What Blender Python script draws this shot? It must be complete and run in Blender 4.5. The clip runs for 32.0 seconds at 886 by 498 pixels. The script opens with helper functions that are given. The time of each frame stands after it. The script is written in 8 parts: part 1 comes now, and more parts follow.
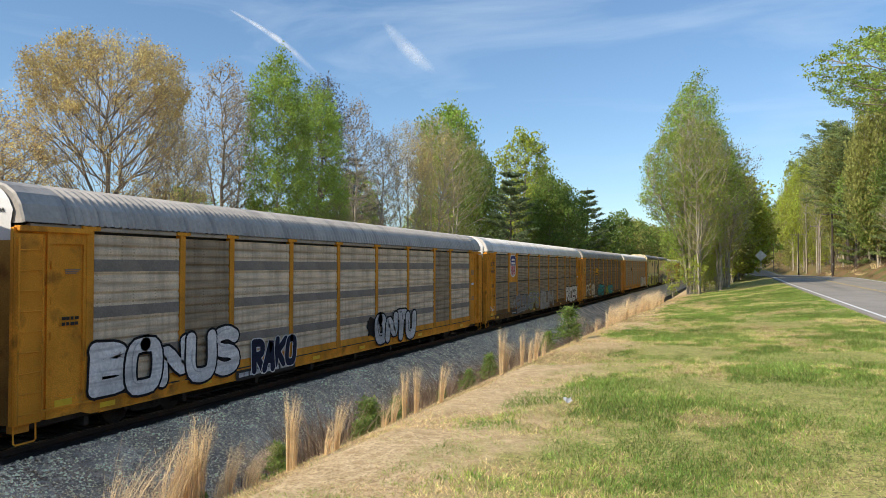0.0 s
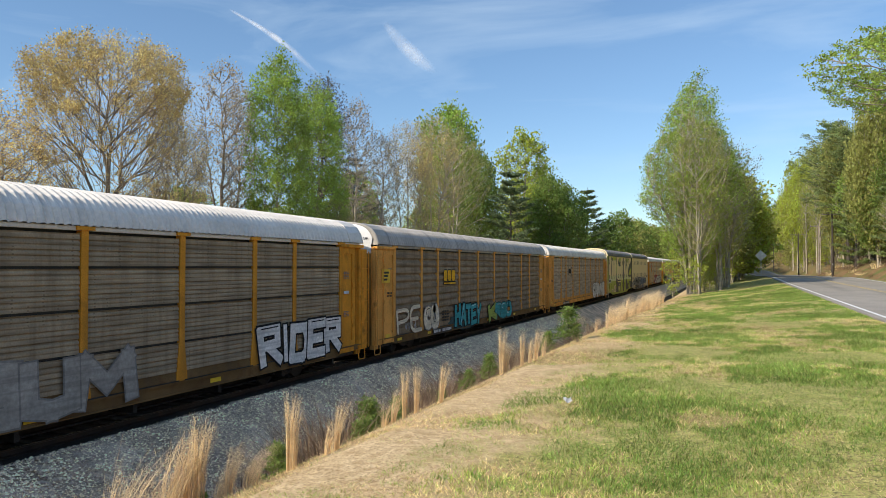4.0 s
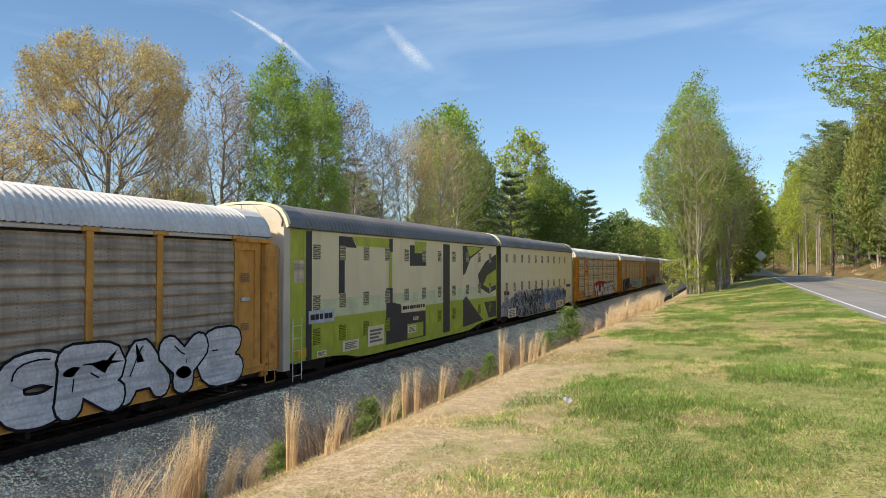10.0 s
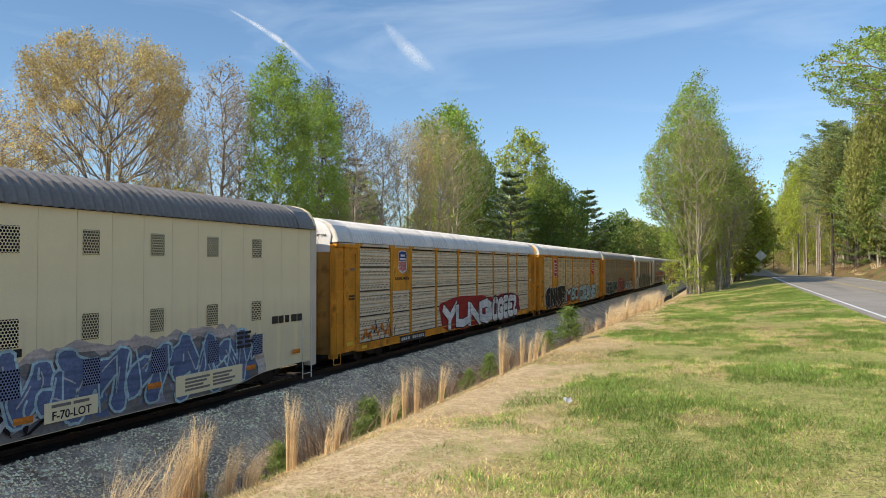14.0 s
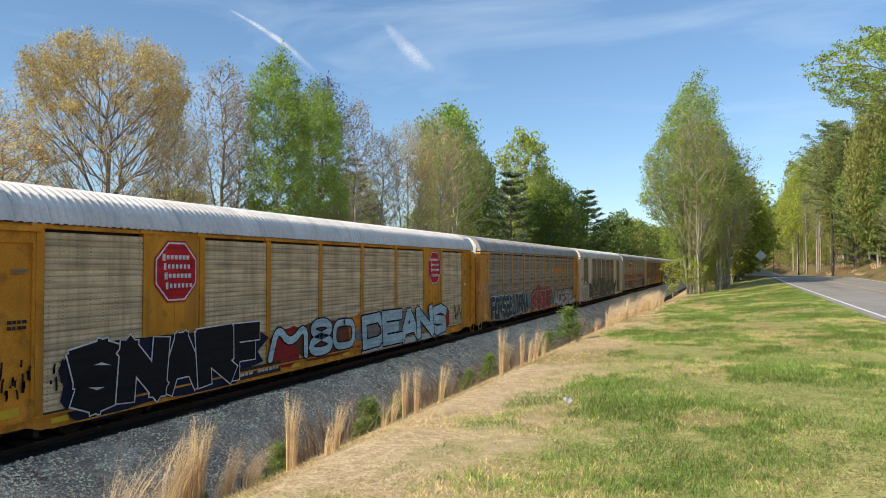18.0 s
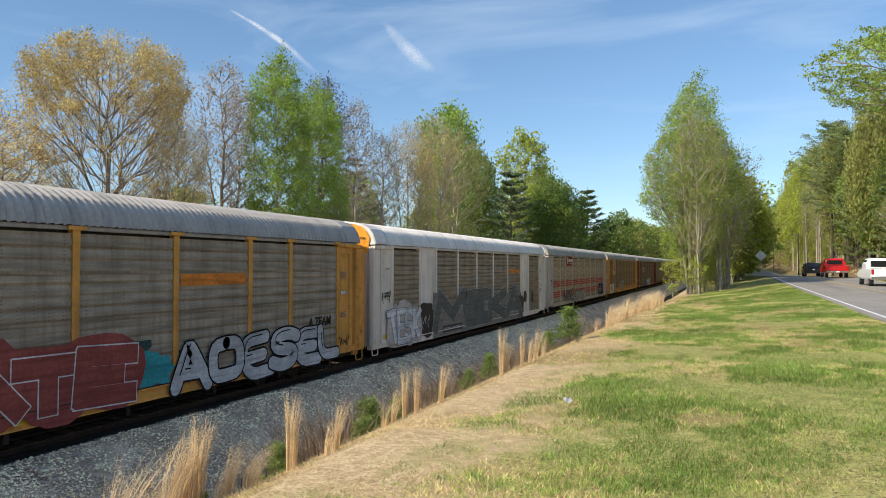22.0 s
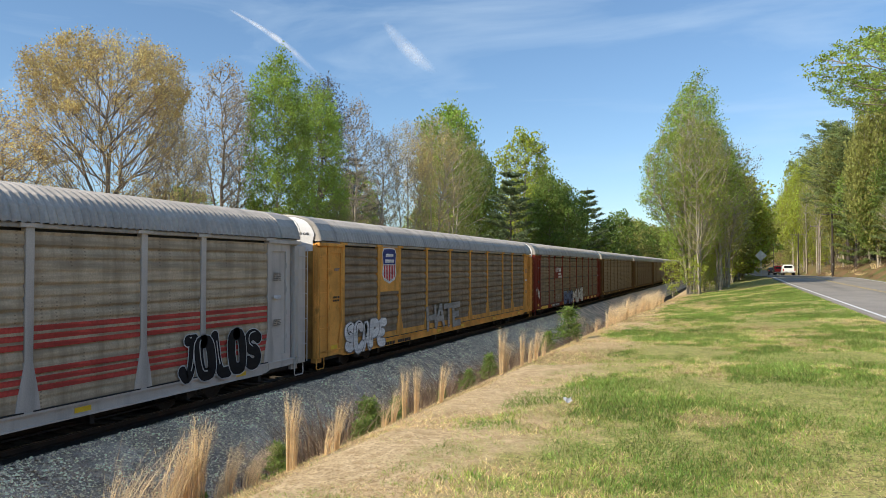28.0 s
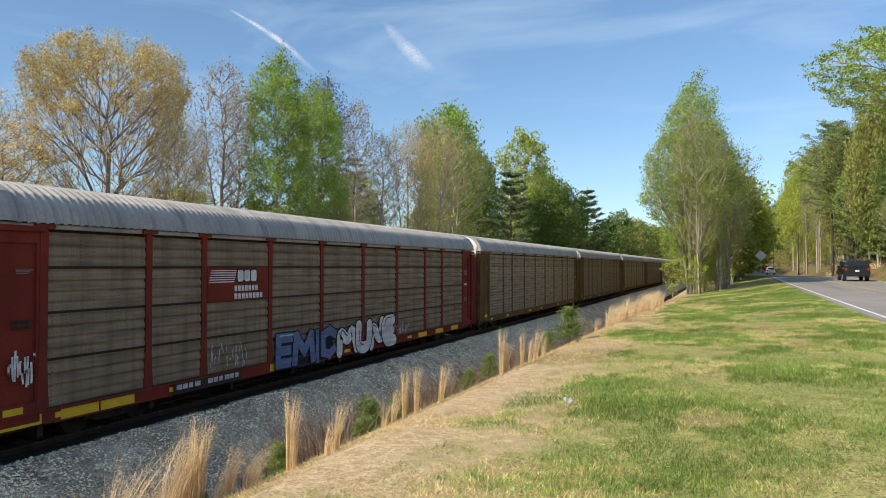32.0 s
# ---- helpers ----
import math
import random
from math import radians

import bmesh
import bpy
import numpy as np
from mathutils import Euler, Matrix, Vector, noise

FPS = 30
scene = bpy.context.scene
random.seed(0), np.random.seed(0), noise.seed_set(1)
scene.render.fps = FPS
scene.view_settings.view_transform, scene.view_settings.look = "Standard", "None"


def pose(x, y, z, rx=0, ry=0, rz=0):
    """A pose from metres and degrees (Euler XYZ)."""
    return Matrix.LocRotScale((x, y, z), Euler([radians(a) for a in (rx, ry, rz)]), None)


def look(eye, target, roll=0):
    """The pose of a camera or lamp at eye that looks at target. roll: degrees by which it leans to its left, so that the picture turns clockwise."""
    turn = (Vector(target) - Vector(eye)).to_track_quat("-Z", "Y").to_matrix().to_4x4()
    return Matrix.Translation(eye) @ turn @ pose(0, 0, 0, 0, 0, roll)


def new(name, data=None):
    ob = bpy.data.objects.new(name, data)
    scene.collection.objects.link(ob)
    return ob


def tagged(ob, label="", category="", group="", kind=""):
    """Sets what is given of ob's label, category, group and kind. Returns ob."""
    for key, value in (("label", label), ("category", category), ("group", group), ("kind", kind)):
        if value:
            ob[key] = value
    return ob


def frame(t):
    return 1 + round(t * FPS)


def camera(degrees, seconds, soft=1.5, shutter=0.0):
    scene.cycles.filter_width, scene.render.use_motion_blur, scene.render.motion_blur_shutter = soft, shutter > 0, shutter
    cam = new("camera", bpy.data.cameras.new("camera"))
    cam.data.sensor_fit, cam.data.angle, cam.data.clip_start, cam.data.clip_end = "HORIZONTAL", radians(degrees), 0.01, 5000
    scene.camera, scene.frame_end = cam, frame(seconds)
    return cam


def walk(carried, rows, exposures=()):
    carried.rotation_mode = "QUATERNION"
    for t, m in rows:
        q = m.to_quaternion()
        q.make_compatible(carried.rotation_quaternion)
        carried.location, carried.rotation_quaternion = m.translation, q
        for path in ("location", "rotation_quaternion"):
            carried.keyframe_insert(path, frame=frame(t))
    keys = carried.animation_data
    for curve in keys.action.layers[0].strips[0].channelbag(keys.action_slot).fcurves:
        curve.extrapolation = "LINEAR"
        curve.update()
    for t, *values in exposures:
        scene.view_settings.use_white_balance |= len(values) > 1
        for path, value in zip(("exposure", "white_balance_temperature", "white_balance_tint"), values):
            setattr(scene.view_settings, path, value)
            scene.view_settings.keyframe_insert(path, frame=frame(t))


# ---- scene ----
cam = camera(62.0, 32.0, soft=0.5)
EYE = (0.0, 0.0, 4.05)
YAW, PITCH = 21.14, 1.36
CAMERA_POSE = pose(*EYE, 90 + PITCH, 0, YAW)
walk(cam, [(0.0, CAMERA_POSE), (32.0, CAMERA_POSE)], exposures=[(0.0, 0.75), (32.0, 0.75)])

# ---- world, sun ----
SUN_EL, SUN_AZ = 38.0, 36.0   # elevation; degrees from -y towards -x, where the sun stands
world = bpy.data.worlds.new("sky")
scene.world = world
world.use_nodes = True
wn, wl = world.node_tree.nodes, world.node_tree.links
sky = wn.new("ShaderNodeTexSky")
sky.sky_type, sky.sun_disc = "NISHITA", False
sky.sun_elevation = radians(SUN_EL)
sky.sun_rotation = radians(180 + SUN_AZ)
sky.air_density, sky.dust_density, sky.ozone_density = 1.0, 0.15, 3.4
# thin cirrus veils drawn out along one direction
w_co = wn.new("ShaderNodeTexCoord")
w_map = wn.new("ShaderNodeMapping")
w_map.inputs["Rotation"].default_value = (0.1, 0.25, 0.5)
w_map.inputs["Scale"].default_value = (1.2, 3.4, 9.0)
w_noise = wn.new("ShaderNodeTexNoise")
w_noise.inputs["Scale"].default_value = 1.6
w_noise.inputs["Detail"].default_value = 7.0
w_noise.inputs["Roughness"].default_value = 0.55
w_noise.inputs["Distortion"].default_value = 0.5
w_ramp = wn.new("ShaderNodeMapRange")
w_ramp.inputs["From Min"].default_value = 0.47
w_ramp.inputs["From Max"].default_value = 0.74
w_ramp.inputs["To Max"].default_value = 0.34
w_mix = wn.new("ShaderNodeMixRGB")
w_mix.inputs["Color2"].default_value = (5.6, 6.3, 7.2, 1)
wl.new(w_co.outputs["Generated"], w_map.inputs["Vector"])
wl.new(w_map.outputs["Vector"], w_noise.inputs["Vector"])
wl.new(w_noise.outputs["Fac"], w_ramp.inputs["Value"])
wl.new(w_ramp.outputs["Result"], w_mix.inputs["Fac"])
wl.new(sky.outputs["Color"], w_mix.inputs["Color1"])
w_sep = wn.new("ShaderNodeSeparateXYZ")
w_low = wn.new("ShaderNodeMapRange")
w_low.inputs["From Max"].default_value = 0.46
w_tint = wn.new("ShaderNodeMixRGB")
w_tint.inputs["Color1"].default_value = (0.75, 0.82, 0.89, 1)
w_tint.inputs["Color2"].default_value = (0.90, 0.965, 0.955, 1)
w_mul = wn.new("ShaderNodeMixRGB")
w_mul.blend_type = "MULTIPLY"
w_mul.inputs["Fac"].default_value = 1.0
wl.new(w_co.outputs["Generated"], w_sep.inputs["Vector"])
wl.new(w_sep.outputs["Z"], w_low.inputs["Value"])
wl.new(w_low.outputs["Result"], w_tint.inputs["Fac"])
wl.new(w_mix.outputs["Color"], w_mul.inputs["Color1"])
wl.new(w_tint.outputs["Color"], w_mul.inputs["Color2"])
wl.new(w_mul.outputs["Color"], wn["Background"].inputs["Color"])
# the unseen sky overhead is brightened to fill the train's shaded side
w_high = wn.new("ShaderNodeMapRange")
for key, value in (("From Min", 0.40), ("From Max", 0.90), ("To Min", 0.098), ("To Max", 0.145)):
    w_high.inputs[key].default_value = value
wl.new(w_sep.outputs["Z"], w_high.inputs["Value"])
wl.new(w_high.outputs["Result"], wn["Background"].inputs["Strength"])

sun_data = bpy.data.lights.new("sun", "SUN")
sun_data.energy, sun_data.angle, sun_data.color = 3.4, radians(0.53), (1.0, 0.90, 0.74)
sun = new("sun", sun_data)
_a, _e = radians(SUN_AZ), radians(SUN_EL)
SUN_DIR = Vector((-math.sin(_a) * math.cos(_e), -math.cos(_a) * math.cos(_e), math.sin(_e)))
sun.matrix_world = look(SUN_DIR * 100, (0, 0, 0))


# ---- materials ----
def material(name, base, rough=0.6, metal=0.0, vary=0.15, scale=3.0, fine=40.0, bump=0.0, tint=None, spots=None,
             streak=None, island=0.0, translucent=0.0, spec=0.5, random_ob=0.0):
    """A surface with colour variation at two scales, optional stains (spots), vertical streaks and relief."""
    m = bpy.data.materials.new(name)
    m.use_nodes = True
    n, l = m.node_tree.nodes, m.node_tree.links
    b = n["Principled BSDF"]
    b.inputs["Roughness"].default_value = rough
    b.inputs["Metallic"].default_value = metal
    b.inputs["Specular IOR Level"].default_value = spec
    co = n.new("ShaderNodeTexCoord")

    def noise_tex(s, detail=5.0, stretch=None):
        t = n.new("ShaderNodeTexNoise")
        t.inputs["Scale"].default_value = s
        t.inputs["Detail"].default_value = detail
        if stretch:
            mp = n.new("ShaderNodeMapping")
            mp.inputs["Scale"].default_value = stretch
            l.new(co.outputs["Object"], mp.inputs["Vector"])
            l.new(mp.outputs["Vector"], t.inputs["Vector"])
        else:
            l.new(co.outputs["Object"], t.inputs["Vector"])
        return t

    def remap(sock, a, c, lo, hi):
        r = n.new("ShaderNodeMapRange")
        for k, v in (("From Min", a), ("From Max", c), ("To Min", lo), ("To Max", hi)):
            r.inputs[k].default_value = v
        l.new(sock, r.inputs["Value"])
        return r.outputs["Result"]

    def mix(f, c1, c2, mode="MIX"):
        x = n.new("ShaderNodeMixRGB")
        x.blend_type = mode
        for sock, v in (("Fac", f), ("Color1", c1), ("Color2", c2)):
            if hasattr(v, "is_linked"):
                l.new(v, x.inputs[sock])
            elif sock == "Fac":
                x.inputs[sock].default_value = v
            else:
                x.inputs[sock].default_value = (*v, 1)
        return x.outputs["Color"]

    big, small = noise_tex(scale), noise_tex(fine, 3.0)
    dark = tuple(c * (1 - vary) for c in base)
    light = tint or tuple(min(1, c * (1 + vary)) for c in base)
    col = mix(remap(big.outputs["Fac"], 0.35, 0.65, 0, 1), dark, light)
    f = remap(small.outputs["Fac"], 0.3, 0.7, 1 - vary, 1 + vary)
    g = n.new("ShaderNodeCombineColor")
    for k in range(3):
        l.new(f, g.inputs[k])
    col = mix(1.0, col, g.outputs["Color"], "MULTIPLY")
    if spots:
        colour, s, lo, hi, amount = spots
        col = mix(remap(noise_tex(s, 7.0).outputs["Fac"], lo, hi, 0, amount), col, colour)
    if streak:
        colour, stretch, lo, hi, amount = streak
        col = mix(remap(noise_tex(1.0, 6.0, stretch).outputs["Fac"], lo, hi, 0, amount), col, colour)
    if island or random_ob:
        src = n.new("ShaderNodeNewGeometry").outputs["Random Per Island"] if island else n.new("ShaderNodeObjectInfo").outputs["Random"]
        k = island or random_ob
        hs = n.new("ShaderNodeHueSaturation")
        l.new(remap(src, 0, 1, 1 - k, 1 + k), hs.inputs["Value"])
        l.new(remap(src, 0, 1, 0.5 - 0.06 * k, 0.5 + 0.06 * k), hs.inputs["Hue"])
        l.new(col, hs.inputs["Color"])
        col = hs.outputs["Color"]
    l.new(col, b.inputs["Base Color"])
    if bump:
        bp = n.new("ShaderNodeBump")
        bp.inputs["Strength"].default_value = bump
        bp.inputs["Distance"].default_value = 0.02
        l.new(small.outputs["Fac"], bp.inputs["Height"])
        l.new(bp.outputs["Normal"], b.inputs["Normal"])
    if translucent:
        tr = n.new("ShaderNodeBsdfTranslucent")
        l.new(col, tr.inputs["Color"])
        ms = n.new("ShaderNodeMixShader")
        ms.inputs["Fac"].default_value = translucent
        l.new(b.outputs["BSDF"], ms.inputs[1])
        l.new(tr.outputs["BSDF"], ms.inputs[2])
        l.new(ms.outputs["Shader"], n["Material Output"].inputs["Surface"])
    return m


RUST, GRIME = (0.10, 0.045, 0.02), (0.07, 0.06, 0.05)
GRIMY = (GRIME, (1.2, 2.2, 0.25), 0.50, 0.80, 0.5)
M = {}
M["yellow"] = material("yellow_car_paint", (0.76, 0.325, 0.04), 0.5, vary=0.16, scale=1.1, spots=(RUST, 2.2, 0.55, 0.74, 0.6), streak=GRIMY, spec=0.04)
M["pale_yellow"] = material("faded_yellow_car_paint", (0.80, 0.39, 0.095), 0.55, vary=0.16, scale=1.1, spots=(RUST, 2.2, 0.57, 0.76, 0.55), streak=GRIMY, spec=0.04)
M["door_grimy"] = material("grimy_yellow_door_paint", (0.42, 0.23, 0.06), 0.6, vary=0.2, scale=1.1, spots=(RUST, 2.2, 0.5, 0.72, 0.7), streak=GRIMY, spec=0.04)
# grime brown of two cars' sills, and the far cars' dim look as paint
M["brown_frame"] = material("grime_and_shade_brown_paint", (0.20, 0.12, 0.05), 0.7, vary=0.2, scale=1.1, spots=(RUST, 2.2, 0.5, 0.72, 0.7), streak=GRIMY, spec=0.04)
M["white_frame"] = material("dirty_white_car_paint", (0.88, 0.77, 0.62), 0.5, vary=0.08, scale=1.2, spots=(RUST, 2.0, 0.64, 0.82, 0.35), streak=GRIMY, spec=0.04)
M["grey_frame"] = material("grey_car_paint", (0.58, 0.52, 0.45), 0.5, vary=0.08, scale=1.2, spots=(RUST, 2.0, 0.64, 0.82, 0.4), streak=GRIMY, spec=0.04)
M["red_frame"] = material("oxide_red_car_paint", (0.225, 0.042, 0.027), 0.55, vary=0.14, scale=1.2, spots=(GRIME, 2.0, 0.6, 0.8, 0.4), streak=GRIMY, spec=0.04)
M["cream"] = material("cream_car_paint", (0.98, 0.82, 0.49), 0.5, vary=0.04, scale=0.8, streak=(GRIME, (1.0, 1.5, 0.2), 0.55, 0.85, 0.2), spec=0.04)
M["cream_end"] = material("rust_streaked_cream_paint", (0.72, 0.62, 0.46), 0.5, vary=0.08, scale=0.8, streak=((0.25, 0.09, 0.03), (2.5, 2.5, 0.2), 0.55, 0.8, 0.8), spec=0.04)
M["roof_grey"] = material("galvanised_roof_sheet", (0.43, 0.385, 0.33), 0.55, 0.1, vary=0.10, scale=0.8, fine=12, streak=((0.10, 0.10, 0.10), (0.6, 2.0, 0.6), 0.5, 0.8, 0.6))
M["roof_white"] = material("bright_galvanised_roof_sheet", (0.78, 0.71, 0.62), 0.5, 0.1, vary=0.08, scale=0.8, fine=12, streak=((0.25, 0.23, 0.20), (0.6, 2.0, 0.6), 0.55, 0.8, 0.5))
M["roof_dark"] = material("dark_grey_painted_roof", (0.20, 0.175, 0.15), 0.45, 0.1, vary=0.12, scale=0.8, fine=12)
M["white_top"] = material("white_door_paint", (0.68, 0.67, 0.651), 0.5, vary=0.06, scale=1.0, spots=(RUST, 2.5, 0.66, 0.82, 0.5))
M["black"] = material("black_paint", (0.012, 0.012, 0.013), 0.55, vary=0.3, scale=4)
M["white_paint"] = material("white_spray_paint", (0.62, 0.63, 0.64), 0.6, vary=0.14, scale=2.5)
M["steel_dark"] = material("dirty_cast_steel", (0.030, 0.026, 0.023), 0.7, 0.3, vary=0.3, scale=6, bump=0.3)
M["rail"] = material("worn_rail_steel", (0.055, 0.038, 0.028), 0.6, 0.4, vary=0.2, scale=3, spots=(RUST, 4.0, 0.5, 0.7, 0.6))
M["rail_head"] = material("polished_rail_head", (0.55, 0.55, 0.56), 0.18, 1.0, vary=0.08, scale=3)
M["tie"] = material("creosoted_tie", (0.055, 0.042, 0.032), 0.9, vary=0.3, scale=3, fine=30, bump=0.5, random_ob=0.3)
M["ballast"] = material("crushed_granite_ballast", (0.66, 0.50, 0.35), 0.9, vary=0.32, scale=1.2, fine=22, bump=1.0)

def darken_track(m, shift=14.0):
    """Darken the stone between the rails and just outside them, with an uneven edge."""
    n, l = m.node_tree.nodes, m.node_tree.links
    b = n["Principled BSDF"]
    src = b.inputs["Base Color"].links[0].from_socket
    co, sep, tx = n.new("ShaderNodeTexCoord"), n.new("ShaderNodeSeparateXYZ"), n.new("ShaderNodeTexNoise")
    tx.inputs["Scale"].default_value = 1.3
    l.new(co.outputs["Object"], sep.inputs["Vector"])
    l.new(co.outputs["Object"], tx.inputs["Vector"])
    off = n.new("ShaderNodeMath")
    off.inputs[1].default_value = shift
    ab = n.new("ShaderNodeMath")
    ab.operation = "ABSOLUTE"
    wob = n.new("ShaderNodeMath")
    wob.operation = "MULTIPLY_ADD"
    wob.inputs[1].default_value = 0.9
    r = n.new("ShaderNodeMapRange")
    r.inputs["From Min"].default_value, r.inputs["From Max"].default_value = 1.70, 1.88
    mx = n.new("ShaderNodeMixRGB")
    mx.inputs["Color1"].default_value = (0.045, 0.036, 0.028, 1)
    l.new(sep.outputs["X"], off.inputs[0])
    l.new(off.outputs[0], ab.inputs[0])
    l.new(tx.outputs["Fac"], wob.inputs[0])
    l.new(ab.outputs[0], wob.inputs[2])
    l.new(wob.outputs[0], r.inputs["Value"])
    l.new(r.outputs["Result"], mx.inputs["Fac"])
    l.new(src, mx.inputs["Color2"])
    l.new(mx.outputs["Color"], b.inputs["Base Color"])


darken_track(M["ballast"])
M["ballast_stone"] = material("granite_stone", (0.86, 0.65, 0.44), 0.85, vary=0.25, scale=2.0, fine=30, island=0.55)
darken_track(M["ballast_stone"])
M["asphalt"] = material("worn_asphalt", (0.265, 0.235, 0.20), 0.85, vary=0.10, scale=0.5, fine=60, bump=0.3, streak=((0.09, 0.09, 0.09), (0.9, 0.04, 1), 0.5, 0.75, 0.5))
M["line_white"] = material("worn_white_road_line", (0.62, 0.62, 0.60), 0.7, vary=0.12, scale=2, fine=30)
M["line_yellow"] = material("worn_yellow_road_line", (0.42, 0.31, 0.12), 0.7, vary=0.15, scale=2, fine=30)
M["bark_grey"] = material("grey_bark", (0.26, 0.215, 0.16), 0.9, vary=0.25, scale=2.5, fine=14, bump=0.5)
M["bark_pale"] = material("pale_bark", (0.37, 0.32, 0.245), 0.9, vary=0.25, scale=2.5, fine=14, bump=0.5)
M["bark_dark"] = material("dark_bark", (0.075, 0.06, 0.05), 0.9, vary=0.25, scale=2.5, fine=14, bump=0.5)


def foliage(name, base, vary=0.3, tr=0.5):
    return material(name, base, 0.6, vary=0.22, scale=0.35, fine=3.0, island=vary, translucent=tr, spec=0.25)


M["leaf_green"] = foliage("fresh_green_leaves", (0.31, 0.41, 0.08))
M["leaf_lime"] = foliage("young_lime_leaves", (0.42, 0.46, 0.075))
M["leaf_tan"] = foliage("tan_budding_leaves", (0.54, 0.425, 0.185))
M["leaf_spring"] = foliage("spring_green_leaves", (0.33, 0.42, 0.085))
M["leaf_gold"] = foliage("golden_budding_leaves", (0.64, 0.48, 0.19))
M["needle_brown"] = foliage("brownish_pine_needles", (0.13, 0.125, 0.10), tr=0.2)
M["leaf_bud"] = foliage("reddish_grey_buds", (0.45, 0.365, 0.24))
M["leaf_olive"] = foliage("olive_young_leaves", (0.36, 0.36, 0.1))
M["leaf_dark"] = foliage("dark_green_leaves", (0.20, 0.27, 0.06))
M["needle"] = foliage("dark_pine_needles", (0.15, 0.19, 0.085), tr=0.3)
M["needle_blue"] = foliage("blue_green_pine_needles", (0.20, 0.25, 0.085), tr=0.2)
M["straw"] = foliage("dry_straw_grass", (0.88, 0.65, 0.38), 0.30, 0.35)
M["brush"] = foliage("brown_winter_brush", (0.20, 0.135, 0.085), 0.35, 0.1)


# ---- small builders ----
def part(name, data, mat, parent=None, label="", at=None):
    """One mesh object, from a bmesh or a finished mesh, under a thing or a part."""
    if isinstance(data, bmesh.types.BMesh):
        me = bpy.data.meshes.new(name)
        data.to_mesh(me)
        data.free()
    else:
        me = data
    if not me.materials:
        me.materials.append(mat)
    ob = new(name, me)
    if me.materials[0] != mat:
        ob.material_slots[0].link = "OBJECT"
        ob.material_slots[0].material = mat
    if parent:
        ob.parent = parent
    if at is not None:
        ob.matrix_basis = at if isinstance(at, Matrix) else Matrix.Translation(at)
    if label:
        ob["label"] = label
    return ob


def add_box(bm, x0, x1, y0, y1, z0, z1):
    v = [bm.verts.new((x, y, z)) for x in (x0, x1) for y in (y0, y1) for z in (z0, z1)]
    for f in ((0, 1, 3, 2), (4, 6, 7, 5), (0, 4, 5, 1), (2, 3, 7, 6), (0, 2, 6, 4), (1, 5, 7, 3)):
        bm.faces.new([v[i] for i in f])
    return v


def box(x0, x1, y0, y1, z0, z1, bevel=0.0):
    bm = bmesh.new()
    add_box(bm, x0, x1, y0, y1, z0, z1)
    if bevel:
        bmesh.ops.bevel(bm, geom=bm.edges[:], offset=bevel, segments=2, affect="EDGES")
    return bm


def add_tube(bm, pts, radii, sides=6, cap=True):
    """A tapered tube along points."""
    rings = []
    for i, p in enumerate(pts):
        p = Vector(p)
        a = Vector(pts[min(i + 1, len(pts) - 1)]) - Vector(pts[max(i - 1, 0)])
        a = a.normalized() if a.length > 1e-6 else Vector((0, 0, 1))
        u = a.cross(Vector((0.31, 0.2, 0.93)) if abs(a.z) < 0.9 else Vector((1, 0, 0))).normalized()
        w = a.cross(u)
        r = radii[i] if hasattr(radii, "__len__") else radii
        rings.append([bm.verts.new(p + r * (math.cos(k * 2 * math.pi / sides) * u + math.sin(k * 2 * math.pi / sides) * w)) for k in range(sides)])
    for r0, r1 in zip(rings, rings[1:]):
        for k in range(sides):
            bm.faces.new((r0[k], r0[(k + 1) % sides], r1[(k + 1) % sides], r1[k]))
    if cap:
        bm.faces.new(rings[0][::-1])
        bm.faces.new(rings[-1])


def add_disc(bm, c, axis, r, depth, sides=20):
    c, axis = Vector(c), Vector(axis)
    add_tube(bm, [c - axis * depth / 2, c + axis * depth / 2], r, sides)


def prism(points, axis, lo, hi):
    """A flat outline in the two other axes, given thickness along one axis (0, 1 or 2)."""
    bm = bmesh.new()
    def at(p, d):
        q = list(p)
        q.insert(axis, d)
        return q
    a = [bm.verts.new(at(p, lo)) for p in points]
    b = [bm.verts.new(at(p, hi)) for p in points]
    bm.faces.new(a[::-1])
    bm.faces.new(b)
    k = len(points)
    for i in range(k):
        bm.faces.new((a[i], a[(i + 1) % k], b[(i + 1) % k], b[i]))
    bmesh.ops.recalc_face_normals(bm, faces=bm.faces[:])
    return bm


def empty(name, x=0, y=0, z=0, turn=0):
    ob = new(name)
    ob.empty_display_size = 0.3
    ob.matrix_basis = pose(x, y, z, 0, 0, turn)
    return ob


def mesh_of(name, verts, faces, mat=None, smooth=False):
    me = bpy.data.meshes.new(name)
    me.from_pydata(verts, [], faces)
    if mat:
        me.materials.append(mat)
    if smooth:
        me.polygons.foreach_set("use_smooth", [True] * len(me.polygons))
    me.update()
    return me


# ---- terrain ----
ROAD_L, ROAD_R = 4.2, 11.4


def road_z(y):
    return np.interp(y, [-600, 0, 20, 60, 82, 110, 200, 350, 500, 2500], [1.9, 2.42, 2.55, 2.76, 2.98, 2.75, 2.05, 3.7, 4.6, 6.0])


def crest_z(y):
    return np.interp(y, [-600, 0, 25, 55, 85, 150, 400, 2500], [2.3, 2.32, 2.15, 1.8, 1.9, 1.6, 2.2, 3.0])


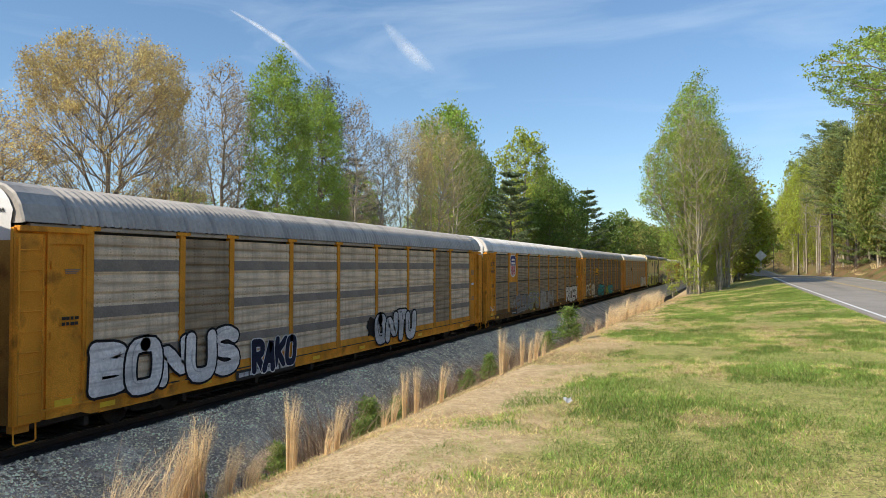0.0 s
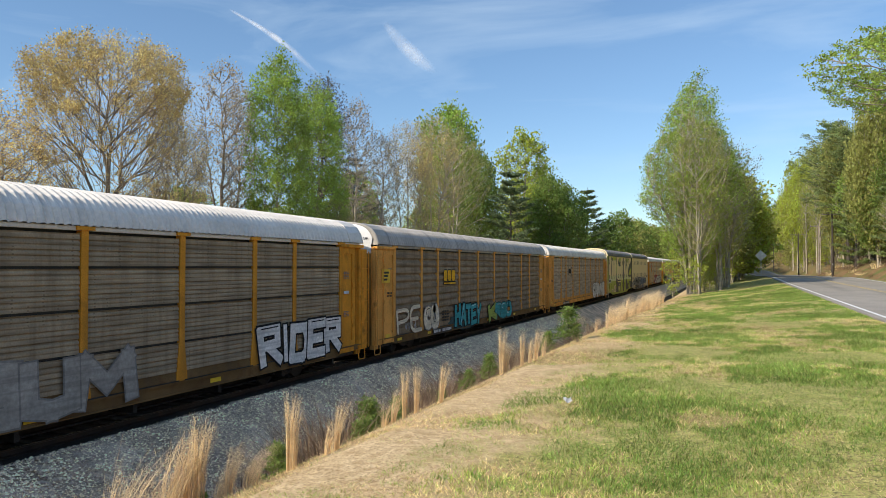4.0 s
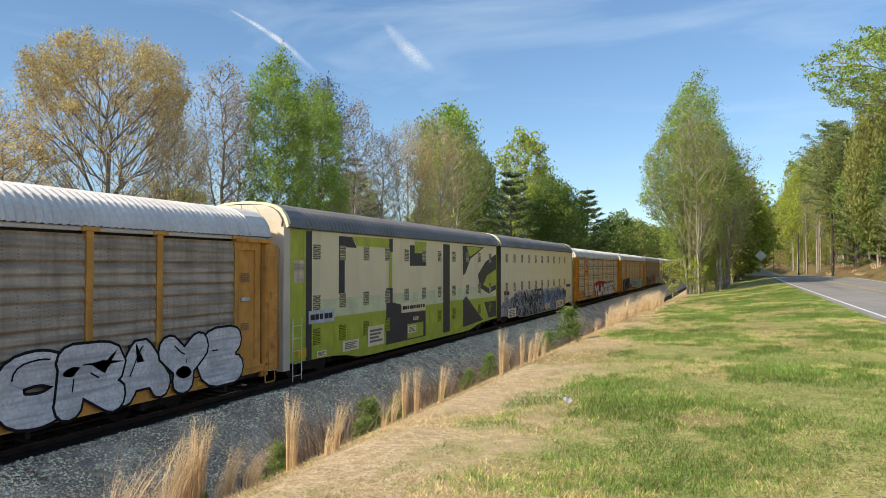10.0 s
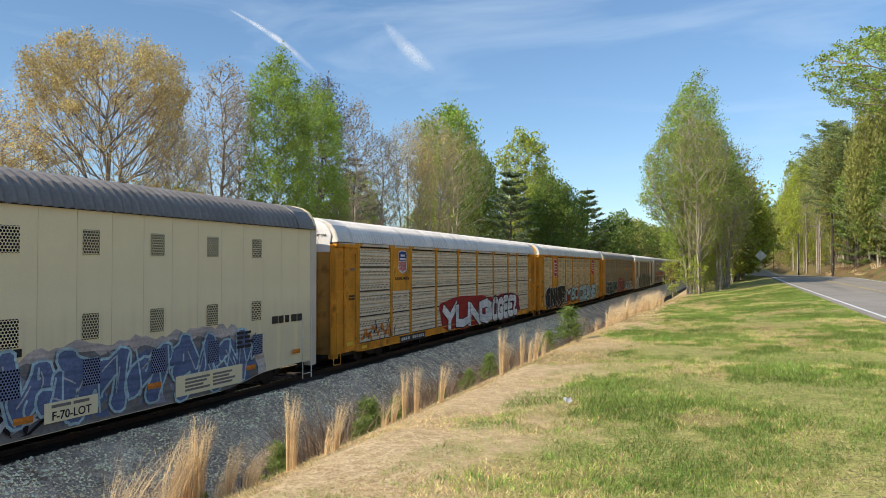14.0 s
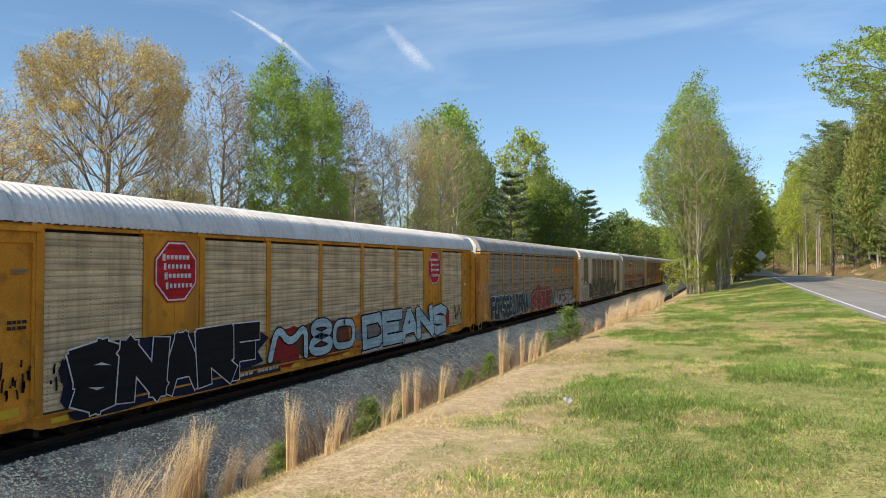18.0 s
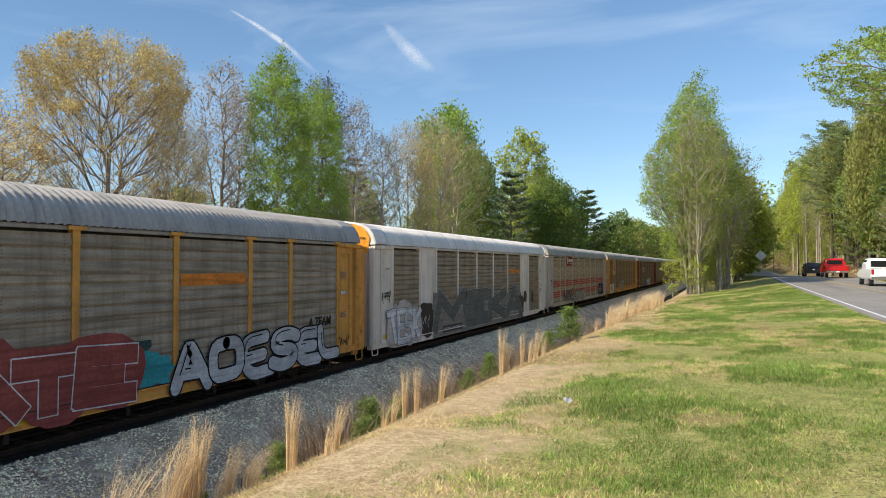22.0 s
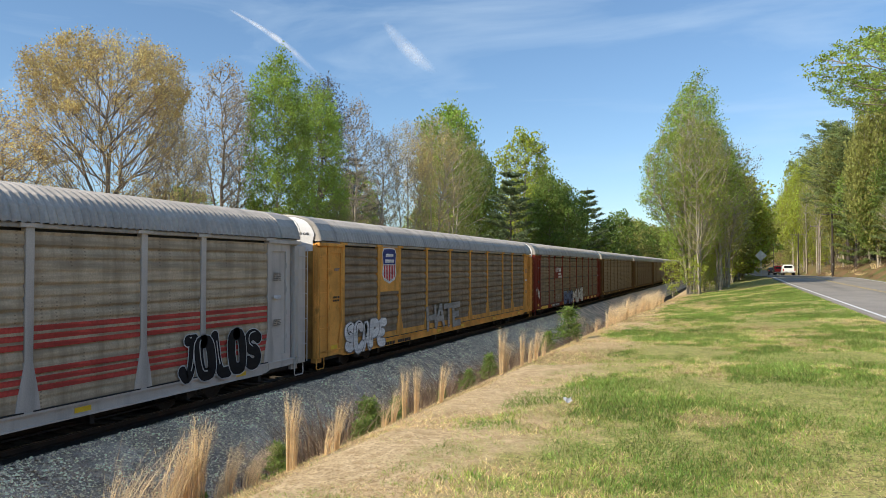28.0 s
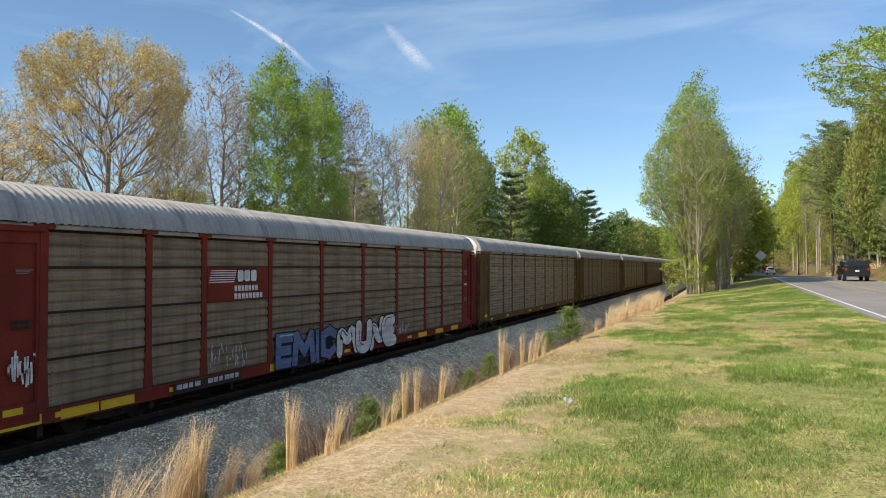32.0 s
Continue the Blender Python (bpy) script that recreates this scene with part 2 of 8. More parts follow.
def ground_z(x, y):
    r, c = float(road_z(y)), float(crest_z(y))
    xs = [-2500, -400, -120, -60, -26, -20, -18, -10.4, -8.3, -6.6, -4.2, -3.4, 0, 3.6, 4.0, 11.8, 12.2, 13.5, 16, 22, 40, 120, 400, 2500]
    zs = [30, 30, 18, 6, 0.2, -0.9, -1.1, -1.1, -1.25, -0.5, c - 0.30, c, 0.55 * c + 0.45 * r, r - 0.04, r - 0.05, r - 0.05, r - 0.12, r - 0.15, r + 1.3, r + 4.0, r + 11, r + 26, 45, 45]
    return float(np.interp(x, xs, zs))


def ground_material():
    m = bpy.data.materials.new("verge_and_woodland_ground")
    m.use_nodes = True
    n, l = m.node_tree.nodes, m.node_tree.links
    b = n["Principled BSDF"]
    b.inputs["Roughness"].default_value = 0.95
    b.inputs["Specular IOR Level"].default_value = 0.2
    col = verge_colour(n, l)
    l.new(col, b.inputs["Base Color"])
    t = n.new("ShaderNodeTexNoise")
    t.inputs["Scale"].default_value = 25
    t.inputs["Detail"].default_value = 6
    co = n.new("ShaderNodeTexCoord")
    l.new(co.outputs["Object"], t.inputs["Vector"])
    bp = n.new("ShaderNodeBump")
    bp.inputs["Strength"].default_value = 0.9
    bp.inputs["Distance"].default_value = 0.02
    l.new(t.outputs["Fac"], bp.inputs["Height"])
    l.new(bp.outputs["Normal"], b.inputs["Normal"])
    return m


def verge_colour(n, l):
    """Straw on the bank's edge, patchy green and straw turf on the verge, leaf litter and soil elsewhere."""
    co = n.new("ShaderNodeTexCoord")
    sep = n.new("ShaderNodeSeparateXYZ")
    l.new(co.outputs["Object"], sep.inputs["Vector"])

    def noise_tex(s, d=6.0, stretch=(1, 1, 1)):
        mp = n.new("ShaderNodeMapping")
        mp.inputs["Scale"].default_value = stretch
        t = n.new("ShaderNodeTexNoise")
        t.inputs["Scale"].default_value = s
        t.inputs["Detail"].default_value = d
        t.inputs["Roughness"].default_value = 0.6
        l.new(co.outputs["Object"], mp.inputs["Vector"])
        l.new(mp.outputs["Vector"], t.inputs["Vector"])
        return t.outputs["Fac"]

    def remap(sock, a, c, lo=0.0, hi=1.0):
        r = n.new("ShaderNodeMapRange")
        for k, v in (("From Min", a), ("From Max", c), ("To Min", lo), ("To Max", hi)):
            r.inputs[k].default_value = v
        l.new(sock, r.inputs["Value"])
        return r.outputs["Result"]

    def calc(op, a, c):
        k = n.new("ShaderNodeMath")
        k.operation = op
        for i, v in enumerate((a, c)):
            if hasattr(v, "is_linked"):
                l.new(v, k.inputs[i])
            else:
                k.inputs[i].default_value = v
        return k.outputs[0]

    def mix(f, c1, c2):
        x = n.new("ShaderNodeMixRGB")
        l.new(f, x.inputs["Fac"])
        for sock, v in (("Color1", c1), ("Color2", c2)):
            if hasattr(v, "is_linked"):
                l.new(v, x.inputs[sock])
            else:
                x.inputs[sock].default_value = (*v, 1)
        return x.outputs["Color"]

    straw = mix(remap(noise_tex(9.0), 0.3, 0.7), (0.38, 0.26, 0.13), (0.68, 0.51, 0.30))
    straw = mix(remap(noise_tex(38.0, 6.0), 0.50, 0.64, 0.0, 0.75), straw, (0.24, 0.155, 0.07))
    green = mix(remap(noise_tex(6.0), 0.3, 0.7), (0.24, 0.25, 0.055), (0.46, 0.41, 0.15))
    green = mix(remap(noise_tex(30.0, 5.0), 0.47, 0.62), green, (0.13, 0.12, 0.045))
    turf = calc("ADD", calc("MULTIPLY", noise_tex(0.55, 6.0, (1.0, 0.75, 1)), 1.15), calc("MULTIPLY", noise_tex(4.5, 6.0), 0.55))
    edge = remap(sep.outputs["X"], -3.3, -1.2, -0.34, 0.16)
    verge = mix(remap(calc("ADD", turf, edge), 0.66, 0.93), straw, green)
    litter = mix(remap(noise_tex(1.1), 0.35, 0.65), (0.10, 0.065, 0.035), (0.19, 0.135, 0.075))
    bank_r = mix(remap(noise_tex(0.5), 0.42, 0.6), mix(remap(noise_tex(2.5), 0.4, 0.65), (0.20, 0.105, 0.055), (0.27, 0.19, 0.10)), (0.13, 0.145, 0.045))
    left = remap(sep.outputs["X"], -4.6, -4.0)
    right = remap(sep.outputs["X"], 12.4, 13.2)
    deep = remap(sep.outputs["X"], 19.0, 24.0)
    return mix(deep, mix(right, mix(left, litter, verge), bank_r), litter)


M["ground"] = ground_material()


def terrain():
    xs = sorted(set([-2500, -1200, -600, -400, -250, -160, -120, -90, -60, -40, -26, -20, -18, 13.5, 14.6, 16, 17.5, 19, 22, 26, 32, 40, 60, 90, 120, 200, 400, 900, 2500]
                    + [round(-17 + 0.5 * i, 2) for i in range(25)] + [round(-4.6 + 0.2 * i, 2) for i in range(90)]))
    ys = sorted(set([-600, -400, -250, -150, -90, -50, -30, -20, -10, -5, 400, 460, 520, 600, 700, 850, 1000, 1400, 2500]
                    + [round(0.4 * i, 2) for i in range(75)] + list(range(30, 120, 2)) + list(range(120, 400, 10))))
    verts, faces = [], []
    for y in ys:
        for x in xs:
            z = ground_z(x, y)
            near = -12 < x < 4.0 or x > 13
            if near:
                z += 0.05 * noise.noise((x * 0.5, y * 0.5, 0)) + 0.02 * noise.noise((x * 2.3, y * 2.3, 3))
            if x > 14 and x < 60 or x < -22 and x > -200:
                z += 0.5 * noise.noise((x * 0.12, y * 0.12, 5))
            verts.append((x, y, z))
    w = len(xs)
    for j in range(len(ys) - 1):
        for i in range(w - 1):
            a = j * w + i
            faces.append((a, a + 1, a + w + 1, a + w))
    return tagged(new("ground", mesh_of("ground", verts, faces, M["ground"], True)), "mown grass verge, straw-coloured bank and woodland floor", "ground", kind="structure")


def strip(name, x0, x1, lift, thick, mat, y0=-600, y1=2400, dashes=None):
    ys = [y for y in [-600, -300, -100] + list(range(-60, 420, 4)) + [460, 520, 700, 1000, 1600, 2400] if y0 <= y <= y1]
    bm = bmesh.new()
    rows = []
    for y in ys:
        z = float(road_z(y)) + lift
        rows.append([bm.verts.new(p) for p in ((x0, y, z - thick), (x0 + 0.02, y, z), (x1 - 0.02, y, z), (x1, y, z - thick))])
    for a, b in zip(rows, rows[1:]):
        for k in range(3):
            bm.faces.new((a[k], a[k + 1], b[k + 1], b[k]))
    return part(name, bm, mat)


terrain()
road = tagged(strip("road", ROAD_L - 0.25, ROAD_R + 0.25, 0.0, 0.12, M["asphalt"]), "worn grey two-lane asphalt road", "road", kind="structure")
for nm, a, b, mt, lab in (("edge_line", ROAD_L, ROAD_L + 0.12, "line_white", "white edge line"), ("edge_line", ROAD_R - 0.12, ROAD_R, "line_white", "white edge line"),
                          ("centre_line", 7.68, 7.79, "line_yellow", "yellow centre line"), ("centre_line", 7.89, 8.0, "line_yellow", "yellow centre line")):
    part_ob = strip(nm, a, b, 0.006, 0.004, M[mt])
    part_ob.parent = road
    part_ob["label"] = lab


# ---- track ----
TRACK_X = -14.0


RAIL_Z = 0.46   # top of the rails


def ballast_z(d):
    """Height of the ballast at d metres from the track's centre line."""
    return float(np.interp(abs(d), [0, 0.66, 0.85, 1.55, 1.9, 4.0, 4.4], [0.25, 0.25, 0.31, 0.29, 0.14, -1.12, -1.4]))


def ballast_bed():
    ds = [-4.4, -4.0, -3.2, -2.4, -1.9, -1.5, -0.85, -0.66, 0, 0.66, 0.85, 1.1, 1.4, 1.6, 1.8, 2.0, 2.2, 2.4, 2.6, 2.8, 3.0, 3.2, 3.4, 3.6, 3.8, 4.0, 4.4]
    ys = [-300, -150, -60, -20] + [round(0.4 * i, 2) for i in range(-10, 150)] + list(range(60, 240, 3)) + [300, 450, 700, 1200]
    verts = [(TRACK_X + d, y, ballast_z(d) + (0.05 * noise.noise((d * 3, y * 3, 1)) + 0.05 * noise.noise((d, y * .7, 2)) if d > 1.3 else 0)) for y in ys for d in ds]
    w = len(ds)
    faces = [(j * w + i, j * w + i + 1, (j + 1) * w + i + 1, (j + 1) * w + i) for j in range(len(ys) - 1) for i in range(w - 1)]
    return tagged(new("ballast_bed", mesh_of("ballast_bed", verts, faces, M["ballast"], True)), "grey crushed stone ballast bed under the track", "ballast", kind="structure")


def stones():
    """Loose ballast stones on the shoulder."""
    rng = np.random.default_rng(4)
    octa = np.array([(1, 0, 0), (0, 1, 0), (-1, 0, 0), (0, -1, 0), (0.2, 0.1, 0.8)], float)
    tri = np.array([(0, 1, 4), (1, 2, 4), (2, 3, 4), (3, 0, 4)])
    count = 62000
    d = rng.uniform(1.27, 4.1, count)
    y = 5 + 58 * rng.random(count) ** 1.6
    size = rng.uniform(0.020, 0.044, count) * np.interp(y, [5, 60], [0.9, 1.5])
    shape = octa[None] * (1 + rng.uniform(-0.35, 0.35, (count, 5, 1))) * rng.uniform(0.6, 1.25, (count, 1, 3))
    ang = rng.uniform(0, 6.28, count)
    c, s = np.cos(ang)[:, None], np.sin(ang)[:, None]
    px = shape[..., 0] * c - shape[..., 1] * s
    py = shape[..., 0] * s + shape[..., 1] * c
    zz = np.array([ballast_z(v) for v in d]) + 0.018 * rng.random(count)
    v = np.stack([px * size[:, None] + TRACK_X + d[:, None], py * size[:, None] + y[:, None], shape[..., 2] * size[:, None] + zz[:, None] + 0.012], -1).reshape(-1, 3)
    f = (tri[None] + (np.arange(count) * 5)[:, None, None]).reshape(-1, 3)
    me = bpy.data.meshes.new("ballast_stones")
    me.from_pydata(v.tolist(), [], f.tolist())
    me.materials.append(M["ballast_stone"])
    return tagged(new("ballast_stones", me), "loose angular grey granite ballast stones", "ballast", kind="stuff")


def railway():
    ballast_bed()
    stones()
    track = tagged(empty("railway_track", TRACK_X, 0, RAIL_Z), "railway track of worn steel rails on dark wooden ties", "railway track", kind="structure")
    prof = [(-0.075, -0.16), (0.075, -0.16), (0.075, -0.145), (0.012, -0.125), (0.012, -0.04), (0.034, -0.03), (0.034, -0.004), (-0.034, -0.004), (-0.034, -0.03), (-0.012, -0.04), (-0.012, -0.125), (-0.075, -0.145)]
    for x in (-0.7535, 0.7535):
        r = part("rail", prism([(x + a, b) for a, b in prof], 1, -300, 1200), M["rail"], track)
        part("rail_head", box(x - 0.032, x + 0.032, -300, 1200, -0.004, 0.0), M["rail_head"], r, "polished running surface")
    me = bpy.data.meshes.new("tie")
    bm = box(-1.3, 1.3, -0.115, 0.115, -0.36, -0.16, 0.012)
    bm.to_mesh(me)
    bm.free()
    rng = random.Random(5)
    for k in range(280):
        part("tie", me, M["tie"], track, at=pose(rng.uniform(-0.03, 0.03), -30 + 0.52 * k, 0, 0, 0, rng.uniform(-1, 1)))
    bm = bmesh.new()
    for k in range(-400, 1500):
        y = 0.52 * k
        if -30 <= y < -30 + 0.52 * 280:
            continue
        add_box(bm, -1.3, 1.3, y - 0.115, y + 0.115, -0.36, -0.16)
    far = part("ties", bm, M["tie"], track)
    tagged(far, kind="stuff")


railway()

# ---- the train ----
STD_POSTS = (-12.12, -9.32, -7.40, -4.50, -1.58, 1.36, 4.30, 7.26, 9.30, 12.20)
MESHES = {}


def cached(key, make):
    if key not in MESHES:
        bm = make()
        me = bpy.data.meshes.new(key if isinstance(key, str) else key[0])
        bm.to_mesh(me)
        bm.free()
        MESHES[key] = me
    return MESHES[key]


def panel_mesh(width, z0, z1, period, depth, gaps=()):
    """A ribbed side sheet: ribs run along y; gaps are dark slots between stacked sheets."""
    bm = bmesh.new()
    prof = []
    edges = [z0, *gaps, z1]
    for a, b in zip(edges, edges[1:]):
        lo, hi = a + (0.0 if a == z0 else 0.03), b - (0.0 if b == z1 else 0.03)
        if a != z0:
            prof.append((-0.09, lo))
        k = max(1, round((hi - lo) / period))
        p = (hi - lo) / k
        for i in range(k):
            s = lo + i * p
            g = 0.55 + 0.9 * ((i * 7) % 5) / 4
            prof += [(0, s), (-0.12 * depth, s + 0.30 * p), (-0.50 * depth * g, s + 0.50 * p), (-1.15 * depth * g, s + 0.68 * p), (-1.1 * depth * g, s + 0.78 * p), (-0.25 * depth * g, s + 0.93 * p)]
        prof.append((0, hi))
        if b != z1:
            prof.append((-0.09, hi))
    rows = []
    for y in (-width / 2, width / 2):
        rows.append([bm.verts.new((x, y, z)) for x, z in prof])
    back = [[bm.verts.new((-0.12, y, z)) for z in (z0, z1)] for y in (-width / 2, width / 2)]
    for i in range(len(prof) - 1):
        bm.faces.new((rows[0][i], rows[1][i], rows[1][i + 1], rows[0][i + 1]))
    bm.faces.new((back[0][0], back[0][1], back[1][1], back[1][0]))
    for k in (0, 1):
        bm.faces.new([back[k][0]] + rows[k] + [back[k][1]] if k == 0 else ([back[k][0]] + rows[k] + [back[k][1]])[::-1])
    bm.faces.new((back[0][0], back[1][0], rows[1][0], rows[0][0]))
    bm.faces.new((back[0][1], rows[0][-1], rows[1][-1], back[1][1]))
    return bm


def post_mesh(flare, z0, z1, w=0.185):
    """A side post that widens to a gusset at its foot, with a cap at the eave."""
    f = flare / 2
    pts = [(-f, z0), (f, z0), (f * 0.8, z0 + 0.35), (w / 2, z0 + 0.95), (w / 2, z1), (-w / 2, z1), (-w / 2, z0 + 0.95), (-f * 0.8, z0 + 0.35)]
    bm = prism(pts, 0, 1.44, 1.58)
    add_box(bm, 1.47, 1.615, -0.23, 0.23, z1 - 0.02, z1 + 0.06)
    return bm


def roof_profile(eave, top):
    h = top - eave
    return [(1.60, eave), (1.58, eave + 0.12 * h), (1.50, eave + 0.40 * h), (1.34, eave + 0.66 * h), (1.10, eave + 0.83 * h), (0.75, eave + 0.94 * h), (0.38, eave + 0.985 * h), (0.0, top)]


def roof_mesh(half, eave, top, pitch=0.205, rise=0.048):
    """A corrugated arched roof, ribs across the car, with plainer sheets over both ends."""
    bm = bmesh.new()
    side = roof_profile(eave, top)
    prof = side + [(-x, z) for x, z in side[-2::-1]]
    ys = [(-half, 0.0), (-half + 0.03, rise), (-half + 1.0, rise), (-half + 1.02, 0.0)]
    y = -half + 1.05
    while y < half - 1.1:
        ys += [(y, 0.0), (y + 0.30 * pitch, rise), (y + 0.62 * pitch, rise), (y + 0.92 * pitch, 0.0)]
        y += pitch
    ys += [(half - 1.02, 0.0), (half - 1.0, rise), (half - 0.03, rise), (half, 0.0)]
    rows = []
    for y, r in ys:
        row = []
        for i, (x, z) in enumerate(prof):
            k = math.atan2(x, 2.0)
            row.append(bm.verts.new((x + r * math.sin(k * 1.6), y, z + r * math.cos(k * 1.6))))
        rows.append(row)
    for a, b in zip(rows, rows[1:]):
        for i in range(len(prof) - 1):
            bm.faces.new((a[i], b[i], b[i + 1], a[i + 1]))
    for r in (rows[0], rows[-1]):
        bm.faces.new(r if r is rows[-1] else r[::-1])
    return bm


def end_door_mesh(z0, z1, eave, top, folds=3):
    """The folding end doors, drawn as upright panels with folds between; curves in to the roof above the eave."""
    bm = bmesh.new()
    side = roof_profile(eave, top)
    def half_width(z):
        if z <= eave:
            return 1.36
        zs = [p[1] for p in side]
        ws = [p[0] for p in side]
        return float(np.interp(z, zs, ws)) - 0.12
    zs = [z0] + [z for z in (eave, eave + 0.25, eave + 0.45, eave + 0.6, eave + 0.7) if z0 < z < z1] + [z1]
    n = folds * 2
    cols = []
    for i in range(n + 1):
        for dx, dep in ((-0.012, 0.0), (0.0, 0.07), (0.012, 0.0)) if 0 < i < n else ((0, 0.0),):
            cols.append((i / n * 2 - 1, dx, dep))
    grid = []
    for z in zs:
        w = half_width(z)
        grid.append([bm.verts.new((w * u + dx, 0.09 * (u * u) + dep, z)) for u, dx, dep in cols])
    for a, b in zip(grid, grid[1:]):
        for i in range(len(cols) - 1):
            bm.faces.new((a[i], a[i + 1], b[i + 1], b[i]))
    return bm


def ladder_mesh(z0, z1, w=0.52, rungs=9):
    bm = bmesh.new()
    for y in (-w / 2, w / 2):
        add_tube(bm, [(0, y, z0), (0, y, z1)], 0.016, 5)
    for i in range(rungs):
        z = z0 + (i + 0.4) * (z1 - z0) / rungs
        add_tube(bm, [(0, -w / 2, z), (0, w / 2, z)], 0.011, 5)
    return bm


def sill_mesh(half, z0, z1, drop=0.0):
    """The side sill: a channel with a lip, and a fish-belly drop in the middle if given."""
    bm = bmesh.new()
    pts = [(-half, z0 + 0.10), (-half + 1.4, z0 + 0.10), (-half + 1.7, z0), (-3.2, z0), (-2.6, z0 - drop), (2.6, z0 - drop), (3.2, z0), (half - 1.7, z0), (half - 1.4, z0 + 0.10), (half, z0 + 0.10), (half, z1), (-half, z1)]
    bm = prism(pts, 0, 1.40, 1.55)
    add_box(bm, 1.40, 1.60, -half, half, z1, z1 + 0.045)
    add_box(bm, 1.42, 1.585, -half + 1.9, half - 1.9, z0 - 0.012 - drop * 0.0, z0 + 0.02)
    return bm


def wheelset_mesh():
    bm = bmesh.new()
    for x in (-0.75, 0.75):
        s = 1 if x > 0 else -1
        add_disc(bm, (x, 0, 0), (1, 0, 0), 0.42, 0.11, 28)
        add_disc(bm, (x - s * 0.06, 0, 0), (1, 0, 0), 0.445, 0.03, 28)
        add_disc(bm, (x + s * 0.06, 0, 0), (1, 0, 0), 0.16, 0.10, 16)
        for k in range(4):
            a = k * math.pi / 2
            add_disc(bm, (x + s * 0.06, 0.26 * math.cos(a), 0.26 * math.sin(a)), (1, 0, 0), 0.04, 0.01, 8)
    add_tube(bm, [(-1.05, 0, 0), (1.05, 0, 0)], 0.085, 12)
    return bm


def side_frame_mesh():
    pts = [(-1.15, 0.36), (-1.15, 0.56), (-0.75, 0.66), (-0.3, 0.72), (0.3, 0.72), (0.75, 0.66), (1.15, 0.56), (1.15, 0.36), (0.8, 0.34), (0.55, 0.22), (-0.55, 0.22), (-0.8, 0.34)]
    bm = prism(pts, 0, 0.94, 1.08)
    for y in (-0.14, 0, 0.14):
        for k in range(5):
            add_disc(bm, (1.05, y, 0.28 + 0.07 * k), (0, 0, 1), 0.055, 0.035, 10)
    for y in (-0.89, 0.89):
        add_disc(bm, (1.10, y, 0.42), (1, 0, 0), 0.11, 0.10, 12)
    return bm


WHEELSETS = []


def add_truck(car, y):
    """A two-axle truck under a car."""
    t = part("truck", cached("bolster", lambda: box(-0.98, 0.98, -0.22, 0.22, 0.34, 0.62, 0.03)), M["steel_dark"], car, "grimy cast steel truck", at=(0, y, RAIL_Z))
    for turn in (0, 180):
        part("side_frame", cached("side_frame", side_frame_mesh), M["steel_dark"], t, at=pose(0, 0, 0, 0, 0, turn))
    for dy in (-0.89, 0.89):
        w = part("wheelset", cached("wheelset", wheelset_mesh), M["steel_dark"], t)
        w.matrix_parent_inverse = Matrix.Translation((0, dy, 0.42))
        WHEELSETS.append(w)


def text_mesh(words, size, bold=0.0, shear=0.0, spacing=1.0):
    """Flat lettering in the yz plane, read from +x, centred; thickness 4 mm."""
    cu = bpy.data.curves.new("lettering", "FONT")
    cu.body, cu.size, cu.offset, cu.extrude, cu.shear, cu.space_character = words, size, bold, 0.002, shear, spacing
    cu.align_x, cu.align_y = "CENTER", "CENTER"
    cu.resolution_u = 3
    tmp = bpy.data.objects.new("lettering", cu)
    scene.collection.objects.link(tmp)
    bpy.context.view_layer.update()
    dg = bpy.context.evaluated_depsgraph_get()
    me = bpy.data.meshes.new_from_object(tmp.evaluated_get(dg))
    bpy.data.objects.remove(tmp)
    me.transform(Matrix(((0, 0, 1, 0), (1, 0, 0, 0), (0, 1, 0, 0), (0, 0, 0, 1))))
    me.materials.clear()
    return me


def letters(car, words, y, z, size, mat, bold=0.0, shear=0.0, x=1.585, stretch=1.0, name="lettering", label="", spacing=1.0):
    me = text_mesh(words, size, bold, shear, spacing)
    if stretch != 1.0:
        me.transform(Matrix.Diagonal((1, stretch, 1, 1)))
    return part(name, me, mat, car, label, at=(x, y, z))


def bars(car, y, z, w, h, mat, rows=2, x=1.583, name="stencil_bar", cols=1):
    """Unreadable stencilling: plain bars."""
    bm = bmesh.new()
    for r in range(rows):
        for c in range(cols):
            ww = w / cols
            y0 = y - w / 2 + c * ww
            zz = z + h / 2 - (r + 0.5) * h / rows
            k = 0.30 * h / rows
            add_box(bm, x - 0.002, x + 0.003, y0 + 0.06 * ww, y0 + ww * (0.94 - 0.12 * ((r + c) % 3)), zz - k, zz + k)
    return tagged(part(name, bm, mat, car), kind="stuff")


def plate(car, y, z, w, h, mat, x=1.58, name="placard", label="", t=0.006):
    return part(name, cached((name, round(w, 3), round(h, 3), t), lambda: box(0, t, -w / 2, w / 2, -h / 2, h / 2)), mat, car, label, at=(x, y, z))


def outline_plate(car, pts, mat, x=1.58, name="paint_patch", label="", t=0.004):
    return part(name, prism(pts, 0, x - t, x), mat, car, label)


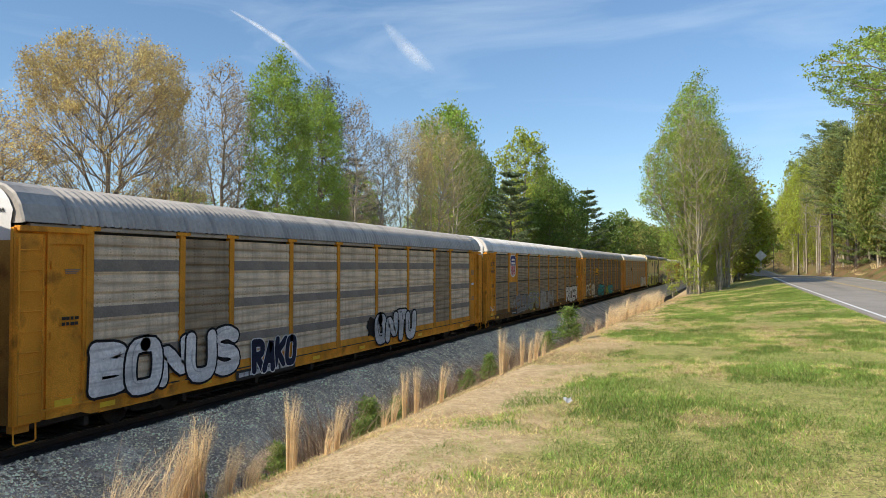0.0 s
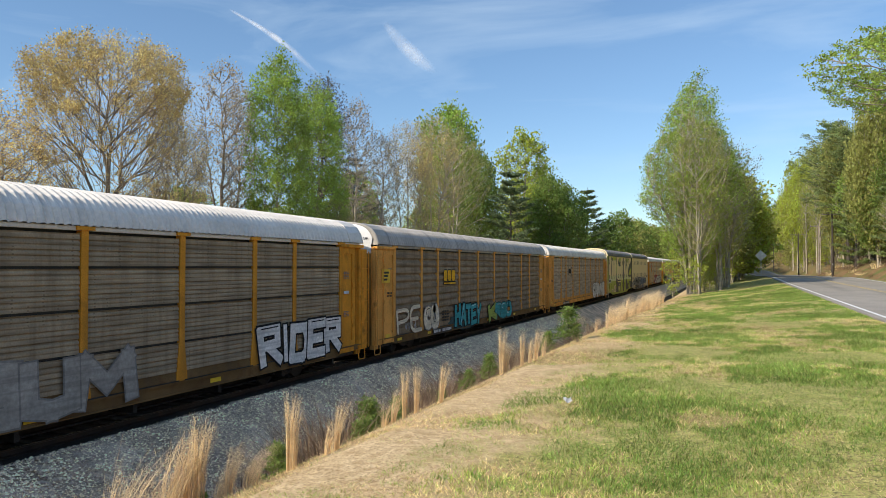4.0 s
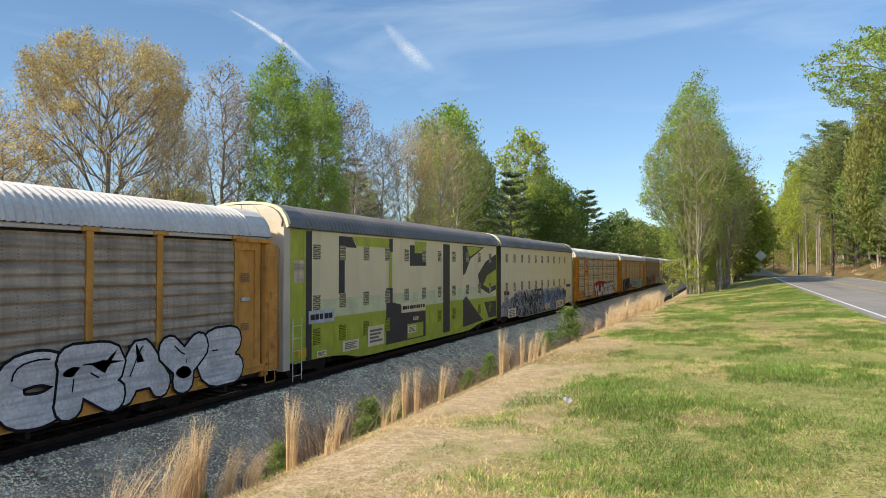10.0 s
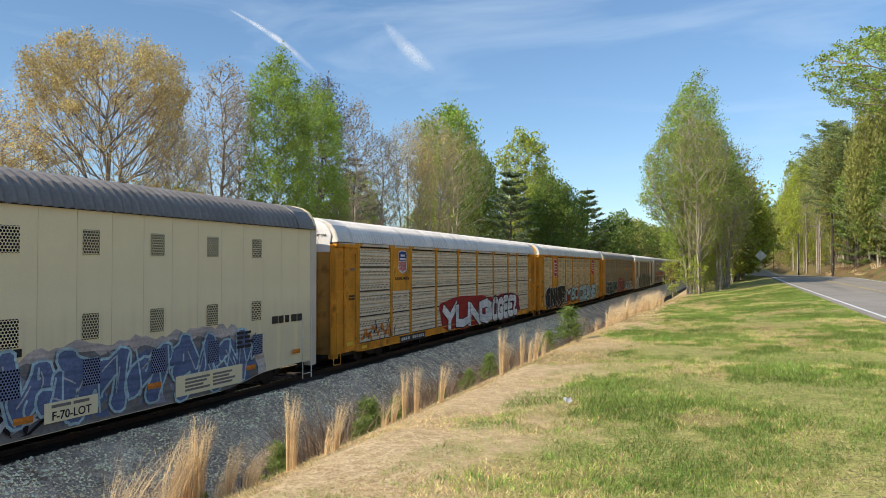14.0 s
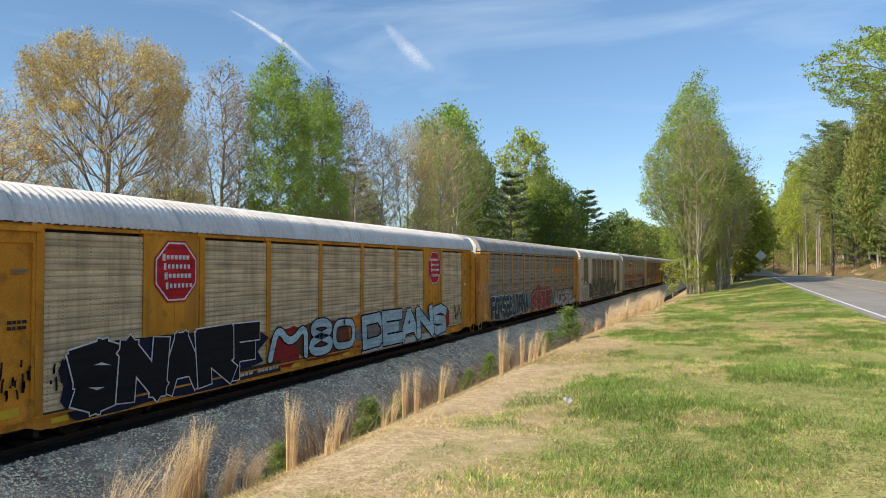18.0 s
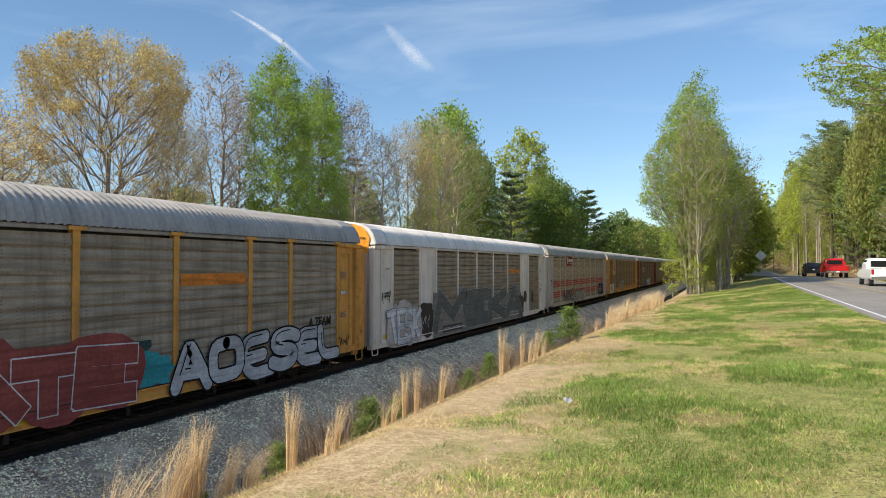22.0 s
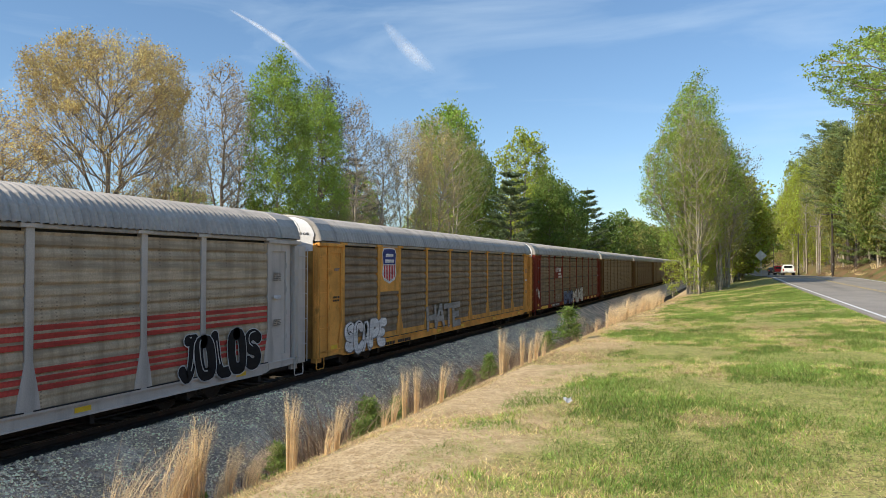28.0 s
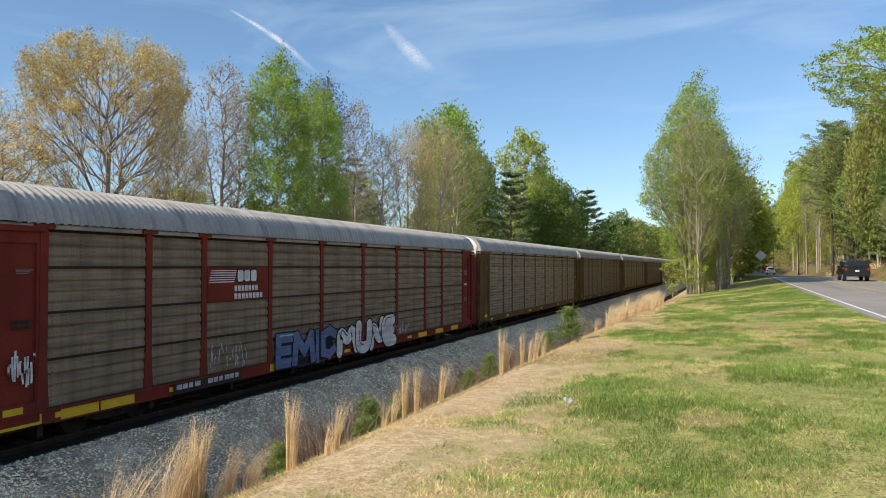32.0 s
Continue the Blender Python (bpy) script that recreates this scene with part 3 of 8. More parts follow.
def graffiti(car, words, y, z, height, fill, rim, stretch=1.0, shear=0.0, bold=0.06, x=1.586, tilt=0.0, spacing=0.9):
    """A sprayed tag: fat letters with a darker rim under them."""
    size = height / 0.72
    at = pose(x, y, z, tilt, 0, 0)
    under = text_mesh(words, size, bold * height + 0.05 * height, shear, spacing)
    under.transform(Matrix.Diagonal((1, stretch, 1, 1)))
    ob = part("graffiti", under, rim, car, "sprayed graffiti letters with a dark rim", at=at)
    over = text_mesh(words, size, bold * height * 0.55, shear, spacing)
    over.transform(Matrix.Diagonal((1, stretch, 1, 1)))
    part("letter_fill", over, fill, ob, at=(0.006, 0, 0))
    return ob


def blob(car, y, z, w, h, mat, x=1.583, seed=1, n=22, rough=0.25, name="paint_cloud"):
    """An uneven sprayed patch."""
    rng = random.Random(seed)
    pts = []
    for i in range(n):
        a = 2 * math.pi * i / n
        k = 1 + rng.uniform(-rough, rough)
        pts.append((y + w / 2 * k * math.copysign(abs(math.cos(a)) ** 0.7, math.cos(a)), z + h / 2 * k * math.copysign(abs(math.sin(a)) ** 0.7, math.sin(a))))
    return outline_plate(car, pts, mat, x, name)


def car_base(name, label, y0, half, trucks=True):
    car = tagged(empty(name, TRACK_X, y0, 0), label, "rail car", "cars of the freight train")
    if trucks:
        for y in (-9.75, 9.75):
            add_truck(car, y)
    part("coupler", cached("coupler", coupler_mesh), M["steel_dark"], car, at=(0, -half, 0))
    part("coupler", cached("coupler", coupler_mesh), M["steel_dark"], car, at=pose(0, half, 0, 0, 0, 180))
    return car


def coupler_mesh():
    bm = box(-0.09, 0.09, -0.62, 0.4, 0.86, 1.06, 0.02)
    add_box(bm, -0.17, 0.17, -0.66, -0.34, 0.80, 1.10)
    add_tube(bm, [(0.35, 0.2, 0.95), (0.37, -0.3, 0.68), (0.33, -0.62, 0.66)], 0.03, 6)
    add_tube(bm, [(0.4, 0.3, 0.80), (1.35, 0.3, 0.80)], 0.02, 5)
    return bm


def autorack(y0, frame_mat, panel_mat, roof_mat, label, style="ribbed", top_mat=None, door_mat=None, skip=(), posts=STD_POSTS, plain=(), gaps=(), period=0.165, depth=0.03,
             flare=0.62, panel_low=1.30, end_label=True, post_mat=None, bay_mats=None, bands=(), emblem_bay=None, band_mat=None, eave_mat=None, low=0.98, sill_mat=None):
    """An enclosed three-level auto rack. plain: bays closed by a flat sheet in the frame's colour."""
    half, eave, top = 13.75, 4.88, 5.74
    deck = round(low + 0.29, 2)
    panel_low = round(deck + (0.24 if panel_low > 1.1 else 0.03), 2)
    car = car_base("autorack_car", label, y0, half)
    part("roof", cached(("roof", half), lambda: roof_mesh(half, eave, top)), roof_mat, car, "corrugated metal roof")
    part("underframe", cached("underframe", lambda: underframe_mesh(half)), M["steel_dark"], car)
    for turn in (0, 180):
        part("side_sill", cached(("side_sill", low), lambda: sill_mesh(half, low, deck - 0.045)), sill_mat or frame_mat, car, at=pose(0, 0, 0, 0, 0, turn))
        part("eave_rail", cached("eave_rail", lambda: box(1.44, 1.57, -half + 0.2, half - 0.2, eave - 0.09, eave, 0.01)), eave_mat or roof_mat, car, at=pose(0, 0, 0, 0, 0, turn))
    # black strip that paints the shade in the gap below the eave
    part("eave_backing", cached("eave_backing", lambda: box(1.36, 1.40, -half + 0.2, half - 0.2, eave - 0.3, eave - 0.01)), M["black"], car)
    # the side away from the road in one sheet
    part("far_side", cached("far_side", lambda: far_side_mesh(half, eave)), panel_mat, car)
    # side facing the road
    pm = post_mat or frame_mat
    for i, y in enumerate(posts):
        if i in skip:
            continue
        part("post", cached(("post", flare, low), lambda: post_mesh(flare, deck, eave - 0.06)), pm, car, at=(0, y, 0))
    for i, (a, b) in enumerate(zip(posts, posts[1:])):
        w = round(b - a - 0.22, 3)
        if i in plain:
            part("plain_panel", cached(("plain_panel", w, low), lambda: plain_panel_mesh(w, deck, eave - 0.06)), pm, car, at=(1.555, (a + b) / 2, 0))
        else:
            part("side_panel", cached(("side_panel", w, style, panel_low, period, depth, gaps), lambda: panel_mesh(w, panel_low, eave - 0.155, period, depth, gaps)), (bay_mats or {}).get(i, panel_mat), car, at=(1.564, (a + b) / 2, 0))
            # black strips stand in for the shade inside the gaps
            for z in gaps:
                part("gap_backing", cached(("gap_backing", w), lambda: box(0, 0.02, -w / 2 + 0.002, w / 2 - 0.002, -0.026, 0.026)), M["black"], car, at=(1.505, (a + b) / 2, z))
            if i == emblem_bay:
                part("emblem_panel", box(1.53, 1.570, a + 0.07, b - 0.07, 3.08, eave - 0.07, 0.008), pm, car, "flat painted panel that carries the emblem")
            for z, hh in bands:
                if i not in (bay_mats or {}):
                    part("band", cached(("band", w, hh), lambda: box(0, 0.022, -w / 2, w / 2, -hh / 2, hh / 2, 0.006)), band_mat or M["band"], car, at=(1.548, (a + b) / 2, z))
            # solid black bar drawn for the shade of the slot over the sill
            part("deck_gap", cached(("deck_gap", w, low), lambda: box(1.50, 1.603, -w / 2, w / 2, deck + 0.001, deck + 0.026)), M["black"], car, "black strip in place of the shaded slot along the deck", at=(0, (a + b) / 2, 0))
            if panel_low > deck + 0.1:
                part("lower_plate", cached(("lower_plate", w, panel_low), lambda: lower_plate_mesh(w, deck + 0.03, panel_low)), sill_mat or pm, car, at=(1.55, (a + b) / 2, 0))
    for y in (-11.6, -8.4, -3.0, 0.2, 5.6, 10.9):
        plate(car, y, low + 0.13, 0.42, 0.11, M["reflector"], 1.552, "reflector")
    for s in (-1, 1):
        ya, yb = (12.12, 13.36) if s > 0 else (-13.86, -12.12)
        rung_y, door_y = (13.84, 14.04) if s > 0 else (-13.58, -13.88)
        end_bay(car, ya, yb, eave, s, frame_mat)
        part("hood_rail", cached("hood_rail", lambda: box(1.45, 1.63, -0.85, 0.85, eave - 0.16, eave - 0.05, 0.012)), frame_mat, car, at=(0, s * 12.95, 0))
        part("ladder", cached("ladder", lambda: ladder_mesh(1.1, 4.6)), frame_mat, car, at=(1.66, rung_y, 0))
        part("side_step", cached("side_step", step_mesh), frame_mat, car, at=(0, rung_y, 0))
        dm = door_mat or (M["door_grimy"] if frame_mat in (M["yellow"], M["pale_yellow"]) else frame_mat)
        part("end_door", cached("end_door", lambda: end_door_mesh(1.05, 4.55, eave, top)), dm, car, "folding end doors", at=pose(0, door_y, 0, 0, 0, 180 if s > 0 else 0))
        d = part("end_door_top", cached("end_door_top", lambda: end_door_mesh(4.552, top - 0.06, eave, top)), top_mat or M["white_top"], car, "painted upper part of the end doors", at=pose(0, door_y + 0.005 * s, 0, 0, 0, 180 if s > 0 else 0))
        part("corner_post", cached("corner_post", lambda: prism([(-0.16, 0.9), (0.16, 0.9), (0.16, 4.8), (-0.16, 4.8)], 0, 1.30, 1.50)), frame_mat, car, at=(0, s * 13.62, 0))
        if end_label and s < 0:
            part("lettering", text_mesh("EXCESS HEIGHT CAR", 0.11, 0.003), M["black"], d, at=pose(0.72, 0.016, 5.12, 0, 0, -86))
    return car


def underframe_mesh(half):
    bm = box(-1.40, 1.40, -half, half, 0.92, 1.05)
    add_box(bm, -0.45, 0.45, -half + 4.6, half - 4.6, 0.60, 0.92)
    add_box(bm, -0.40, 0.40, -half, half, 0.66, 0.92)
    for k in range(-12, 13, 3):
        add_box(bm, -1.38, 1.38, k - 0.06, k + 0.06, 0.72, 0.92)
    add_box(bm, -1.0, -0.4, -2.2, -0.9, 0.66, 0.9)
    add_tube(bm, [(0.7, -1.6, 0.80), (0.7, 0.6, 0.80)], 0.14, 12)
    add_tube(bm, [(0.95, -9, 0.68), (0.95, 9, 0.68)], 0.025, 5)
    # interior decks, which the perforated sides let one guess
    for z in (2.35, 3.65):
        add_box(bm, -1.40, 1.40, -half + 0.3, half - 0.3, z, z + 0.06)
    return bm


def far_side_mesh(half, eave):
    bm = box(-1.55, -1.45, -half, half, 1.06, eave)
    for y in STD_POSTS:
        add_box(bm, -1.58, -1.55, y - 0.08, y + 0.08, 1.06, eave - 0.06)
    return bm


def plain_panel_mesh(w, z0, z1):
    bm = box(-0.06, 0.0, -w / 2, w / 2, z0, z1)
    add_box(bm, 0.0, 0.012, -0.02, 0.02, z0 + 0.2, z1 - 0.1)
    return bm


def lower_plate_mesh(w, z0, z1):
    return prism([(-0.03, z0), (0.03, z0), (-0.012, z1), (-0.05, z1)], 1, -w / 2, w / 2)


def end_panel_mesh(ya, yb, eave, s):
    return box(1.44, 1.52, ya, yb, 1.06, eave - 0.09)


def end_bay(car, ya, yb, eave, s, mat):
    """The plain bay at a car's end: a sheet, a raised door frame, hinges and the ladder's panel."""
    part("end_panel", cached(("end_panel", s), lambda: end_panel_mesh(ya, yb, eave, s)), mat, car, "plain end bay with a shallow door recess")
    inner, outer = (ya, yb) if s > 0 else (yb, ya)
    a, b = sorted((inner + s * 0.10, inner + s * 0.98))
    for k, (y0, y1, z0, z1) in enumerate(((a + 0.06, b - 0.06, 1.06, 1.45), (a + 0.06, b - 0.06, 4.5, eave - 0.09), (a - 0.05, a + 0.06, 1.06, eave - 0.1), (b - 0.06, b + 0.05, 1.06, eave - 0.1))):
        part("door_frame", cached(("door_frame", s, k), lambda: box(1.52, 1.565, y0, y1, z0, z1)), mat, car)
    for z in (1.9, 2.6, 3.3, 4.0):
        def hinge():
            bm = bmesh.new()
            add_tube(bm, [(0, 0, 0), (0, 0, 0.16)], 0.02, 6)
            return bm
        part("hinge", cached("hinge", hinge), mat, car, at=(1.575, inner + s * 0.95, z))
    a, b = (13.48, 14.10) if s > 0 else (outer, -13.28)
    if s > 0:
        # the gap's shade is a black strip between door and ladder panel
        part("door_gap", cached("door_gap", lambda: box(1.36, 1.46, 13.361, 13.479, 1.08, eave - 0.2)), M["black"], car, "black strip for the shaded gap beside the end door")
    part("ladder_panel", cached(("ladder_panel", s), lambda: box(1.44 if s > 0 else 1.521, 1.60, a, b, 1.06, eave - 0.2, 0.012)), mat, car)


def step_mesh():
    """A stirrup of bent bar under the car's corner."""
    bm = bmesh.new()
    add_tube(bm, [(1.52, -0.24, 1.1), (1.53, -0.24, 0.74), (1.53, -0.20, 0.70), (1.53, 0.20, 0.70), (1.53, 0.24, 0.74), (1.52, 0.24, 1.1)], [0.018] * 6, 6)
    return bm


def belly(y):
    """Lower edge of a bilevel car's side: deep between the trucks, raised over them."""
    return float(np.interp(abs(y), [6.0, 7.6, 10.95], [0.77, 1.03, 1.10]))


def bimax(y0, label, side_mat, front_end, ya=-10.95, yb=10.95):
    """One unit of a two-unit articulated bi-level car: smooth sides with punched vents, a dark ribbed roof and a belly that drops between the trucks."""
    eave, top = 5.22, 6.02
    mid, half = (ya + yb) / 2, (yb - ya) / 2
    car = tagged(empty("bilevel_car", TRACK_X, y0, 0), label, "rail car", "cars of the freight train")
    for y in (ya + 2.35, yb - 2.35):
        add_truck(car, y)
    part("coupler", cached("coupler", coupler_mesh), M["steel_dark"], car, at=(0, ya, 0))
    part("coupler", cached("coupler", coupler_mesh), M["steel_dark"], car, at=pose(0, yb, 0, 0, 0, 180))
    part("roof", cached(("roof", half), lambda: roof_mesh(half, eave, top, 0.26, 0.045)), M["roof_dark"], car, "dark grey corrugated roof", at=(0, mid, 0))
    n = 23
    w = 2 * half / n
    for i in range(n):
        y = ya + (i + 0.5) * w
        l0, l1 = (belly(v) for v in (y - w / 2, y + w / 2))
        part("side_sheet", prism([(-w / 2 + 0.004, l0), (w / 2 - 0.004, l1), (w / 2 - 0.004, eave), (-w / 2 + 0.004, eave)], 0, 1.46, 1.545), side_mat, car, at=(0, y, 0))
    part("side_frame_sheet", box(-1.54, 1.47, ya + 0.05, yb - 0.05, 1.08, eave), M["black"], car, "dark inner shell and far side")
    part("floor_pan", box(-1.5, 1.42, -6.4, 6.4, 0.74, 1.06, 0.02), M["steel_dark"], car, "low floor between the trucks")
    part("centre_sill", box(-0.45, 0.45, -7.2, 7.2, 0.58, 0.745, 0.02), M["steel_dark"], car)
    for s, ye in ((-1, ya), (1, yb)):
        nice = s == front_end
        part("end_wall", cached("bimax_end", lambda: end_door_mesh(1.05, 5.95, 5.22, 6.02, 2)), M["cream_end"] if nice else M["black"], car, "rust-streaked cream end doors" if nice else "black bellows end", at=pose(0, ye + 0.13 * s, 0, 0, 0, 180 if s > 0 else 0))
        part("corner_post", cached("bimax_corner", lambda: prism([(-0.20, 0.9), (0.16, 0.9), (0.16, 5.25), (-0.20, 5.25)], 0, 1.34, 1.56)), M["cream_end"] if nice else M["black"], car, at=(0, ye - 0.02 * s, 0))
        if nice:
            part("ladder", cached("short_ladder", lambda: ladder_mesh(0.55, 2.45, 0.5, 5)), M["white_frame"], car, at=(1.62, ye - 0.5 * s, 0))
    return car


def perforated(name, base, hole=(0.012, 0.012, 0.012), py=0.11, pz=0.10, r=0.03, band=0.0):
    """Painted sheet punched with staggered round holes over a dark inside."""
    m = material(name, base, 0.6, vary=0.08, spec=0.05)
    n, l = m.node_tree.nodes, m.node_tree.links
    b = n["Principled BSDF"]
    src = b.inputs["Base Color"].links[0].from_socket
    co = n.new("ShaderNodeTexCoord")
    sep = n.new("ShaderNodeSeparateXYZ")
    l.new(co.outputs["Object"], sep.inputs["Vector"])

    def calc(op, a, c=0.0):
        k = n.new("ShaderNodeMath")
        k.operation = op
        for i, v in enumerate((a, c)):
            if hasattr(v, "is_linked"):
                l.new(v, k.inputs[i])
            else:
                k.inputs[i].default_value = v
        return k.outputs[0]

    row = calc("DIVIDE", sep.outputs["Z"], pz)
    odd = calc("MULTIPLY", calc("FLOORED_MODULO", calc("FLOOR", row), 2.0), 0.5)
    u = calc("MULTIPLY", calc("SUBTRACT", calc("FRACT", calc("ADD", calc("DIVIDE", sep.outputs["Y"], py), odd)), 0.5), py)
    v = calc("MULTIPLY", calc("SUBTRACT", calc("FRACT", row), 0.5), pz)
    d = calc("ADD", calc("MULTIPLY", u, u), calc("MULTIPLY", v, v))
    inside = calc("LESS_THAN", d, r * r)
    if band:
        inside = calc("MULTIPLY", inside, calc("LESS_THAN", calc("FRACT", calc("DIVIDE", sep.outputs["Z"], band)), 0.45))
    mx = n.new("ShaderNodeMixRGB")
    mx.inputs["Color2"].default_value = (*hole, 1)
    l.new(inside, mx.inputs["Fac"])
    l.new(src, mx.inputs["Color1"])
    l.new(mx.outputs["Color"], b.inputs["Base Color"])
    return m


# side sheet colours
def sheet(name, base, vary=0.12):
    """Corrugated galvanised sheet: rain streaks, grime and columns of small punched slots."""
    base = (base[0] * 1.22, base[1] * 1.06, base[2] * 0.85)
    m = material(name, base, 0.7, 0.0, vary=vary, scale=0.9, fine=25, spec=0.04, streak=((base[0] * 0.5, base[1] * 0.48, base[2] * 0.46), (0.5, 5.0, 0.35), 0.45, 0.75, 0.7),
                 spots=((0.14, 0.11, 0.085), 0.8, 0.5, 0.8, 0.45))
    n, l = m.node_tree.nodes, m.node_tree.links
    b = n["Principled BSDF"]
    src = b.inputs["Base Color"].links[0].from_socket
    co, sep, patch = n.new("ShaderNodeTexCoord"), n.new("ShaderNodeSeparateXYZ"), n.new("ShaderNodeTexNoise")
    patch.inputs["Scale"].default_value = 1.1
    l.new(co.outputs["Object"], sep.inputs["Vector"])
    l.new(co.outputs["Object"], patch.inputs["Vector"])

    def calc(op, a, c=0.0):
        k = n.new("ShaderNodeMath")
        k.operation = op
        for q, v in enumerate((a, c)):
            if hasattr(v, "is_linked"):
                l.new(v, k.inputs[q])
            else:
                k.inputs[q].default_value = v
        return k.outputs[0]

    u = calc("ABSOLUTE", calc("SUBTRACT", calc("FRACT", calc("DIVIDE", sep.outputs["Y"], 0.34)), 0.5))
    v = calc("ABSOLUTE", calc("SUBTRACT", calc("FRACT", calc("DIVIDE", sep.outputs["Z"], 0.072)), 0.5))
    slot = calc("MULTIPLY", calc("LESS_THAN", u, 0.07), calc("LESS_THAN", v, 0.20))
    slot = calc("MULTIPLY", slot, calc("GREATER_THAN", patch.outputs["Fac"], 0.55))
    # long level bands of darker tone
    lay, band, band_tone = n.new("ShaderNodeMapping"), n.new("ShaderNodeTexNoise"), n.new("ShaderNodeMixRGB")
    lay.inputs["Scale"].default_value = (0.3, 0.35, 5.0)
    band.inputs["Scale"].default_value, band.inputs["Detail"].default_value = 1.3, 6.0
    l.new(co.outputs["Object"], lay.inputs["Vector"])
    l.new(lay.outputs["Vector"], band.inputs["Vector"])
    band_tone.inputs["Color2"].default_value = (base[0] * 0.42, base[1] * 0.42, base[2] * 0.43, 1)
    l.new(calc("MULTIPLY", calc("MINIMUM", calc("MAXIMUM", calc("SUBTRACT", band.outputs["Fac"], 0.44), 0.0), 0.2), 3.2), band_tone.inputs["Fac"])
    l.new(src, band_tone.inputs["Color1"])
    src = band_tone.outputs["Color"]
    mx = n.new("ShaderNodeMixRGB")
    mx.inputs["Color2"].default_value = (base[0] * 0.16, base[1] * 0.15, base[2] * 0.14, 1)
    l.new(calc("MULTIPLY", slot, 0.42), mx.inputs["Fac"])
    l.new(src, mx.inputs["Color1"])
    l.new(mx.outputs["Color"], b.inputs["Base Color"])
    return m


M["sheet_grey"] = sheet("weathered_galvanised_sheet", (0.66, 0.605, 0.515))
M["sheet_brown"] = sheet("brown_stained_galvanised_sheet", (0.275, 0.235, 0.185))
M["sheet_blue"] = sheet("blue_grey_galvanised_sheet", (0.47, 0.435, 0.39))
M["sheet_tan"] = sheet("tan_stained_galvanised_sheet", (0.66, 0.575, 0.41))
M["sheet_dark"] = sheet("dark_weathered_sheet", (0.34, 0.30, 0.24))
M["green_paint"] = material("olive_green_car_paint", (0.50, 0.54, 0.05), 0.5, vary=0.15, scale=1.5)
M["navy"] = material("dark_slate_paint", (0.03, 0.034, 0.042), 0.5, vary=0.2, scale=2)
M["pale_green"] = material("pale_green_paint", (0.78, 0.78, 0.44), 0.5, vary=0.1, scale=1.5)
M["cream_vent"] = perforated("punched_cream_sheet", (0.88, 0.74, 0.45), py=0.070, pz=0.060, r=0.027)
M["grey_vent"] = perforated("punched_sprayed_grey_sheet", (0.26, 0.26, 0.27), py=0.066, pz=0.056, r=0.0225)
M["blue_vent"] = perforated("punched_sprayed_blue_sheet", (0.22, 0.25, 0.36), py=0.066, pz=0.056, r=0.0225)
M["green_vent"] = perforated("punched_green_sheet", (0.49, 0.53, 0.05), py=0.066, pz=0.056, r=0.0225)

M["band"] = material("grime_dark_band", (0.235, 0.20, 0.16), 0.7, vary=0.15, scale=1.5, fine=20)
M["reflector"] = material("yellow_reflective_tape", (0.80, 0.52, 0.03), 0.4, vary=0.06)
M["tan_holes"] = perforated("punched_tan_sheet", (0.74, 0.60, 0.40), (0.02, 0.02, 0.02), 0.12, 0.10, 0.026, 0.46)
M["grey_holes"] = sheet("dusty_grey_sheet", (0.46, 0.42, 0.35))
M["dull_holes"] = sheet("dull_dusty_sheet", (0.37, 0.345, 0.30))
SPRAY = {}
for nm, c in (("white", (0.74, 0.75, 0.76)), ("silver", (0.52, 0.54, 0.56)), ("black", (0.014, 0.014, 0.016)), ("navy", (0.013, 0.018, 0.045)), ("blue", (0.15, 0.20, 0.35)), ("pale_blue", (0.46, 0.64, 0.70)),
              ("teal", (0.05, 0.36, 0.40)), ("red", (0.36, 0.030, 0.026)), ("dull_red", (0.33, 0.085, 0.07)), ("orange", (0.70, 0.24, 0.04)), ("brown", (0.17, 0.055, 0.025)), ("green", (0.12, 0.30, 0.07)),
              ("lime", (0.32, 0.42, 0.09)), ("slate", (0.185, 0.205, 0.205)), ("dark_green", (0.045, 0.085, 0.085)), ("grey", (0.24, 0.235, 0.23)), ("dusty", (0.36, 0.35, 0.33)), ("mauve", (0.36, 0.35, 0.44)), ("cream", (0.70, 0.64, 0.50)),
              ("emblem_red", (0.55, 0.025, 0.03)), ("emblem_blue", (0.045, 0.06, 0.22)), ("gold", (0.80, 0.44, 0.02)), ("maroon", (0.25, 0.02, 0.035)), ("faded_slate", (0.155, 0.16, 0.14)), ("faded_grey", (0.27, 0.25, 0.21)), ("stripe_red", (0.48, 0.075, 0.06)), ("overspray", (0.56, 0.50, 0.46)), ("coal", (0.055, 0.06, 0.062))):
    c = (c[0] * 1.08, c[1] * 1.02, c[2] * 0.94)
    # level dark lines put the ribs' shading into the flat letters' colour
    SPRAY[nm] = material(nm + "_spray_paint", c, 0.7, vary=0.16, scale=1.6, fine=14, spec=0.2, streak=(tuple(v * 0.5 for v in c), (0.5, 0.5, 9.0), 0.48, 0.66, 0.6))


def smooth_blob(cy, cz, w, h, seed, square=0.75, rough=0.12, n=20, tilt=0.0):
    rng = random.Random(seed)
    ph = [rng.uniform(0, 6.28) for _ in range(3)]
    pts = []
    for i in range(n):
        a = 2 * math.pi * i / n
        k = 1 + rough * (math.sin(2 * a + ph[0]) + 0.6 * math.sin(3 * a + ph[1]) + 0.4 * math.sin(5 * a + ph[2]))
        y = w / 2 * k * math.copysign(abs(math.cos(a)) ** square, math.cos(a))
        z = h / 2 * k * math.copysign(abs(math.sin(a)) ** square, math.sin(a))
        pts.append((cy + y + tilt * z, cz + z))
    return pts


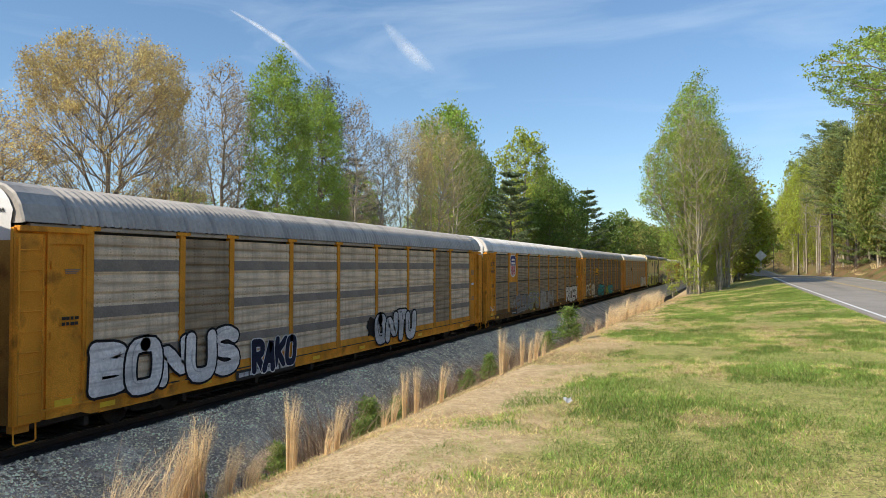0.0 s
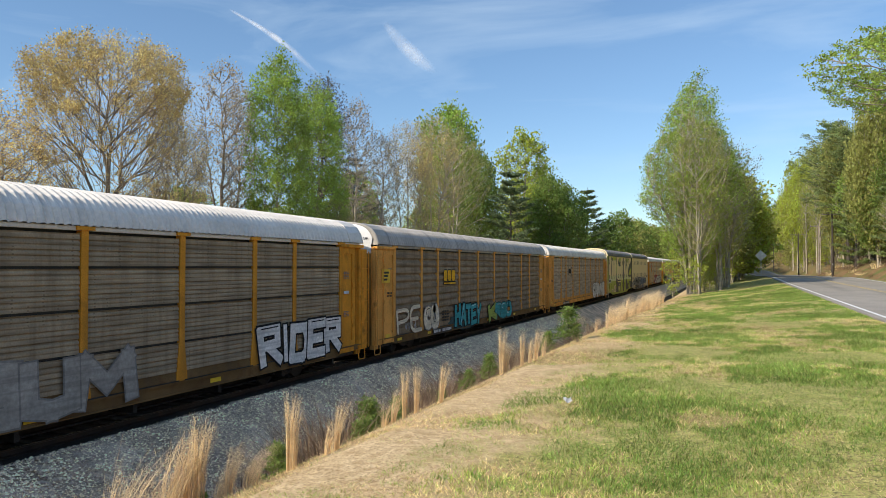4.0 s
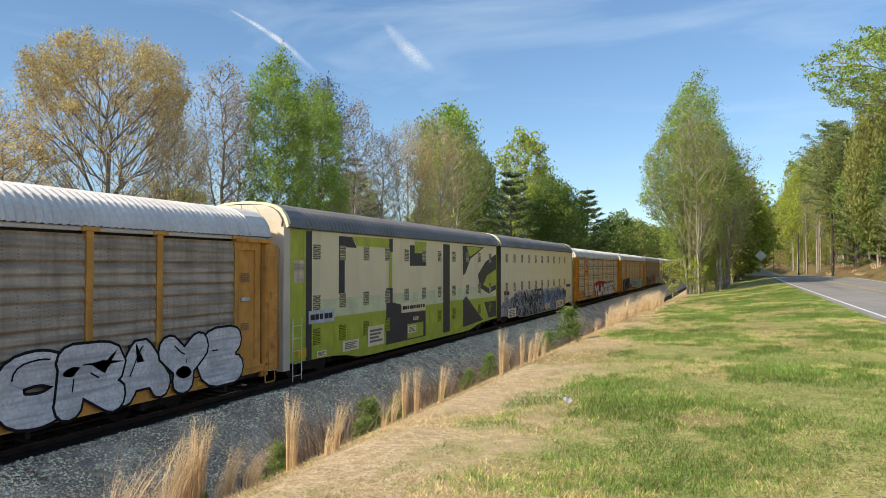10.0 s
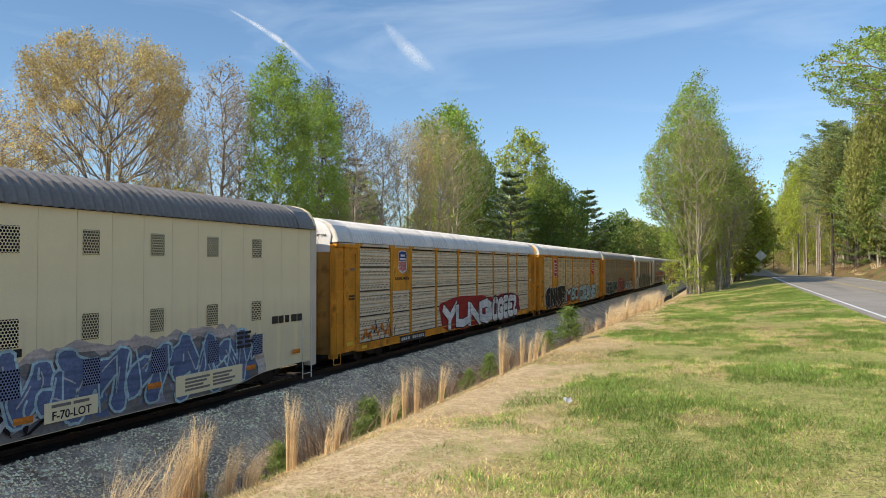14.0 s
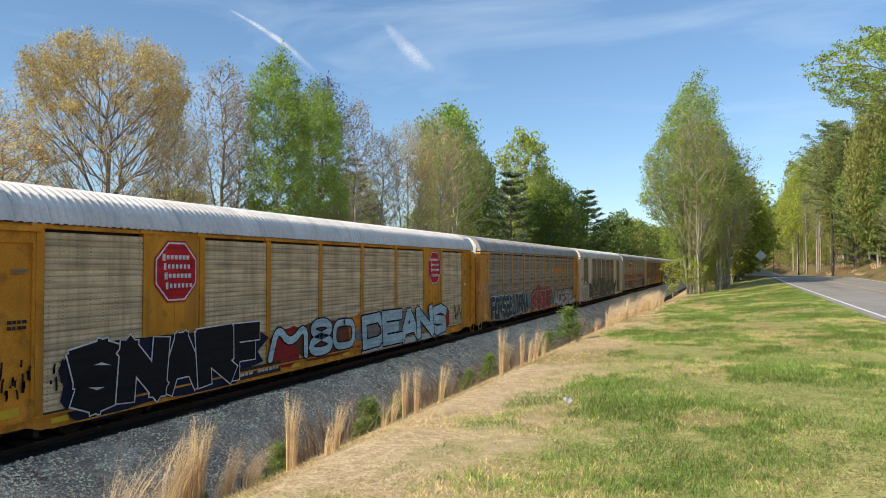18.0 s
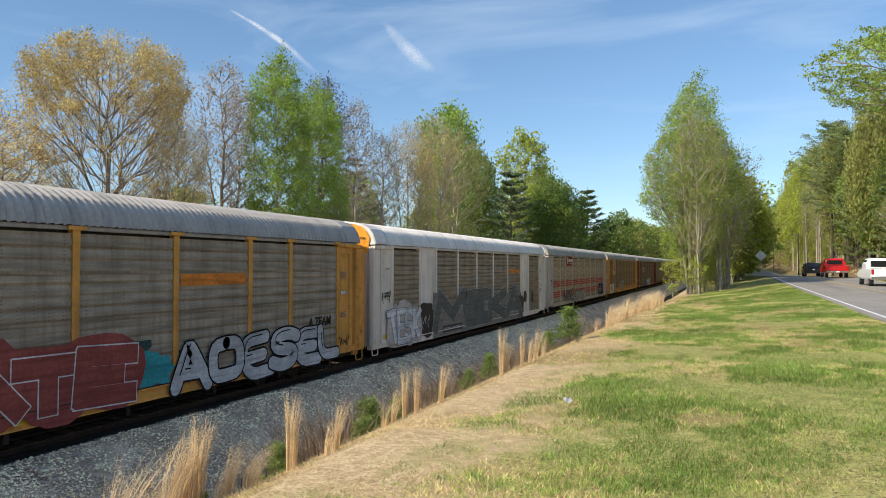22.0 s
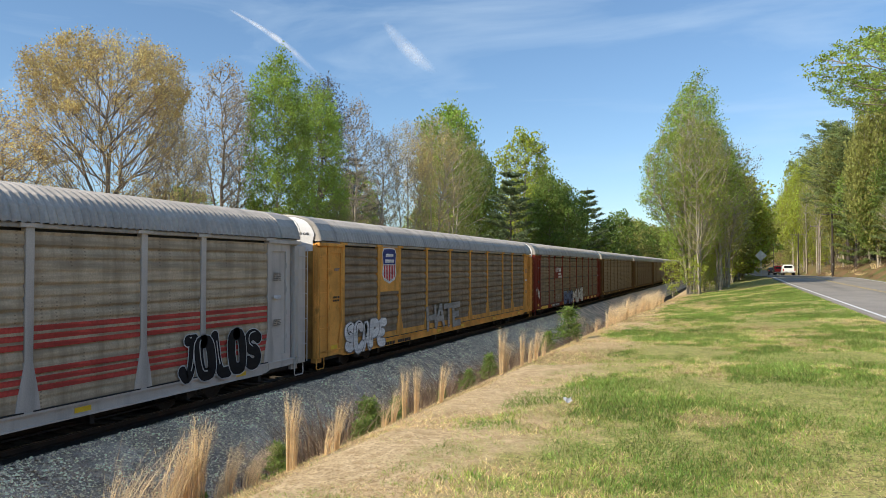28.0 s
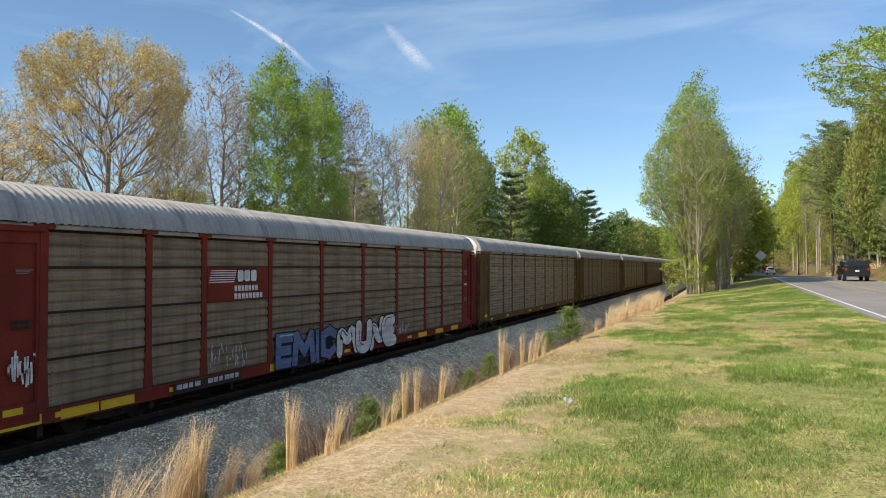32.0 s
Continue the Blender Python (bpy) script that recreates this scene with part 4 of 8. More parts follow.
def add_plate(bm, pts, x, t=0.0012):
    a = [bm.verts.new((x - t, y, z)) for y, z in pts]
    b = [bm.verts.new((x, y, z)) for y, z in pts]
    bm.faces.new(b)
    k = len(pts)
    for i in range(k):
        bm.faces.new((a[i], a[(i + 1) % k], b[(i + 1) % k], b[i]))


def add_stroke(bm, pts, width, x, t=0.0012):
    """A sprayed line along points in the yz plane."""
    left, right = [], []
    for i, (y, z) in enumerate(pts):
        y0, z0 = pts[max(i - 1, 0)]
        y1, z1 = pts[min(i + 1, len(pts) - 1)]
        d = math.hypot(y1 - y0, z1 - z0) or 1.0
        ny, nz = -(z1 - z0) / d * width / 2, (y1 - y0) / d * width / 2
        left.append((y + ny, z + nz))
        right.append((y - ny, z - nz))
    vl = [bm.verts.new((x, *p)) for p in left]
    vr = [bm.verts.new((x, *p)) for p in right]
    for i in range(len(pts) - 1):
        bm.faces.new((vr[i], vl[i], vl[i + 1], vr[i + 1]))


def throwup(car, y0, y1, z0, z1, n, fill, rim, seed, line=None, square=0.72, tilt=0.12, back=None, rise=0.0):
    """An unreadable sprayed tag of fat overlapping shapes with dark rims and inner lines."""
    rng = random.Random(seed)
    x = 1.585
    if back:
        bm = bmesh.new()
        for i in range(max(3, n // 2 + 1)):
            f = (i + 0.5) / max(3, n // 2 + 1)
            add_plate(bm, smooth_blob(y0 + (y1 - y0) * f, (z0 + z1) / 2 + rng.uniform(-0.1, 0.25) * (z1 - z0), (y1 - y0) / n * 2.6, (z1 - z0) * rng.uniform(0.9, 1.3), seed * 7 + i, 0.8, 0.16), x - 0.001 + 0.0002 * i)
        part("paint_cloud", bm, SPRAY[back], car, "sprayed cloud of colour behind a tag")
    outer, inner, lines = bmesh.new(), bmesh.new(), bmesh.new()
    w = (y1 - y0) / n

    def curve(p, q, r, m=10):
        return [((1 - f) ** 2 * p[0] + 2 * f * (1 - f) * q[0] + f * f * r[0], (1 - f) ** 2 * p[1] + 2 * f * (1 - f) * q[1] + f * f * r[1]) for f in [j / (m - 1) for j in range(m)]]

    for i in range(n):
        cy = y0 + (i + 0.5) * w + rng.uniform(-0.06, 0.06) * w
        cz = (z0 + z1) / 2 + rng.uniform(-0.05, 0.05) * (z1 - z0) + rise * (i / max(1, n - 1) - 0.5)
        bw, bh = w * rng.uniform(1.0, 1.2), (z1 - z0) * rng.uniform(0.86, 1.02)
        t = rng.uniform(-tilt, tilt * 1.6)

        def at(u, v):
            u, v = u * ca - 0.8 * v * sa, 0.8 * u * sa + v * ca
            return (cy - 0.5 * bw * u + t * 0.5 * bh * v, cz + 0.5 * bh * v)

        j, turn = rng.uniform(-0.2, 0.2), rng.choice((-0.45, 0.4, 0.55, 2.7, 3.5))
        ca, sa = math.cos(turn), math.sin(turn)
        strokes = rng.choice((
            (((-0.6, -0.8), (-0.7 + j, 0.1), (-0.5, 0.8)), ((-0.5, 0.75), (1.1, 0.6), (0.3, 0.0)), ((0.2, 0.0), (1.3, -0.5), (-0.5, -0.75))),
            (((-0.7, -0.8), (-0.5, 0.2), (-0.2, 0.85)), ((-0.2, 0.85), (0.3, 0.3), (0.7, -0.8)), ((0.7, -0.8), (1.2, -0.2), (0.5, 0.1))),
            (((0.6, 0.7), (-1.2, 0.9), (-0.2, 0.05)), ((-0.2, 0.05), (1.3, -0.5), (-0.6, -0.75))),
            (((-0.6, 0.8), (-0.9, -0.9), (0.0, -0.75)), ((0.0, -0.75), (0.9, -0.8), (0.65, 0.8)), ((0.65, 0.8), (0.0, 0.9), (-0.1, 0.1))),
            (((-0.6, -0.8), (-0.6, 0.0), (-0.55, 0.8)), ((-0.5, 0.7), (0.2 + j, 0.5), (0.65, 0.75)), ((-0.5, 0.0), (0.2, 0.1), (0.45, 0.0)), ((-0.55, -0.75), (0.1, -0.6), (0.7, -0.8))),
            (((-0.55, 0.8), (-0.6, 0.0), (-0.5, -0.8)), ((0.6, 0.85), (0.1, 0.3), (-0.35, 0.0)), ((-0.3, 0.1), (0.4, -0.3), (0.7, -0.8)))))
        fat = min(0.30 * bw, 0.34 * bh) * (0.85 + 0.5 * square)
        lift = 0.0042 * (i % 2)
        for k, (p, q, r) in enumerate(strokes):
            pts = curve(at(*p), at(*q), at(*r))
            add_stroke(outer, pts, fat + 0.12, x + 0.0015 + lift + 0.0008 * k)
            add_stroke(inner, pts, fat, x + 0.0052 + lift + 0.0008 * k)
            for g, e in ((0.0003, pts[0]), (0.0005, pts[-1])):
                add_plate(outer, smooth_blob(e[0], e[1], fat + 0.13, fat + 0.13, seed * 31 + i + k, 0.8, 0.08, 10), x + 0.0015 + lift + 0.0008 * k + g, 0.0001)
                add_plate(inner, smooth_blob(e[0], e[1], fat + 0.01, fat + 0.01, seed * 31 + i + k, 0.8, 0.08, 10), x + 0.0052 + lift + 0.0008 * k + g, 0.0001)
            if rng.random() < 0.7:
                o = 0.25 * fat
                add_stroke(lines, [(c - o, d + o) for c, d in pts[1:7]], 0.035, x + 0.0135)
    ob = part("graffiti", outer, SPRAY[rim], car, "sprayed graffiti of fat strokes with a dark rim")
    tagged(ob, kind="stuff")
    tagged(part("letter_fill", inner, SPRAY[fill], ob), kind="stuff")
    tagged(part("inner_line", lines, SPRAY[line or rim], ob), kind="stuff")
    return ob


def scrawl(car, y0, y1, z0, z1, n, colour, seed, width=0.035, x=1.586):
    """A thin marker tag."""
    rng = random.Random(seed)
    bm = bmesh.new()
    for i in range(n):
        cy = y0 + (y1 - y0) * (i + 0.5) / n
        pts = [(cy + rng.uniform(-0.6, 0.6) * (y1 - y0) / n, z0 + (z1 - z0) * rng.random()) for _ in range(2)]
        pts.insert(1, (cy + rng.uniform(-0.5, 0.5) * (y1 - y0) / n, (z0 + z1) / 2 + rng.uniform(-0.3, 0.3) * (z1 - z0)))
        pts = [(pts[0][0] * (1 - f) ** 2 + 2 * pts[1][0] * f * (1 - f) + pts[2][0] * f * f, pts[0][1] * (1 - f) ** 2 + 2 * pts[1][1] * f * (1 - f) + pts[2][1] * f * f) for f in (0, 0.2, 0.4, 0.6, 0.8, 1)]
        add_stroke(bm, pts, width, x)
    return tagged(part("tag_scrawl", bm, SPRAY[colour], car), kind="stuff")


def sprayed(car, words, y0, y1, z0, z1, fill, rim, shear=0.0, seed=1, bold=0.05, edge=0.035):
    """A readable sprayed word stretched over a stretch of the side."""
    h = z1 - z0
    size = h / 0.73
    x = 1.586
    under = text_mesh(words, size, bold * h + edge, shear, 0.92)
    over = text_mesh(words, size, bold * h, shear, 0.92)
    ys = [v.co.y for v in over.vertices]
    k = (y1 - y0) / (max(ys) - min(ys))
    ob = None
    for me, mat, xx in ((under, rim, 0.0), (over, fill, 0.005)):
        me.transform(Matrix.Diagonal((0.3, k, 1, 1)))
        if ob is None:
            ob = part("graffiti", me, SPRAY[rim], car, "sprayed graffiti word with a contrasting rim", at=(x, (y0 + y1) / 2, (z0 + z1) / 2))
        else:
            part("letter_fill", me, SPRAY[fill], ob, at=(xx, 0, 0))
    return ob


# skeletons of sprayed letters: strokes in a unit box
def _g(*strokes):
    return [[(float(a), float(b)) for a, b in st] for st in strokes]


GLYPHS = {
    "A": _g(((0, 0), (0.45, 1), (0.55, 1), (1, 0)), ((0.2, 0.35), (0.8, 0.35))),
    "B": _g(((0, 0), (0, 1)), ((0, 1), (0.9, 0.95), (0.85, 0.6), (0.1, 0.52)), ((0.1, 0.52), (1.05, 0.5), (1.0, 0.02), (0, 0))),
    "C": _g(((1, 0.85), (0.6, 1.05), (0, 0.9), (0, 0.1), (0.6, -0.05), (1, 0.15)),),
    "D": _g(((0, 0), (0, 1)), ((0, 1), (0.8, 1), (1.05, 0.6), (1.0, 0.15), (0.7, 0), (0, 0))),
    "E": _g(((1, 1), (0, 1), (0, 0), (1, 0)), ((0, 0.5), (0.75, 0.5))),
    "F": _g(((1, 1), (0, 1), (0, 0)), ((0, 0.5), (0.75, 0.5))),
    "G": _g(((1, 0.85), (0.6, 1.05), (0, 0.9), (0, 0.1), (0.6, -0.05), (1, 0.1), (1, 0.45), (0.55, 0.45)),),
    "H": _g(((0, 0), (0, 1)), ((1, 0), (1, 1)), ((0, 0.5), (1, 0.5))),
    "I": _g(((0.5, 0), (0.5, 1)),),
    "J": _g(((0.9, 1), (0.9, 0.2), (0.5, -0.05), (0.05, 0.2)), ((0.4, 1), (1, 1))),
    "K": _g(((0, 0), (0, 1)), ((1, 1), (0.1, 0.5)), ((0.1, 0.55), (1, 0))),
    "L": _g(((0, 1), (0, 0), (1, 0)),),
    "M": _g(((0, 0), (0.1, 1), (0.5, 0.35), (0.9, 1), (1, 0)),),
    "N": _g(((0, 0), (0, 1), (1, 0), (1, 1)),),
    "O": _g(((0.5, 1), (0.02, 0.95), (0, 0.05), (0.5, 0), (1, 0.05), (0.98, 0.95), (0.5, 1)),),
    "P": _g(((0, 0), (0, 1)), ((0, 1), (1, 1), (1.0, 0.5), (0, 0.45))),
    "R": _g(((0, 0), (0, 1)), ((0, 1), (1, 1), (0.95, 0.55), (0, 0.5)), ((0.35, 0.5), (1, 0))),
    "S": _g(((1, 0.88), (0.6, 1.03), (0, 0.92), (0.05, 0.55), (0.95, 0.45), (1, 0.08), (0.4, -0.03), (0, 0.12)),),
    "T": _g(((0, 1), (1, 1)), ((0.5, 1), (0.5, 0))),
    "U": _g(((0, 1), (0.0, 0.1), (0.5, -0.02), (1, 0.1), (1, 1)),),
    "W": _g(((0, 1), (0.15, 0), (0.5, 0.65), (0.85, 0), (1, 1)),),
    "X": _g(((0, 0), (1, 1)), ((0, 1), (1, 0))),
    "Y": _g(((0, 1), (0.5, 0.45), (1, 1)), ((0.5, 0.45), (0.45, 0))),
    "Z": _g(((0, 1), (1, 1), (0, 0), (1, 0)),),
    "8": _g(((0.5, 0.52), (0.05, 0.7), (0.2, 1.02), (0.8, 1.02), (0.95, 0.7), (0.5, 0.52), (0, 0.3), (0.15, -0.02), (0.85, -0.02), (1, 0.3), (0.5, 0.52)),),
}
WIDTHS = {"I": 0.55, "M": 1.3, "W": 1.3, "L": 0.85, "J": 0.85, "F": 0.95}


def rounded(pts, times=2):
    """Corners cut off a stroke again and again, its ends kept."""
    for _ in range(times):
        out = [pts[0]]
        for (a, b), (c, d) in zip(pts, pts[1:]):
            out += [(0.75 * a + 0.25 * c, 0.75 * b + 0.25 * d), (0.25 * a + 0.75 * c, 0.25 * b + 0.75 * d)]
        pts = out + [pts[-1]]
    return pts


def add_blocky(bm, pts, width, x):
    """A stroke in straight pieces with square ends that overlap at the corners."""
    for k, ((a, b), (c, d)) in enumerate(zip(pts, pts[1:])):
        n = math.hypot(c - a, d - b) or 1.0
        ey, ez = (c - a) / n * width * 0.42, (d - b) / n * width * 0.42
        add_stroke(bm, [(a - ey, b - ez), (c + ey, d + ez)], width, x + 0.0005 * k)


def piece(car, word, y0, y1, z0, z1, fill, rim, seed, fat=0.30, edge=0.05, soft=True, tilt=0.10, drop=0.0, line=None, back=None, swell=0.08, grow=1.1, x=1.604):
    """A sprayed word in fat hand-drawn letters: a rim, a fill, and thin lines inside."""
    rng = random.Random(seed)
    h = z1 - z0
    if back:
        bm = bmesh.new()
        m = max(3, len(word))
        for i in range(m):
            f = (i + 0.5) / m
            add_plate(bm, smooth_blob(y0 + (y1 - y0) * f, (z0 + z1) / 2 + rng.uniform(-0.08, 0.14) * h - drop * f, (y1 - y0) / m * 1.5, h * rng.uniform(1.05, 1.35), seed * 7 + i, 0.8, 0.10), x - 0.003 + 0.0003 * i)
        tagged(part("paint_cloud", bm, SPRAY[back], car, "sprayed cloud of colour behind a tag"), kind="stuff")
    outer, inner, lines = bmesh.new(), bmesh.new(), bmesh.new()
    total = sum(WIDTHS.get(c, 1.0) for c in word)
    at = y0
    for i, ch in enumerate(word):
        w = (y1 - y0) * WIDTHS.get(ch, 1.0) / total
        cy = at + w / 2
        at += w
        hh = h * (1 + rng.uniform(-swell, swell))
        cz = (z0 + z1) / 2 - drop * (cy - y0) / (y1 - y0) + rng.uniform(-0.4, 0.4) * swell * h
        thick = fat * min(hh, 1.25 * w) * rng.uniform(0.92, 1.08)
        sy, sz = max(0.15, w * grow - thick), max(0.2, hh - thick)
        a = rng.uniform(-tilt, tilt)
        lean = rng.uniform(-tilt, tilt)
        lift = 0.008 * (i % 2)
        for k, st in enumerate(GLYPHS[ch]):
            pts = []
            for u, v in st:
                du, dv = (u - 0.5) * sy + rng.uniform(-0.03, 0.03) * w, (v - 0.5) * sz
                pts.append((cy + du * math.cos(a) - dv * math.sin(a) + lean * dv, cz + 0.4 * du * math.sin(a) + dv))
            xo, xi = x + 0.001 + lift + 0.0011 * k, x + 0.0048 + lift + 0.0011 * k
            if soft:
                pts = rounded(pts)
                add_stroke(outer, pts, thick + 2 * edge, xo)
                add_stroke(inner, pts, thick, xi)
                for e in (pts[0], pts[-1]):
                    add_plate(outer, smooth_blob(e[0], e[1], thick + 2 * edge, thick + 2 * edge, i, 0.95, 0.03, 12), xo + 0.0003, 0.0001)
                    add_plate(inner, smooth_blob(e[0], e[1], thick, thick, i, 0.95, 0.03, 12), xi + 0.0003, 0.0001)
            else:
                add_blocky(outer, pts, thick + 2 * edge, xo)
                add_blocky(inner, pts, thick, xi)
            if line and rng.random() < 0.75 and len(pts) > 2:
                o = 0.26 * thick
                m = len(pts)
                seg = pts[m // 6: max(m // 6 + 2, m // 2)]
                add_stroke(lines, [(c + o * 0.4, d + o) for c, d in seg], 0.035, x + 0.0205)
    g = tagged(part("graffiti", outer, SPRAY[rim], car, "sprayed graffiti letters with a contrasting rim"), kind="stuff")
    tagged(part("letter_fill", inner, SPRAY[fill], g), kind="stuff")
    if line:
        tagged(part("inner_line", lines, SPRAY[line], g), kind="stuff")
    else:
        lines.free()
    return g


def number_board(car, y0, y1, z=1.0, dark=True):
    """A car number, as plain bars: four characters, a gap and six more."""
    z += 0.13
    if dark:
        plate(car, (y0 + y1) / 2, z, y1 - y0, 0.30, M["black"], 1.585, "number_board", "black number board with pale bars")
    k = (y1 - y0) * 0.94 / 11.2
    for a, n in ((y0 + 0.03 * (y1 - y0) + 2 * k, 4), (y0 + 0.03 * (y1 - y0) + 8.2 * k, 6)):
        bars(car, a, z, n * k, 0.20, SPRAY["silver"] if dark else M["black"], 1, 1.594 if dark else 1.585, "number_bar", n)


def shield(car, y, z, w, h):
    """A shield emblem: blue chief with pale bars, red and white pales below."""
    def out(k):
        a, b = w / 2 * k, h / 2 * k
        return [(y - a * 0.80, z + b), (y, z + b * 1.05), (y + a * 0.80, z + b), (y + a, z + b * 0.72), (y + a * 0.88, z + b * 0.1), (y + a, z - b * 0.45), (y + a * 0.75, z - b * 0.80), (y, z - b), (y - a * 0.75, z - b * 0.80), (y - a, z - b * 0.45), (y - a * 0.88, z + b * 0.1), (y - a, z + b * 0.72)][::-1]
    e = outline_plate(car, out(1.0), SPRAY["white"], 1.572, "emblem", "shield emblem in blue, red and white")
    chief = [(p, q) for p, q in out(0.93) if q > z]
    outline_plate(e, chief, SPRAY["emblem_blue"], 1.576, "emblem_chief", "blue upper field")
    for i in range(7):
        f = (i - 3) / 3.5
        low = z - h / 2 * (0.90 - 0.22 * abs(f) - 0.05)
        outline_plate(e, [(y + f * w * 0.40 - w * 0.033, low), (y + f * w * 0.40 + w * 0.033, low), (y + f * w * 0.40 + w * 0.033, z + 0.03), (y + f * w * 0.40 - w * 0.033, z + 0.03)], SPRAY["emblem_red"], 1.576, "emblem_stripe", "red stripe")
    for k, ww in ((0.60, 0.52), (0.28, 0.62)):
        plate(e, y, z + h / 2 * k, w * ww, h * 0.09, SPRAY["white"], 1.577, "emblem_bar")


def octagon(car, y, z, r):
    def out(k):
        return [(y + r * k * math.cos(radians(22.5 + 45 * i)) / 0.924, z + r * k * math.sin(radians(22.5 + 45 * i)) / 0.924) for i in range(8)]
    e = outline_plate(car, out(1.0), SPRAY["emblem_red"], 1.574, "emblem", "red octagonal emblem with a white ring")
    outline_plate(e, out(0.95), SPRAY["white"], 1.577, "emblem_ring")
    outline_plate(e, out(0.89), SPRAY["emblem_red"], 1.580, "emblem_field")
    for row, zz in enumerate((0.46, 0.16, -0.14, -0.46)):
        for c in range(7):
            k = 0.13 if row % 2 == 0 else 0.105
            plate(e, y + r * (-0.60 + 0.185 * c + 0.05 * row), z + r * zz, r * k, r * (0.22 if c == 0 else 0.14), SPRAY["white"], 1.582, "emblem_block")


def chunky_emblem(car, y0, y1, z0, z1, colour, underline=True, x=1.585):
    """Three plain chunky shapes in a row, with a dark edge and an underline."""
    w = (y1 - y0) / 3
    edge, face = bmesh.new(), bmesh.new()
    for i in range(3):
        a, b = y0 + i * w, y0 + (i + 0.86) * w
        c = z1 - z0
        lo = z0 + (0.22 * c if underline else 0)
        for bm, g, xx in ((edge, 0.04, x), (face, 0.0, x + 0.004)):
            add_plate(bm, [(a - g, lo + 0.15 * c - g), (a + 0.15 * w, lo - g), (b - 0.15 * w, lo - g), (b + g, lo + 0.15 * c), (b + g, z1 - 0.15 * c), (b - 0.15 * w, z1 + g), (a + 0.15 * w, z1 + g), (a - g, z1 - 0.15 * c)], xx)
    if underline:
        add_plate(edge, [(y0 - 0.05, z0 - 0.03), (y1 + 0.02, z0 - 0.03), (y1 + 0.02, z0 + 0.11), (y0 - 0.05, z0 + 0.11)], x)
        add_plate(face, [(y0, z0), (y1, z0), (y1, z0 + 0.07), (y0, z0 + 0.07)], x + 0.004)
    e = part("emblem", edge, SPRAY["black"], car, "chunky painted emblem")
    part("emblem_face", face, SPRAY[colour], e)


def shards(car, y0, y1, z0, z1, colours, n, seed, x=1.552, long=(0.35, 1.0), wide=(0.10, 0.30), slope=0.9):
    """A wild sprayed piece of sharp overlapping splinters."""
    rng = random.Random(seed)
    by = {c: bmesh.new() for c in colours}
    for i in range(n):
        f = rng.random()
        cy = y0 + (y1 - y0) * f
        top = z1 - 0.25 * (z1 - z0) * abs(math.sin(f * 9))
        cz = rng.uniform(z0 + 0.1, top - 0.15)
        L, wd, a = rng.uniform(*long), rng.uniform(*wide), rng.gauss(slope, 0.5) if rng.random() < 0.6 else rng.gauss(-0.7, 0.4)
        ca, sa = math.cos(a), math.sin(a)
        pts = []
        for u, v in ((-0.5, -0.05), (-0.2, -0.42), (0.2, -0.35), (0.55, 0.0), (0.1, 0.5), (-0.25, 0.3)):
            py = max(y0 - 0.15, min(y1 + 0.15, cy + L * u * ca - wd * v * sa))
            pts.append((py, max(z0, belly(py) + 0.02, min(z1, cz + L * u * sa + wd * v * ca))))
        add_plate(by[rng.choice(colours)], pts, x + 0.00012 * i, 0.0001)
    g = None
    for c, bm in by.items():
        if g is None:
            g = tagged(part("graffiti", bm, SPRAY[c], car, "sprayed piece of sharp splinter shapes"), kind="stuff")
        else:
            tagged(part("splinter", bm, SPRAY[c], g), kind="stuff")


def spray_cloud(car, y0, y1, top, mat, x, seed, spike=0.18, step=0.16):
    """A sprayed ground colour down to the car's lower edge, with a ragged upper edge."""
    rng = random.Random(seed)
    n = int((y1 - y0) / step)
    bm = bmesh.new()
    ridge = []
    for i in range(n + 1):
        f = i / n
        ends = min(1.0, 6 * f, 6 * (1 - f)) ** 0.5
        ridge.append((y0 + (y1 - y0) * f, 1.15 + (top - 1.15) * ends + rng.uniform(-spike, spike)))
    upper = [bm.verts.new((x, y, max(z, belly(y) + 0.1))) for y, z in ridge]
    lower = [bm.verts.new((x, y, belly(y) + 0.015)) for y, z in ridge]
    for i in range(n):
        bm.faces.new((lower[i], lower[i + 1], upper[i + 1], upper[i]))
    return tagged(part("paint_cloud", bm, mat, car, "ragged sprayed ground colour"), kind="stuff")


def vents(car, mat, rows, ys, x=1.556):
    for z, h in rows:
        for y in ys:
            part("vent", cached(("vent", h), lambda: box(0, 0.006, -0.22, 0.22, -h / 2, h / 2)), mat, car, at=(x, y, z))


CARS = []     # (thing, place along the track at the start)
PITCH_LENGTH = 28.713   # from one car's middle to the next
MIDDLE = {k: 23.83 + PITCH_LENGTH * (k - 1) for k in range(0, 5)}
MIDDLE.update({k: 183.405 + PITCH_LENGTH * (k - 7) for k in range(7, 21)})
MIDDLE.update({5: 135.57, 6: 157.95})


def stencils(car, mat="black"):
    """Small stencilled notices on the end bays, too small to read."""
    bars(car, -12.55, 3.95, 0.42, 0.10, M["band"], 3, 1.568, "stencil_bar")
    bars(car, -12.6, 2.95, 0.42, 0.22, M[mat], 2, 1.568, "stencil_bar", 4)
    bars(car, 12.6, 3.75, 0.4, 0.26, M["band"], 5, 1.568, "stencil_bar", 3)
    bars(car, 12.6, 2.4, 0.4, 0.2, M["band"], 4, 1.568, "stencil_bar", 2)
    plate(car, 12.6, 3.15, 0.36, 0.10, M["white_paint"], 1.568, "notice")
    plate(car, -12.75, 1.32, 0.42, 0.16, M["reflector"], 1.568, "notice", "small yellow notice")


